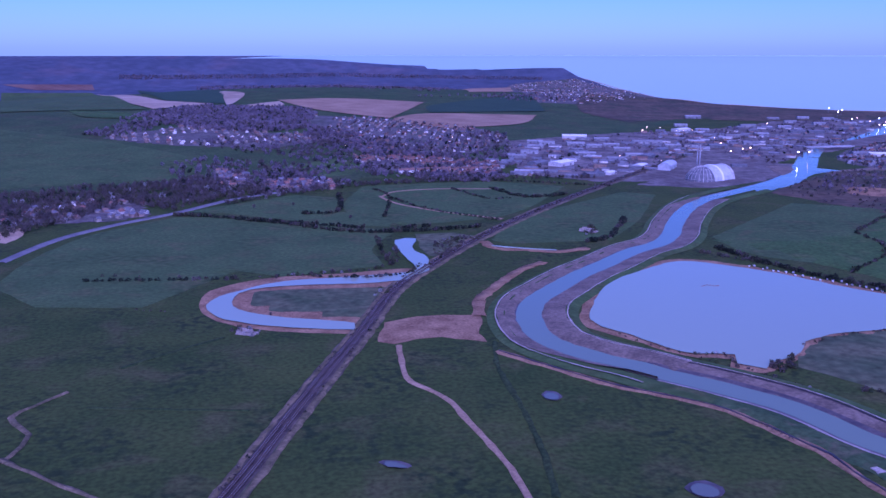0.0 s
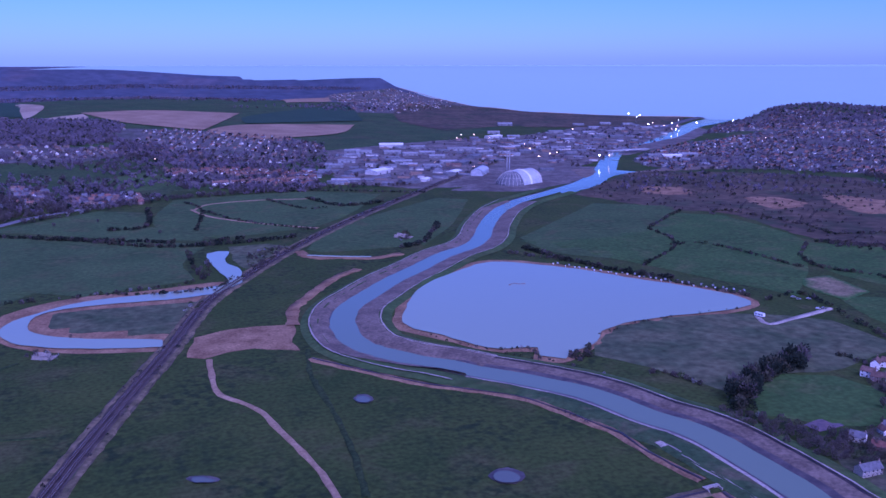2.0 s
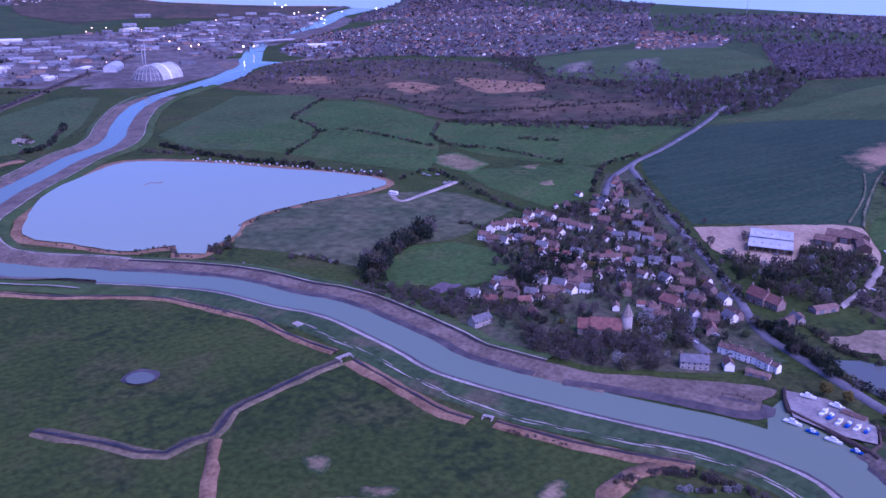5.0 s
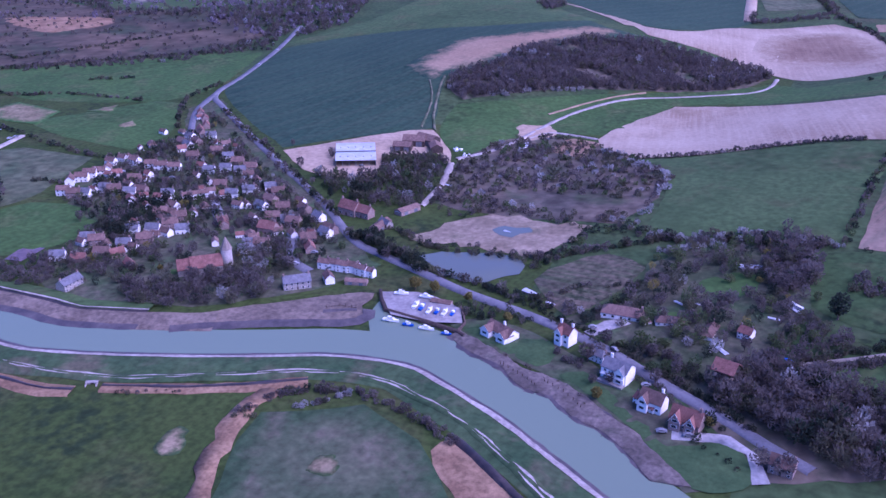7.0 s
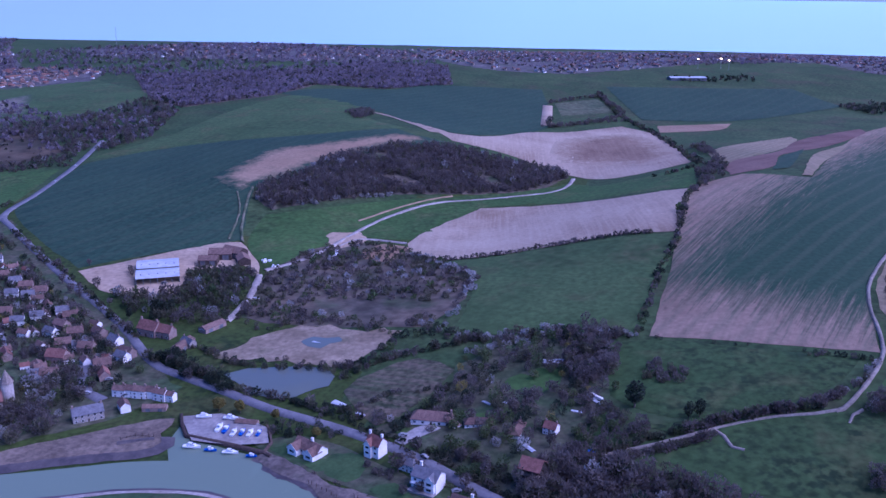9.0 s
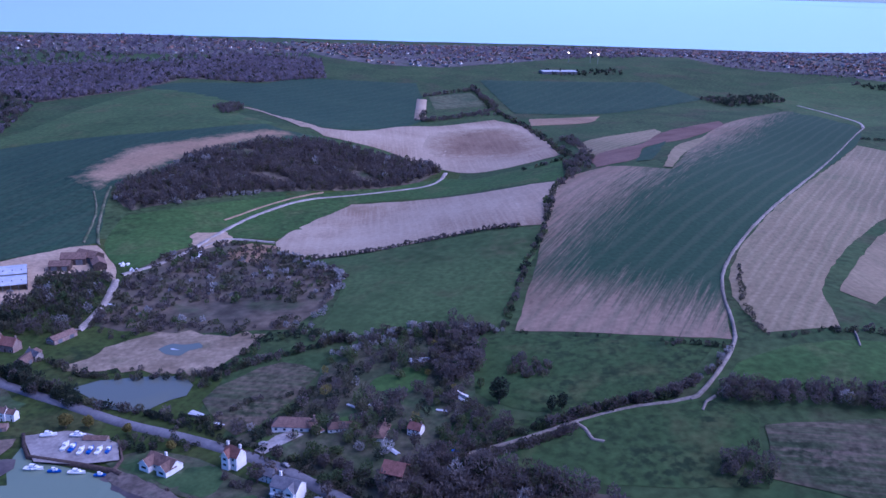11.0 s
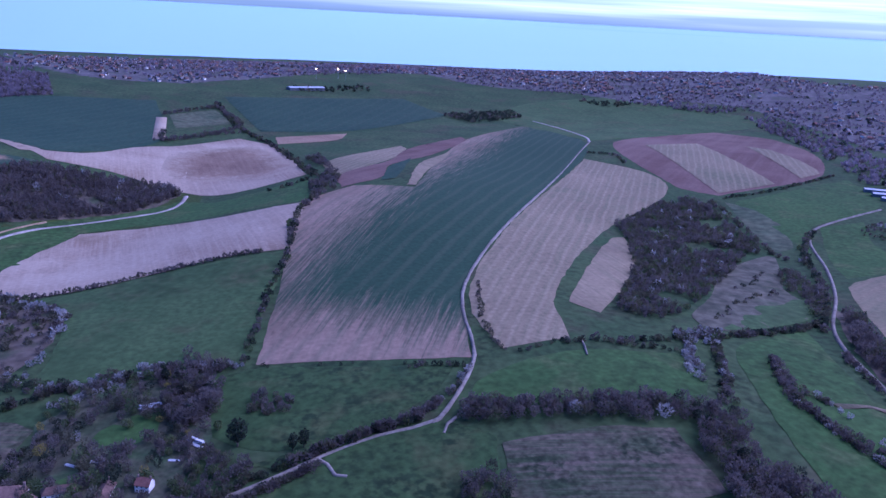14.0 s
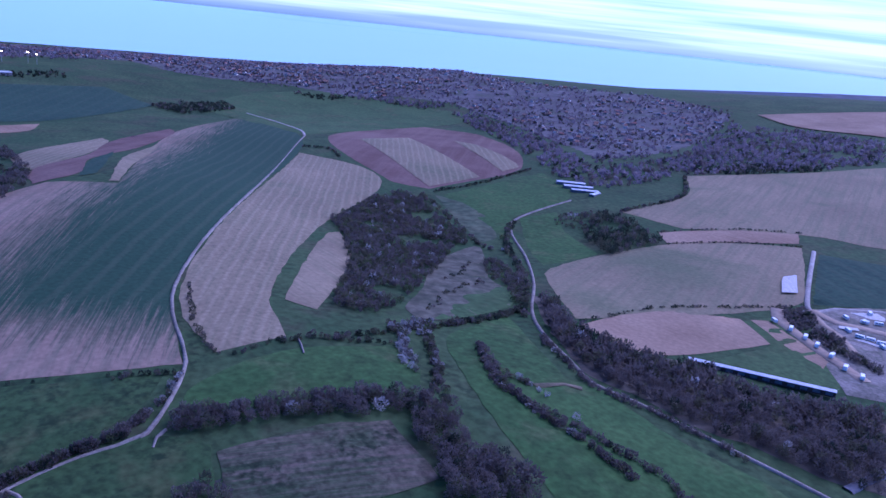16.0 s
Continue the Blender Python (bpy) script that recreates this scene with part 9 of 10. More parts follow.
def make_mast():
    root = new("radio_mast")
    for k in range(3):
        a0 = k * math.tau / 3
        bm = bmesh.new()
        rod(bm, (1.6 * math.cos(a0), 1.6 * math.sin(a0), -2), (0.5 * math.cos(a0), 0.5 * math.sin(a0), 55), 0.22, 0.12, 5)
        part("leg", bm, METAL, root)
    for j in range(14):
        bm = bmesh.new()
        for k in range(3):
            a0, a1 = k * math.tau / 3, (k + 1) * math.tau / 3
            r0, r1 = 1.6 - 1.1 * j / 14, 1.6 - 1.1 * (j + 1) / 14
            rod(bm, (r0 * math.cos(a0), r0 * math.sin(a0), j * 4.0), (r1 * math.cos(a1), r1 * math.sin(a1), (j + 1) * 4.0), 0.08, 0.08, 4)
        part("brace", bm, METAL, root)
    return tagged(root, "slender lattice radio mast on a ridge", "radio mast")


def make_bale():
    root = new("wrapped_bale")
    bm = bmesh.new()
    rod(bm, (0, -0.7, 0.75), (0, 0.7, 0.75), 0.75, 0.75, 14)
    bmesh.ops.bevel(bm, geom=[e for e in bm.edges if len(e.link_faces) == 2 and any(len(f.verts) > 6 for f in e.link_faces)], offset=0.12, segments=2, affect="EDGES")
    part("wrap", bm, WHITE_PAINT, root)
    return tagged(root, "white plastic-wrapped silage bale in a farmyard", "bale", "stacked silage bales")


def make_timber_tower():
    """A tall half-open timber house under a red roof."""
    root = new("timber_house")
    part("wall", boxed((-4, 4, -4, 4, -1.5, 3.2), (-3.8, 3.8, -2.0, 4, 3.4, 9.5)), TIMBER, root)
    for z in (3.3, 6.3):
        part("balcony", boxed((-4.4, 4.4, -4.6, -2.0, z - 0.12, z + 0.08), (-4.4, 4.4, -4.6, -4.5, z + 0.9, z + 1.0)), PALE_TIMBER, root)
    for x in (-4.2, -1.4, 1.4, 4.2):
        part("post", boxed((x - 0.12, x + 0.12, -4.55, -4.3, -1.5, 9.5)), PALE_TIMBER, root)
    for s in (-1, 1):
        bm = bmesh.new()
        q = [(-5, s * 5.2, 9.0), (5, s * 5.2, 9.0), (5, 0, 12.6), (-5, 0, 12.6)]
        a0 = [bm.verts.new(p) for p in q]
        b0 = [bm.verts.new((p[0], p[1], p[2] + 0.3)) for p in q]
        bm.faces.new(a0)
        bm.faces.new(b0[::-1])
        for i in range(4):
            bm.faces.new((a0[i], b0[i], b0[(i + 1) % 4], a0[(i + 1) % 4]))
        bmesh.ops.recalc_face_normals(bm, faces=bm.faces)
        part("roof_slope", bm, TILE_ROOF, root)
    return tagged(root, "tall dark timber house with balconies and red roof", "house")




# village houses
pattern = make_house("house", 11, 7, 5.0, 8.0, WHITE_WALL, BROWN_ROOF, "white rendered village house with brown tiled roof", group="village houses")
settle(pattern, [(474, 456, 40, 0.84), (483, 454, -60, 0.84), (492, 455, -60, 0.84), (498, 452, -60, 0.84), (506, 452, 38, 0.84), (530, 448, -100, 0.84), (528, 430, -60, 0.84), (528, 421, -60, 0.84), (530, 410, -60, 0.84), (456, 443, -60, 0.84), (604, 485, -93, 0.59), (485, 319, -89, 0.67), (509, 286, -108, 0.67), (428, 293, -136, 0.59), (470, 296, -125, 0.67), (413, 205, -142, 0.71)])
away(pattern)
pattern = make_house("house", 10.5, 6.5, 6.4, 9.0, WHITE_WALL, BROWN_ROOF, "white terraced cottage with brown tiled roof and chimneys", chimneys=2, windows=2, group="terraced cottages by the slipway")
settle(pattern, [(427, 216, -86, 0.69), (428, 211, -86, 0.73), (428, 205, -86, 0.73), (429, 199, -86, 0.73), (428, 193, -96, 0.69), (428, 188, -96, 0.60), (483, 359, -43, 0.69), (487, 356, -43, 0.69), (491, 352, -43, 0.69), (497, 351, -43, 0.69)])
away(pattern)
pattern = make_house("house", 11, 7.5, 4.8, 8.2, BRICK_WALL, BROWN_ROOF, "brick village house with brown tiled roof", group="village houses")
settle(pattern, [(455, 433, -60, 0.84), (496, 417, -60, 0.84), (473, 414, -60, 0.84), (479, 396, -76, 0.84), (585, 449, -102, 0.84), (591, 439, -122, 0.84), (612, 451, -123, 0.84), (558, 416, -60, 0.84), (502, 305, -107, 0.84), (497, 275, -113, 0.84), (474, 268, -88, 0.84), (476, 285, -60, 0.84), (436, 265, -60, 0.84), (455, 245, -60, 0.84), (473, 241, -106, 0.84), (386, 340, -60, 0.84), (399, 357, -60, 0.84), (413, 333, -60, 0.84), (439, 336, -60, 0.84), (452, 355, -60, 0.84), (451, 339, -60, 0.84), (512, 354, -60, 0.84), (517, 309, -60, 0.84), (493, 289, -60, 0.84), (554, 359, -60, 0.84), (577, 408, -60, 0.84), (561, 376, -60, 0.84)])
away(pattern)
pattern = make_house("house", 10, 7, 4.6, 7.6, WHITE_WALL, SLATE_ROOF, "pale rendered village house with grey roof", group="village houses")
settle(pattern, [(459, 427, -76, 0.84), (473, 422, -60, 0.84), (474, 401, -60, 0.84), (482, 375, -60, 0.84), (581, 440, -102, 0.84), (601, 454, -103, 0.84), (609, 439, -60, 0.84), (536, 383, -60, 0.84), (490, 304, -106, 0.84), (489, 259, -113, 0.84), (476, 274, -60, 0.84), (434, 272, -60, 0.84), (426, 270, -60, 0.84), (468, 241, -106, 0.84), (400, 365, -60, 0.84), (372, 360, -60, 0.84), (402, 339, -60, 0.84), (428, 340, -60, 0.84), (435, 323, -60, 0.84), (422, 351, -60, 0.84), (501, 336, -60, 0.84), (512, 330, -60, 0.84), (524, 320, -60, 0.84), (545, 362, -60, 0.84), (545, 375, -60, 0.84), (569, 391, -60, 0.84)])
away(pattern)
pattern = make_house("house", 12, 7.5, 4.6, 8.4, BRICK_WALL, TILE_ROOF, "brick village house with red clay tile roof", chimneys=2, group="village houses")
settle(pattern, [(390, 333, -30, 0.69), (381, 315, -118, 0.69), (458, 276, -87, 0.95), (453, 306, -135, 0.77), (444, 237, -139, 0.77), (664, 494, -138, 0.77), (650, 478, -138, 0.77), (633, 463, -138, 0.77), (620, 459, -137, 0.77), (375, 347, -60, 0.69), (508, 247, -100, 1.12), (507, 236, -100, 0.95)])
away(pattern)
pattern = make_house("house", 17, 8, 5.2, 8.6, FLINT_WALL, SLATE_ROOF, "long flint house with slate roof above the river", chimneys=2, windows=5, group="village houses")
settle(pattern, [(400, 217, -47, 0.86), (348, 326, 1, 0.77), (497, 215, -121, 0.60)])
away(pattern)
pattern = make_house("house", 10, 6.8, 4.6, 7.8, WHITE_WALL, BROWN_ROOF, "small white village house with weathered brown roof", chimneys=2, group="village houses")
settle(pattern, [(458, 269, -45, 0.63), (458, 251, -135, 0.66), (461, 336, -130, 0.70), (402, 332, -85, 0.57), (396, 335, -100, 0.55), (524, 385, -107, 0.60), (420, 337, -86, 0.59), (539, 350, -42, 0.77), (532, 462, -91, 0.69), (394, 364, -100, 0.65), (426, 361, -86, 0.73), (488, 314, -133, 0.65), (427, 329, -102, 0.74), (443, 276, -45, 0.66), (516, 367, -132, 0.64), (465, 356, -104, 0.80), (458, 258, -134, 0.69), (485, 413, -89, 0.70), (521, 463, -90, 0.79), (473, 367, -104, 0.75), (454, 347, -87, 0.80), (445, 348, -103, 0.64), (517, 328, -134, 0.68), (458, 311, -44, 0.69), (595, 413, -40, 0.73), (522, 342, -133, 0.70)])
away(pattern)
pattern = make_house("house", 9, 6.5, 4.4, 7.4, WHITE_WALL, TILE_ROOF, "small white village house with red tiled roof", group="village houses")
settle(pattern, [(570, 437, -40, 0.80), (424, 368, -44, 0.62), (501, 438, -41, 0.81), (458, 372, -128, 0.69), (510, 417, -105, 0.73), (498, 340, -43, 0.77), (535, 459, -128, 0.68), (468, 428, -103, 0.62), (440, 384, -102, 0.65), (466, 250, -88, 0.55), (463, 390, -127, 0.81), (475, 377, -88, 0.70), (431, 357, -102, 0.71), (594, 402, -110, 0.63), (653, 487, -37, 0.60), (593, 420, -133, 0.74), (501, 363, -42, 0.57), (560, 470, -129, 0.57), (473, 388, -42, 0.63), (542, 395, -91, 0.75), (444, 287, -45, 0.56), (497, 442, -104, 0.70), (516, 315, -108, 0.61), (501, 411, -129, 0.60)])
away(pattern)
pattern = make_house("bungalow", 12, 7.5, 2.8, 5.6, CREAM_SHEET, BROWN_ROOF, "pale village bungalow with brown roof", "bungalow", storeys=1, windows=4, hipped=0.6, group="village houses")
settle(pattern, [(447, 281, -132, 0.80), (507, 399, -90, 0.58), (491, 344, -131, 0.63), (613, 472, -110, 0.63), (572, 469, -130, 0.82), (400, 352, -125, 0.76), (504, 346, -43, 0.58), (537, 341, -134, 0.67), (476, 339, -131, 0.68), (424, 335, -86, 0.67)])
away(pattern)

# houses along the river road
pattern = make_house("bungalow", 20, 8, 2.9, 5.8, WHITE_WALL, BROWN_ROOF, "low white bungalow with brown hipped roof", "bungalow", chimneys=1, windows=5, storeys=1, hipped=0.8, group="houses along the river road")
settle(pattern, [(430, 48, -86, 1.00), (430, 25, -73, 0.70), (429, 38, -131, 0.50), (426, 6, -6, 0.70)])
away(pattern)
pattern = make_house("house", 9, 8, 5.0, 8.4, WHITE_WALL, TILE_ROOF, "white house with tall end chimneys and red roof", chimneys=2, group="houses along the river road")
settle(pattern, [(360, 22, -119, 0.60), (356, 17, -119, 0.50), (427, -10, -108, 0.70)])
away(pattern)
pattern = make_house("house", 14, 10, 5.4, 8.6, WHITE_WALL, SLATE_ROOF, "large white house with grey roof and terrace", windows=4, hipped=0.7, group="houses along the river road")
settle(pattern, [(388, 48, -112, 0.60)])
away(pattern)
pattern = make_house("house", 11, 8, 5.0, 8.6, BRICK_WALL, BROWN_ROOF, "brick house with brown roof and white windows", chimneys=1, group="houses along the river road")
settle(pattern, [(335, -35, -99, 0.80)])
away(pattern)
for villa, (vx, vy, turn) in (
    (make_villa(15, 7.5, 2.8, 5.6, [(-5.2, 5.6, 3.0, 2.8, 5.2), (4.6, 5.6, 2.4, 2.8, 5.2)], WHITE_WALL, BROWN_ROOF, "low white bungalow with twin gables above the river", "bungalow", [(1.0, 0.5)], 1), (392, 96, -114)),
    (make_villa(7.5, 6.5, 5.4, 8.6, [(-1.6, 3.8, 1.4, 5.2, 7.8)], WHITE_WALL, TILE_ROOF, "tall white house with end chimneys and red roof", "house", [(-3.4, 0.0), (3.4, 0.0)]), (397, 66, -112)),
    (make_villa(12, 8.5, 5.4, 8.2, [(3.2, 4.6, 1.2, 5.2, 7.6)], WHITE_WALL, SLATE_ROOF, "large white house with grey roof, balcony and terrace", "house", [(-4.0, 1.0)], 2, True), (375, 36, -105)),
    (make_villa(10, 7, 4.2, 7.8, [(-2.4, 4.2, 2.0, 4.0, 7.0)], WHITE_WALL, BROWN_ROOF, "white gabled house with brown roof near the river", "house", [(3.5, 0.5)]), (358, 17, -105)),
    (make_villa(12, 8, 4.0, 8.0, [(-3.2, 4.4, 1.6, 3.8, 7.2), (2.6, 4.0, 1.2, 3.8, 6.8)], BRICK_WALL, TILE_ROOF, "brick house with white-edged gables and red roof", "house", [(5.0, 0.0)]), (350, 2, -100)),
):
    villa.matrix_basis = Matrix.LocRotScale(at(vx, vy, 0.9), Euler((0, 0, radians(turn))), None)
make_timber_tower().matrix_basis = Matrix.LocRotScale(at(384, -7), Euler((0, 0, radians(-103))), None)
make_church().matrix_basis = Matrix.LocRotScale(at(396, 273), Euler((0, 0, radians(-46))), None)

# farm
make_barn().matrix_basis = Matrix.LocRotScale(at(614, 304), Euler((0, 0, radians(-60))), (0.9, 0.95, 0.8))
pattern = make_shed(16, 11, 4.5, 3.2, TIMBER, BROWN_ROOF, "old dark-roofed farm shed", "farm shed", "farm_shed", group="farm buildings")
settle(pattern, [(647, 280, -74, 0.90), (662, 277, -74, 1.10), (669, 269, -106, 1.10), (657, 256, -147, 0.90)])
away(pattern)
pattern = make_bale()
settle(pattern, [(667, 238, -129, 1.00), (666, 244, -4, 1.00), (666, 242, -13, 1.00), (663, 240, -96, 1.00), (662, 241, -118, 1.00), (665, 241, -7, 1.00), (667, 239, -21, 1.00), (668, 238, -9, 1.00), (664, 241, -104, 1.00), (663, 240, 2, 1.00), (666, 238, -58, 1.00), (667, 242, -128, 1.00), (669, 243, -31, 1.00), (666, 241, -2, 1.00), (657, 227, -74, 1.00), (655, 227, -74, 1.00), (652, 227, -74, 1.00), (653, 230, -74, 1.00), (654, 228, -74, 1.00), (657, 231, -74, 1.00)])
away(pattern)
pattern = make_shed(24, 10, 3.6, 2.4, BRICK_WALL, BROWN_ROOF, "low brick workshop with a brown roof", "workshop", "workshop")
settle(pattern, [(525, 214, -20, 0.70), (494, 217, 0, 0.70), (417, 190, -74, 0.50), (412, 137, -85, 0.45)])
away(pattern)

pattern = make_house("terrace", 30, 8, 5.0, 8.0, WHITE_WALL, BROWN_ROOF, "white rendered terrace with brown roofs", "terraced houses", chimneys=2, windows=8, group="terraces at the edge of the town")
settle(pattern, [(99, 1491, 10, 0.9), (130, 1497, 10, 0.9), (163, 1503, 10, 0.9), (196, 1509, 10, 0.9), (229, 1515, 10, 0.9)])
away(pattern)

# works and warehouses across the marsh
make_recovery_plant().matrix_basis = Matrix.LocRotScale(at(576, 1385), Euler((0, 0, radians(30))), (0.86, 0.78, 0.80))
pattern = make_shed(34, 17, 5.5, 2.0, WEATHERED_SHEET, WEATHERED_SHEET, "warehouse with pale sheet walls and grey roof", group="warehouses")
settle(pattern, [(411, 1920, -12, 1.00), (432, 1899, -12, 1.00), (493, 1886, -12, 1.10), (579, 1985, -12, 1.00), (394, 1838, -12, 1.00), (525, 1853, -12, 1.00), (569, 1871, -12, 1.00), (474, 1719, -12, 1.00), (363, 1745, -12, 1.00), (325, 1678, -12, 1.00), (569, 1797, -12, 1.00), (563, 1699, -12, 1.00), (510, 1642, -12, 1.00), (685, 1929, -12, 1.00), (652, 1932, -12, 1.00), (700, 1857, -12, 1.00), (846, 1998, 44, 1.00), (923, 2055, -12, 1.00), (1015, 2096, -12, 1.00), (1169, 2284, -11, 1.00), (1271, 2556, -11, 1.00), (1373, 2573, -11, 1.00), (1313, 2368, -11, 1.00), (897, 1898, -12, 1.00), (888, 1803, -12, 0.70), (1033, 1692, -12, 1.00), (1104, 1675, -12, 1.20), (970, 1641, -12, 0.70), (1052, 1534, -12, 0.60), (902, 2339, -11, 1.00), (909, 2207, -11, 1.00), (1079, 2312, -11, 1.20), (1266, 2440, -11, 1.00), (1425, 2523, -11, 1.00), (1410, 2378, -11, 1.00), (1035, 2591, -11, 1.30)])
away(pattern)
pattern = make_shed(46, 26, 7.0, 2.2, CREAM_SHEET, WHITE_PAINT, "large warehouse with a white sheet roof", group="warehouses")
settle(pattern, [(387, 1576, 44, 1.00), (522, 2010, -12, 1.20), (849, 2198, 32, 1.00), (1057, 1665, -12, 0.90), (526, 1548, 50, 0.70), (444, 1464, 50, 0.60)])
away(pattern)
pattern = make_shed(38, 22, 6.0, 2.2, DARK_SHEET, DARK_SHEET, "sheet-walled warehouse with a dark grey roof", group="warehouses")
settle(pattern, [(345, 1581, 45, 1.00), (410, 1442, 22, 0.90), (461, 1738, -12, 1.00), (645, 1777, 51, 1.00), (583, 1678, 51, 1.00), (297, 1601, 57, 0.70), (707, 1537, -12, 0.70), (1181, 2141, -11, 1.00), (1139, 2156, -11, 1.00), (796, 1843, -12, 1.00)])
away(pattern)
pattern = make_shed(56, 22, 6.0, 7.0, STEEL_SHEET, STEEL_SHEET, "long pale store with a barrel roof", curved=True, group="warehouses")
settle(pattern, [(568, 1525, 58, 1.00)])
away(pattern)
scattered_houses("works_buildings", [(224, 1510), (340, 1847), (717, 2159), (982, 2270), (888, 1977), (642, 1637), (483, 1434), (342, 1411)], 120, "crowded sheds and workshops of a trading estate", 90, walls=(WEATHERED_SHEET, DARK_SHEET, DARK_SHEET, BRICK_WALL, CREAM_SHEET), roofs=(WEATHERED_SHEET, DARK_SHEET, DARK_SHEET, BROWN_ROOF, SLATE_ROOF), size=(12, 30), rows=34.0)
wood([(224, 1510), (340, 1847), (717, 2159), (982, 2270), (888, 1977), (642, 1637), (483, 1434), (342, 1411)], 26, 4, 8, "far_hazed", "far", "trees between the works buildings", "trees", "trees", seed=90, fill=0.6)
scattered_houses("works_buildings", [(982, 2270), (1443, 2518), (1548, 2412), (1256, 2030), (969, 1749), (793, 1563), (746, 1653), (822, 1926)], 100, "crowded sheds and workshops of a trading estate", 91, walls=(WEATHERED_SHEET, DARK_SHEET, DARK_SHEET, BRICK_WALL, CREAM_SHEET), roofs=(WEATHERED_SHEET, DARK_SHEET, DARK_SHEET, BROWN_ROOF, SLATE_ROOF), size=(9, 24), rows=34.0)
wood([(982, 2270), (1443, 2518), (1548, 2412), (1256, 2030), (969, 1749), (793, 1563), (746, 1653), (822, 1926)], 26, 4, 8, "far_hazed", "far", "trees between the works buildings", "trees", "trees", seed=91, fill=0.6)
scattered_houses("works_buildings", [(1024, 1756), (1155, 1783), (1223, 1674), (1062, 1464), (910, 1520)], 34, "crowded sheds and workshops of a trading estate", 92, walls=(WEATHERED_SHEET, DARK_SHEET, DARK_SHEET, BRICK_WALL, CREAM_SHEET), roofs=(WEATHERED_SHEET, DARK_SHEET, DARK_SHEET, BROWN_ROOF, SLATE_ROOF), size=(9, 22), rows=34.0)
wood([(1024, 1756), (1155, 1783), (1223, 1674), (1062, 1464), (910, 1520)], 26, 4, 8, "far_hazed", "far", "trees between the works buildings", "trees", "trees", seed=92, fill=0.6)

# lamps of the harbour and the works
pattern = make_lamp(18, 1.5, LAMP_WHITE, "tall harbour lamp glowing white")
settle(pattern, [(1580, 2795, -15, 1.00), (1497, 2595, -16, 1.00), (1562, 2687, -15, 1.00), (1589, 2488, -15, 1.00), (1574, 2363, -16, 1.00), (1495, 2377, -16, 1.00), (1663, 2308, -15, 1.00), (1396, 2346, -17, 1.00), (1373, 2157, -17, 1.00), (852, 1604, -20, 1.00)])
away(pattern)
pattern = make_lamp(14, 1.3, LAMP_WARM, "tall yard lamp glowing amber")
settle(pattern, [(1445, 2338, -16, 1.00), (1460, 2429, -16, 1.00), (1395, 2214, -17, 1.00), (709, 2089, -18, 1.00), (748, 2169, -18, 1.00), (811, 1719, -20, 1.00), (745, 1664, -20, 1.00), (788, 1704, -20, 1.00), (890, 1634, -20, 1.00), (780, 2164, -18, 1.00), (1117, 2280, -17, 1.00), (1471, 2305, -16, 1.00), (787, 1809, -19, 1.00)])
away(pattern)
pattern = make_lamp(8, 0.7, LAMP_WARM, "lit street lamp beside the road")
settle(pattern, [(837, 2153, -18, 1.00), (859, 2149, -18, 1.00), (815, 2143, -18, 1.00), (843, 1975, -19, 1.00), (1480, 1909, -18, 1.00), (519, 1653, -20, 1.00), (575, 1582, -20, 1.00), (-5, 1761, -6, 1.00), (229, 1932, -5, 1.00), (-358, 1854, -6, 1.00)])
away(pattern)
pattern = make_floodlight()
settle(pattern, [(2243, -140, -67, 1.50), (2266, -193, -67, 1.50), (2252, -210, -67, 1.40)])
away(pattern)
make_mast().matrix_basis = Matrix.Translation(at(2339, 1444))

# boats, cars and caravans
pattern = make_boat(8.5, WHITE_PAINT, "white motor cruiser moored at the quay")
settle(pattern, [(385, 152, -84, 1.00), (384, 132, -84, 0.90)], 0.5)
away(pattern)
pattern = make_boat(6.5, BLUE_PAINT, "small blue-hulled boat moored at the quay")
settle(pattern, [(384, 142, -84, 0.90), (383, 121, -84, 0.80)], 0.5)
away(pattern)
pattern = make_boat(7.5, WHITE_PAINT, "white boat laid up on the yard")
settle(pattern, [(412, 160, -73, 1.00), (413, 146, -85, 1.00), (403, 147, 3, 1.00), (400, 138, 2, 0.90), (401, 130, 1, 0.90)], 1.5)
away(pattern)
pattern = make_boat(7.0, BLUE_PAINT, "boat under blue covers laid up on the yard")
settle(pattern, [(402, 143, 2, 1.00), (401, 134, 2, 0.90), (402, 126, 1, 0.80)], 1.5)
away(pattern)
pattern = make_boat(5.5, WHITE_PAINT, "small dinghy drawn up on the lake shore", cabin=False)
settle(pattern, [(392, 812, -109, 0.93), (400, 799, -110, 0.80), (406, 790, -111, 1.08), (416, 784, -111, 1.16), (419, 772, -112, 1.06), (429, 761, -113, 0.84), (433, 752, -113, 1.12), (443, 748, -114, 1.03), (449, 735, -114, 1.06), (458, 729, -115, 0.90), (462, 716, -116, 0.96), (468, 710, -116, 1.06), (477, 703, -117, 0.94), (480, 689, -118, 0.94), (489, 681, -118, 0.86), (495, 676, -119, 0.85), (501, 667, -119, 1.16), (510, 658, -120, 0.84)])
away(pattern)
pattern = make_car()
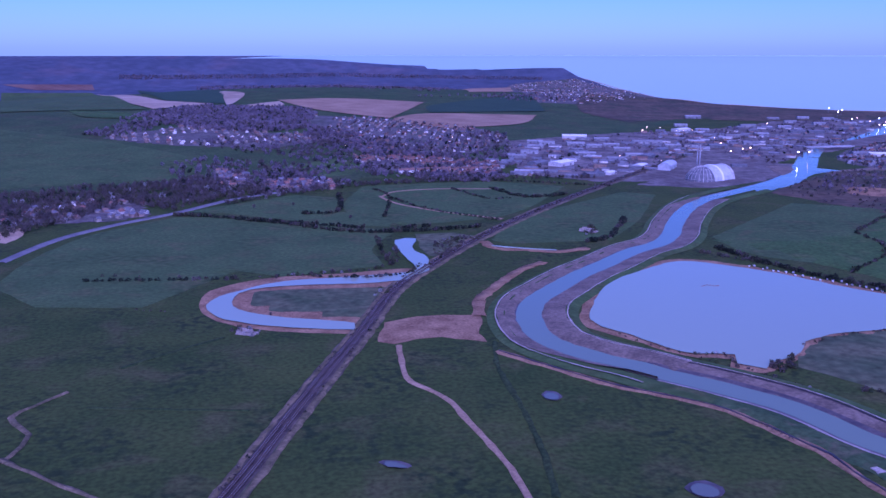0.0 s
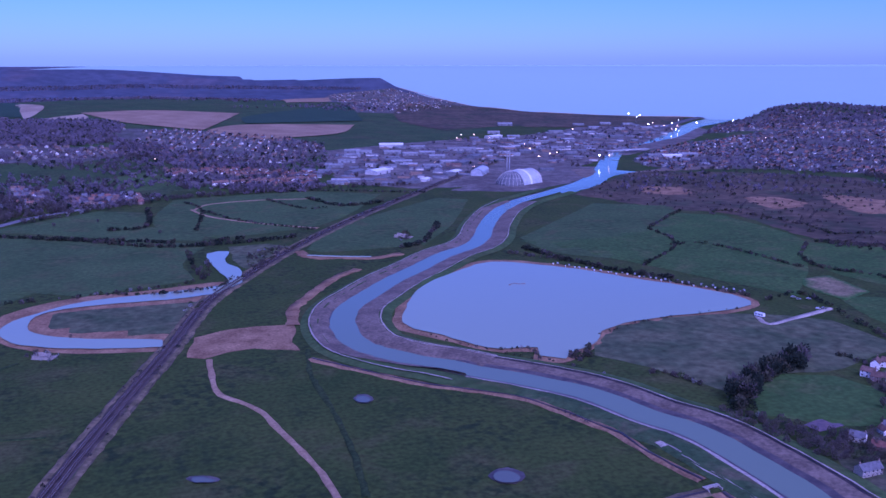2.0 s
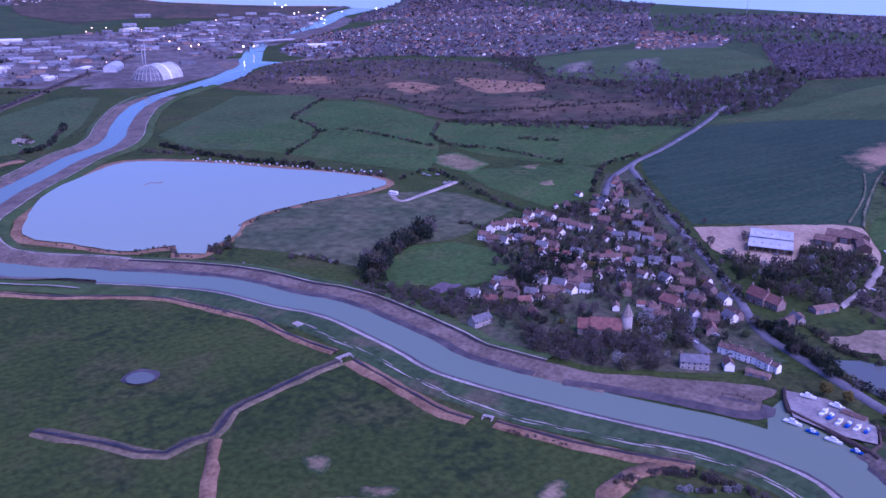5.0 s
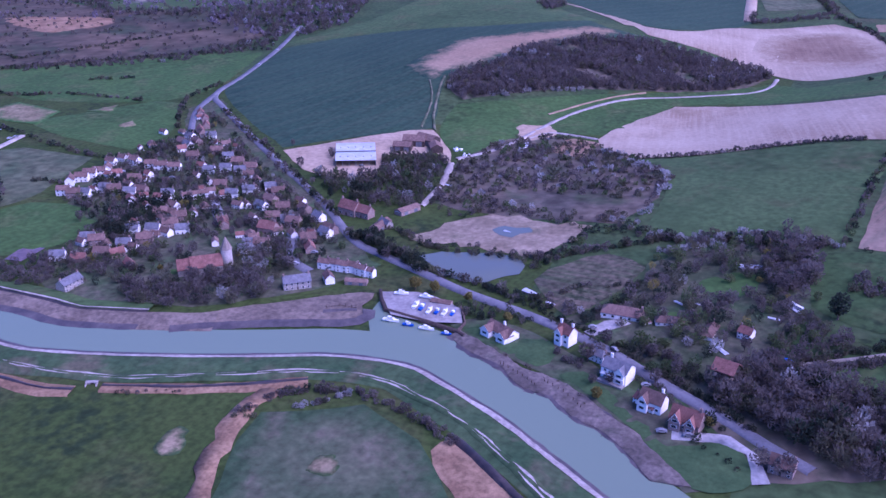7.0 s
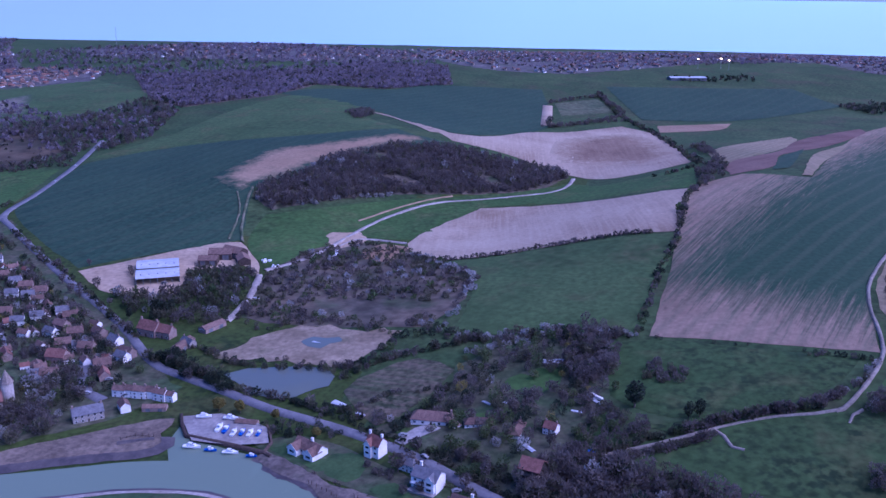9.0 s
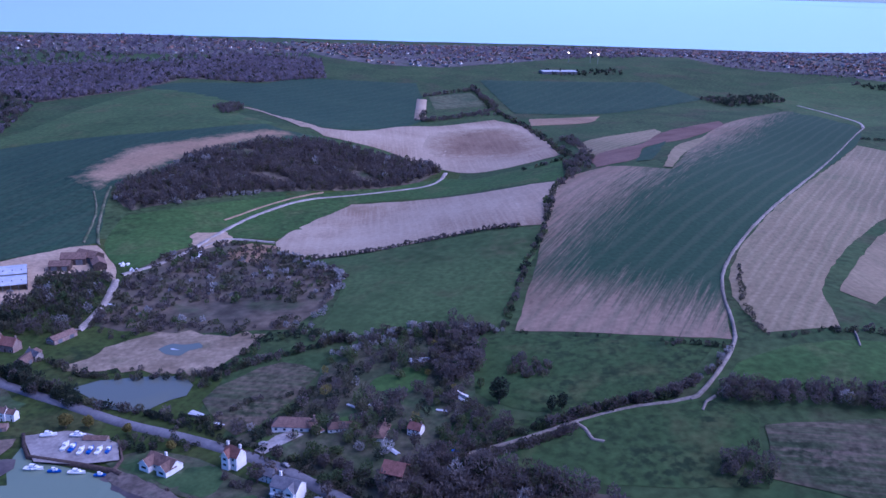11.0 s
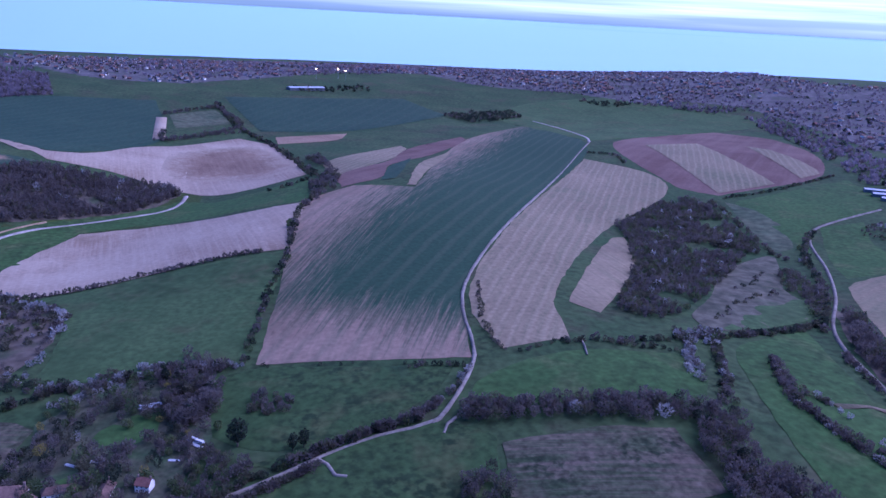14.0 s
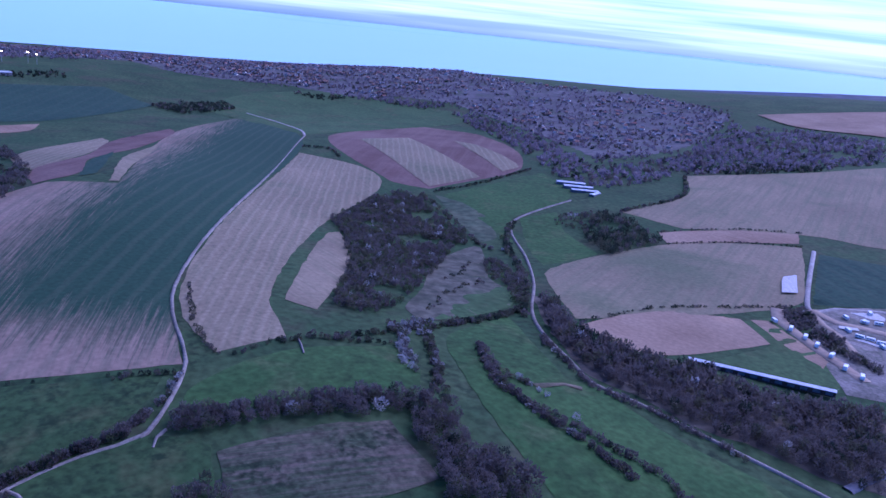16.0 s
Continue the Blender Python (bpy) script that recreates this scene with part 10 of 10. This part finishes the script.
settle(pattern, [(395, 808, -110, 1.07), (403, 797, -110, 1.13), (408, 784, -111, 1.02), (420, 778, -112, 1.00), (423, 766, -112, 1.02), (430, 757, -113, 0.81), (439, 751, -113, 0.82), (448, 742, -114, 1.13), (451, 730, -115, 0.96), (459, 721, -115, 0.98), (465, 714, -116, 1.18), (474, 707, -117, 1.01), (479, 696, -117, 1.18), (487, 687, -118, 1.11), (495, 680, -119, 1.09), (500, 671, -119, 1.03), (505, 662, -120, 1.09), (512, 656, -120, 0.96), (540, 624, -23, 1.00), (540, 617, -23, 1.00), (549, 615, -23, 1.00), (535, 586, -23, 1.00), (541, 586, -23, 1.00), (493, 434, -60, 1.00), (492, 438, -60, 1.00), (494, 343, -60, 1.00), (473, 325, -60, 1.00), (466, 279, -60, 1.00), (460, 280, -60, 1.00), (441, 232, -60, 1.00), (423, 233, -60, 1.00), (426, 212, -60, 1.00), (372, 23, -61, 1.00), (396, 43, -113, 1.00), (355, 20, -61, 1.00), (421, 269, -60, 1.00), (480, 334, -60, 1.00), (513, 398, -60, 1.00), (477, 435, -60, 1.00), (508, 440, -60, 1.00), (342, 10, -61, 1.00), (343, 0, -61, 1.00), (413, 58, -61, 1.00), (429, 42, -61, 1.00), (923, 589, 18, 1.00), (852, 564, 21, 1.00), (531, 466, -37, 1.00), (522, 443, -37, 1.00), (490, 353, -38, 1.00), (500, 356, -38, 1.00), (595, 288, -75, 1.00), (605, 274, -75, 1.00)], 1.2)
away(pattern)
pattern = make_caravan()
settle(pattern, [(512, -600, 150, 1.00), (503, -668, -30, 1.00), (492, -677, -30, 1.00), (483, -646, -30, 1.00), (505, -699, -35, 1.00), (454, -647, -30, 1.00), (496, -600, 120, 1.15), (481, -598, 120, 1.15), (468, -595, 120, 1.15), (452, -591, 120, 1.15), (435, -584, 120, 1.15), (421, -583, 120, 1.15), (472, -645, -150, 1.00), (466, -649, -150, 1.00), (459, -652, -150, 1.00), (492, -676, -123, 1.00), (487, -686, -123, 1.00), (462, -27, -130, 0.60), (459, -30, -130, 0.60), (474, 583, -64, 1.30)], 0.8)
away(pattern)
pattern = make_shed(18, 6, 2.2, 0.8, PALE_TIMBER, STEEL_SHEET, "small shed with pale roof", "shed", "garden_shed", doors=1)
settle(pattern, [(499, -1, -47, 0.50), (500, -6, -47, 0.40), (439, 99, -104, 0.45), (406, -20, -105, 0.40), (524, 215, -12, 0.80), (501, 2, -109, 0.35), (500, -4, -36, 0.40), (461, -26, -130, 0.35), (457, -29, -130, 0.35), (452, 14, -91, 0.35), (406, -20, -103, 0.35), (451, 25, -117, 0.30), (447, -20, -91, 0.30), (411, -2, -133, 0.40), (441, 100, -113, 0.35), (431, 85, -113, 0.30), (406, -21, -91, 0.50), (514, 140, -97, 0.30), (583, 211, -100, 0.30)])
away(pattern)
pattern = make_shed(60, 16, 4.5, 2.0, DARK_SHEET, STEEL_SHEET, "long pale-roofed farm shed in the valley", "farm shed", "farm_shed", doors=3)
settle(pattern, [(974, -741, -116, 0.60), (950, -735, -116, 0.60), (928, -729, -116, 0.55), (910, -731, -58, 0.40)])
away(pattern)
pattern = make_shed(80, 24, 5.0, 2.0, DARK_SHEET, STEEL_SHEET, "long pale-roofed farm building on the plateau", "farm shed", "farm_shed", doors=3)
settle(pattern, [(2047, -111, -69, 1.00)])
away(pattern)
make_shed(89, 5.5, 2.2, 0.8, TIMBER, STEEL_SHEET, "very long low stable block with white roof", "stable block", "stable_block", doors=12).matrix_basis = Matrix.LocRotScale(at(440, -510, 1.0), Euler((0, 0, radians(-140))), None)
sheet("ground_sheet", [(589, -694), (590, -711), (554, -672), (558, -658)], STONE, "white sheeting spread on a field", "sheeting", lift=2.328, ragged=0.1)
sheet("tarpaulin", [(410, -28), (411, -31), (408, -32), (407, -29)], BLUE_PAINT, "blue tarpaulin in a garden", "tarpaulin", lift=2.756, ragged=0.2)
sheet("hardcore", [(512, -684), (506, -708), (496, -707), (492, -700), (498, -691)], STONE, "white chalk hardcore in a yard", "hardcore", lift=1.43)
sheet("hardcore", [(472, -638), (469, -645), (454, -652), (450, -647), (462, -642)], STONE, "white chalk hardcore in a yard", "hardcore", lift=1.43)
sheet("hardcore", [(493, -648), (485, -659), (482, -656), (489, -643)], STONE, "white chalk hardcore in a yard", "hardcore", lift=1.63)
sheet("ground_sheet", [(706, 198), (707, 195), (691, 191), (690, 194)], WHITE_PAINT, "white sheeted trailer load", "sheeting", lift=2.62, ragged=0.2)

# quay wall of the boatyard and the harbour bridge
ribbon("quay_wall", [(413, 173), (394, 160), (392, 146), (390, 133), (387, 118), (384, 112)], TIMBER, "dark timber quay wall of the boatyard", "quay", profile=[(-0.8, 1.75), (0.8, 1.75), (0.9, -0.4)])
ribbon("quay_wall", [(386, 117), (396, 117), (411, 126)], TIMBER, "dark timber side wall of the boatyard", "quay", profile=[(-0.5, 1.72), (0.5, 1.72), (0.6, -0.4)])
ribbon("swing_bridge", [(964, 1781), (1017, 1790), (1078, 1797)], METAL, "low steel road bridge over the harbour river", "bridge", profile=[(-6, 6.0), (-6, 7.6), (-5.6, 7.6), (-5.6, 7.0), (5.6, 7.0), (5.6, 7.6), (6, 7.6), (6, 6.0)], kind="")
sheet("harbour_water", [(1063, 1888), (1202, 2021), (1430, 2277), (1621, 2502), (1766, 2654), (1978, 2824), (1990, 2714), (1744, 2513), (1623, 2415), (1486, 2252), (1344, 2097), (1287, 2057), (1135, 1931), (1076, 1873)], WATER, "harbour channel running out to sea", "harbour water", lift=0.948)
sheet("harbour_basin", [(808, 1536), (943, 1749), (1012, 1832), (1063, 1888), (1076, 1873), (1037, 1829), (927, 1658), (840, 1506), (865, 1470), (791, 1427), (718, 1339), (646, 1275), (611, 1262), (632, 1314), (721, 1401)], WATER, "wide tidal basin above the harbour bridge", "harbour water", lift=0.848, ragged=1.5)
sheet("mud_flat", [(763, 1551), (807, 1528), (765, 1454), (733, 1421), (731, 1443)], MUD, "pale mud flat beside the river", "mud bank", lift=0.976, ragged=2.0)
sheet("mud_flat", [(1130, 1630), (1147, 1598), (1067, 1482), (876, 1460), (830, 1454), (935, 1501), (1049, 1519)], MUD, "pale tidal creek below the town", "mud bank", lift=0.976, ragged=2.0, curved=True)
ribbon("harbour_arm", [(1272, 2185), (1400, 2310), (1542, 2465), (1680, 2610), (1824, 2747), (1935, 2837)], DARK_MUD, "dark stone breakwater arm of the harbour", "breakwater", profile=[(-9, -1.5), (-7, 4.2), (7, 4.2), (9, -1.5)])

# railway tracks
ribbon("railway_track", RAILWAY, TIMBER, "pair of worn rails on sleepers", "railway track", profile=[(-3.4000000000000004, 1.75), (-1.0000000000000002, 1.75)])
ribbon("rail", RAILWAY, METAL, "worn steel rail", "rail", profile=[(-2.97, 1.9), (-2.87, 1.9)])
ribbon("rail", RAILWAY, METAL, "worn steel rail", "rail", profile=[(-1.53, 1.9), (-1.43, 1.9)])
ribbon("railway_track", RAILWAY, TIMBER, "pair of worn rails on sleepers", "railway track", profile=[(1.0000000000000002, 1.75), (3.4000000000000004, 1.75)])
ribbon("rail", RAILWAY, METAL, "worn steel rail", "rail", profile=[(1.43, 1.9), (1.53, 1.9)])
ribbon("rail", RAILWAY, METAL, "worn steel rail", "rail", profile=[(2.87, 1.9), (2.97, 1.9)])

# single trees
pattern = make_tree(3, WILLOW, 0.45, 0.15, "yellow-green willow coming into leaf beside the road", leaves=520)
tree_line(pattern, [(422, 157, 8.0), (423, 146, 7.0), (419, 125, 6.0), (407, 99, 5.0), (356, 40, 6.5), (353, -6, 5.0), (418, 269, 4.0), (385, 297, 4.0)], 3)
away(pattern)
pattern = make_tree(5, EVERGREEN, 0.34, 0.1, "dark evergreen tree among village gardens", leaves=420)
tree_line(pattern, [(537, 260, 13.0), (538, 255, 11.0), (544, 253, 10.0), (470, 213, 9.0), (476, 211, 9.0), (474, 205, 8.0), (399, 289, 8.0), (529, 275, 8.0), (454, -47, 14.0), (526, -6, 8.0), (445, -72, 9.0), (447, -77, 9.0), (455, 361, 10.0), (469, 365, 11.0), (475, 353, 8.0), (398, -266, 9.0)], 3)
away(pattern)
pattern = make_tree(8, TWIGS, 0.42, 0.2, "leafless tree with a fine twiggy crown")
tree_line(pattern, [(430, 259, 6.4), (431, 373, 9.4), (436, 311, 7.2), (433, 297, 7.3), (421, 278, 7.4), (483, 357, 7.0), (458, 428, 6.3), (445, 241, 8.3), (506, 301, 7.4), (410, 272, 8.2), (467, 416, 6.1), (418, 248, 6.6), (526, 313, 9.3), (460, 288, 7.9), (377, 311, 7.1), (395, 319, 8.3), (435, 304, 6.4), (366, 321, 8.8), (443, 292, 6.9), (406, 351, 6.0), (422, 394, 8.3), (480, 258, 7.2), (502, 268, 7.9), (497, 363, 6.4), (375, 349, 7.5), (461, 293, 8.0), (482, 272, 6.4), (516, 336, 8.1), (439, 338, 8.9), (417, 233, 9.1)], 3)
tree_line(pattern, [(419, 237, 7.5), (488, 385, 7.8), (439, 405, 7.7), (407, 301, 7.9), (454, 6, 8.9), (456, 2, 7.4), (443, 11, 9.2), (408, -23, 8.5), (393, -10, 9.8), (397, 28, 6.4), (457, -12, 7.1), (434, 15, 7.7), (396, 26, 8.1), (414, -11, 8.9), (384, 52, 9.6), (381, 41, 9.1), (390, 48, 7.2), (376, 20, 8.3), (392, 14, 7.6), (369, 38, 6.6), (394, -19, 7.9), (402, 48, 8.2), (389, -11, 7.0), (366, 45, 6.0), (401, -23, 9.6), (431, 29, 8.4), (396, 19, 6.8), (385, 13, 8.4), (409, -19, 6.5), (440, 9, 6.3)], 33)
tree_line(pattern, [(619, 365, 6.2), (579, 360, 8.0), (565, 362, 7.7), (474, 273, 8.5), (605, 320, 6.2), (547, 301, 6.2), (556, 330, 6.6), (492, 273, 6.8), (577, 330, 8.7), (526, 322, 6.5), (562, 341, 8.4), (511, 336, 7.2), (509, 262, 7.7), (588, 394, 7.8), (611, 325, 7.3), (610, 385, 7.9), (457, -182, 9.0), (455, -220, 9.0), (450, -248, 10.0), (439, -271, 10.0), (437, -409, 9.0), (405, -419, 9.0), (460, -154, 8.0), (-125, 1183, 7.0), (-74, 1200, 6.0), (2, 1102, 6.0), (49, 915, 7.0), (41, 890, 6.0), (-64, 692, 4.0), (-68, 809, 5.0)], 63)
away(pattern)
pattern = make_tree(11, GREEN_LEAF, 0.48, 0.12, "small garden tree in fresh leaf")
tree_line(pattern, [(456, 333, 6.5), (507, 336, 6.9), (467, 244, 4.4), (550, 366, 4.9), (457, 340, 6.4), (442, 301, 5.3), (526, 325, 6.7), (432, 238, 6.9), (513, 304, 6.7), (488, 281, 4.3), (544, 281, 4.5), (416, 281, 4.8), (397, 337, 5.7), (450, 305, 6.4), (517, 308, 5.1), (454, 221, 5.6), (393, 310, 4.8), (441, 321, 6.3), (450, 276, 4.6), (412, 322, 5.7), (564, 308, 7.0), (486, 350, 4.3), (384, 24, 6.4), (411, -23, 5.3), (408, 22, 4.7), (406, 24, 5.7), (413, -23, 4.1), (406, 23, 6.1), (425, -22, 5.4), (409, 34, 6.6)], 3)
tree_line(pattern, [(405, 30, 6.9), (452, -17, 4.9), (387, 18, 6.4), (417, 20, 6.0), (423, 36, 6.4), (426, 19, 6.7), (418, -24, 6.3), (480, 5, 6.1), (429, -7, 6.0), (492, -23, 4.5), (431, -38, 6.6), (448, 44, 4.0), (498, 46, 4.6), (494, 34, 5.9), (432, -10, 6.9), (475, 28, 4.9), (434, -31, 6.3), (487, 35, 5.4), (470, -37, 6.3), (461, -17, 6.1)], 33)
away(pattern)

# small structures of the marsh and the shore

def make_sluice():
    """A concrete sluice with its handrails where a ditch meets the floodbank."""
    root = new("sluice")
    part("headwall", boxed((-5.0, 5.0, -0.4, 0.4, -1.0, 1.8)), FLINT_WALL, root)
    for s in (-1, 1):
        part("wing_wall", boxed((s * 5.0 - 0.4, s * 5.0 + 0.4, -4.5, 0.4, -1.0, 1.5)), FLINT_WALL, root)
        bm = bmesh.new()
        for x in (-4.5, -1.5, 1.5, 4.5):
            rod(bm, (x, s * 0.35, 1.8), (x, s * 0.35, 2.9), 0.05, 0.05, 5)
        rod(bm, (-4.5, s * 0.35, 2.85), (4.5, s * 0.35, 2.85), 0.05, 0.05, 5)
        part("handrail", bm, METAL, root)
    part("deck", boxed((-6.0, 6.0, -1.6, 1.6, 1.75, 1.95)), FLINT_WALL, root)
    part("gate", boxed((-1.6, 1.6, -0.55, -0.42, -0.8, 1.7)), TIMBER, root)
    return tagged(root, "small concrete drainage sluice with steel handrails", "sluice")


def make_ruin():
    """Low broken walls of a roofless hut, open to the sky."""
    root = new("ruined_hut")
    for x0, x1, y0, y1, h in ((-7, 7, -4, -3.6, 1.6), (-7, 3, 3.6, 4, 2.2), (-7, -6.6, -4, 4, 1.9), (6.6, 7, -4, 1, 1.3), (-1, -0.6, -4, 3.8, 1.2)):
        part("broken_wall", boxed((x0, x1, y0, y1, -0.5, h), (x0, x0 + (x1 - x0) * 0.45, y0, y0 + (y1 - y0) * 0.45, h, h + 0.7)), FLINT_WALL, root)
    part("slab", boxed((-7.6, 7.6, -4.6, 4.6, -0.5, 0.55)), FLINT_WALL, root)
    return tagged(root, "roofless ruined hut with pale broken walls", "ruin")


def make_boom(points):
    """A line of floats on the lake."""
    root = new("floating_boom")
    c = smoothed(points, 2.5)
    for i, q in enumerate(c):
        bm = bmesh.new()
        rod(bm, (q.x - 0.9, q.y, 1.35), (q.x + 0.9, q.y, 1.35), 0.35, 0.35, 8)
        part("float", bm, TILE_ROOF, root)
    return tagged(root, "rust-red floating boom on the lake", "floating boom")


def make_piles(line):
    """Old timber piles standing in the mud, with a rail along them."""
    root = new("timber_piles")
    c = smoothed(line, 2.6)
    r = rnd(len(c))
    bm = bmesh.new()
    for q in c:
        pile = bmesh.new()
        z = float(land(np.array(q.x), np.array(q.y)))
        rod(pile, (q.x, q.y, z - 0.5), (q.x + r.uniform(-0.1, 0.1), q.y, z + r.uniform(2.2, 3.2)), 0.18, 0.15, 6)
        part("pile", pile, TIMBER, root)
    for q, w in zip(c[:-1], c[1:]):
        rod(bm, (q.x, q.y, 2.0), (w.x, w.y, 2.0), 0.1, 0.1, 4)
    part("rail", bm, TIMBER, root)
    return tagged(root, "row of dark weathered timber piles on the mud", "timber piles")



make_sluice().matrix_basis = Matrix.LocRotScale(at(262, 337, 0.2), Euler((0, 0, radians(6))), (0.8, 0.8, 0.6))
make_sluice().matrix_basis = Matrix.LocRotScale(at(280, 243, 0.0), Euler((0, 0, radians(-61))), (0.45, 0.6, 0.6))
make_ruin().matrix_basis = Matrix.LocRotScale(at(-78, 650), Euler((0, 0, radians(-23))), None)
make_ruin().matrix_basis = Matrix.LocRotScale(at(280, 996), Euler((0, 0, radians(-34))), (1.4, 1.4, 1.4))
make_boom([(315, 741), (321, 745), (325, 741), (330, 741)])
make_piles([(367, 87), (362, 77), (356, 67)])
make_piles([(360, 64), (355, 54), (347, 44)])
make_piles([(383, 188), (388, 183), (389, 174)])
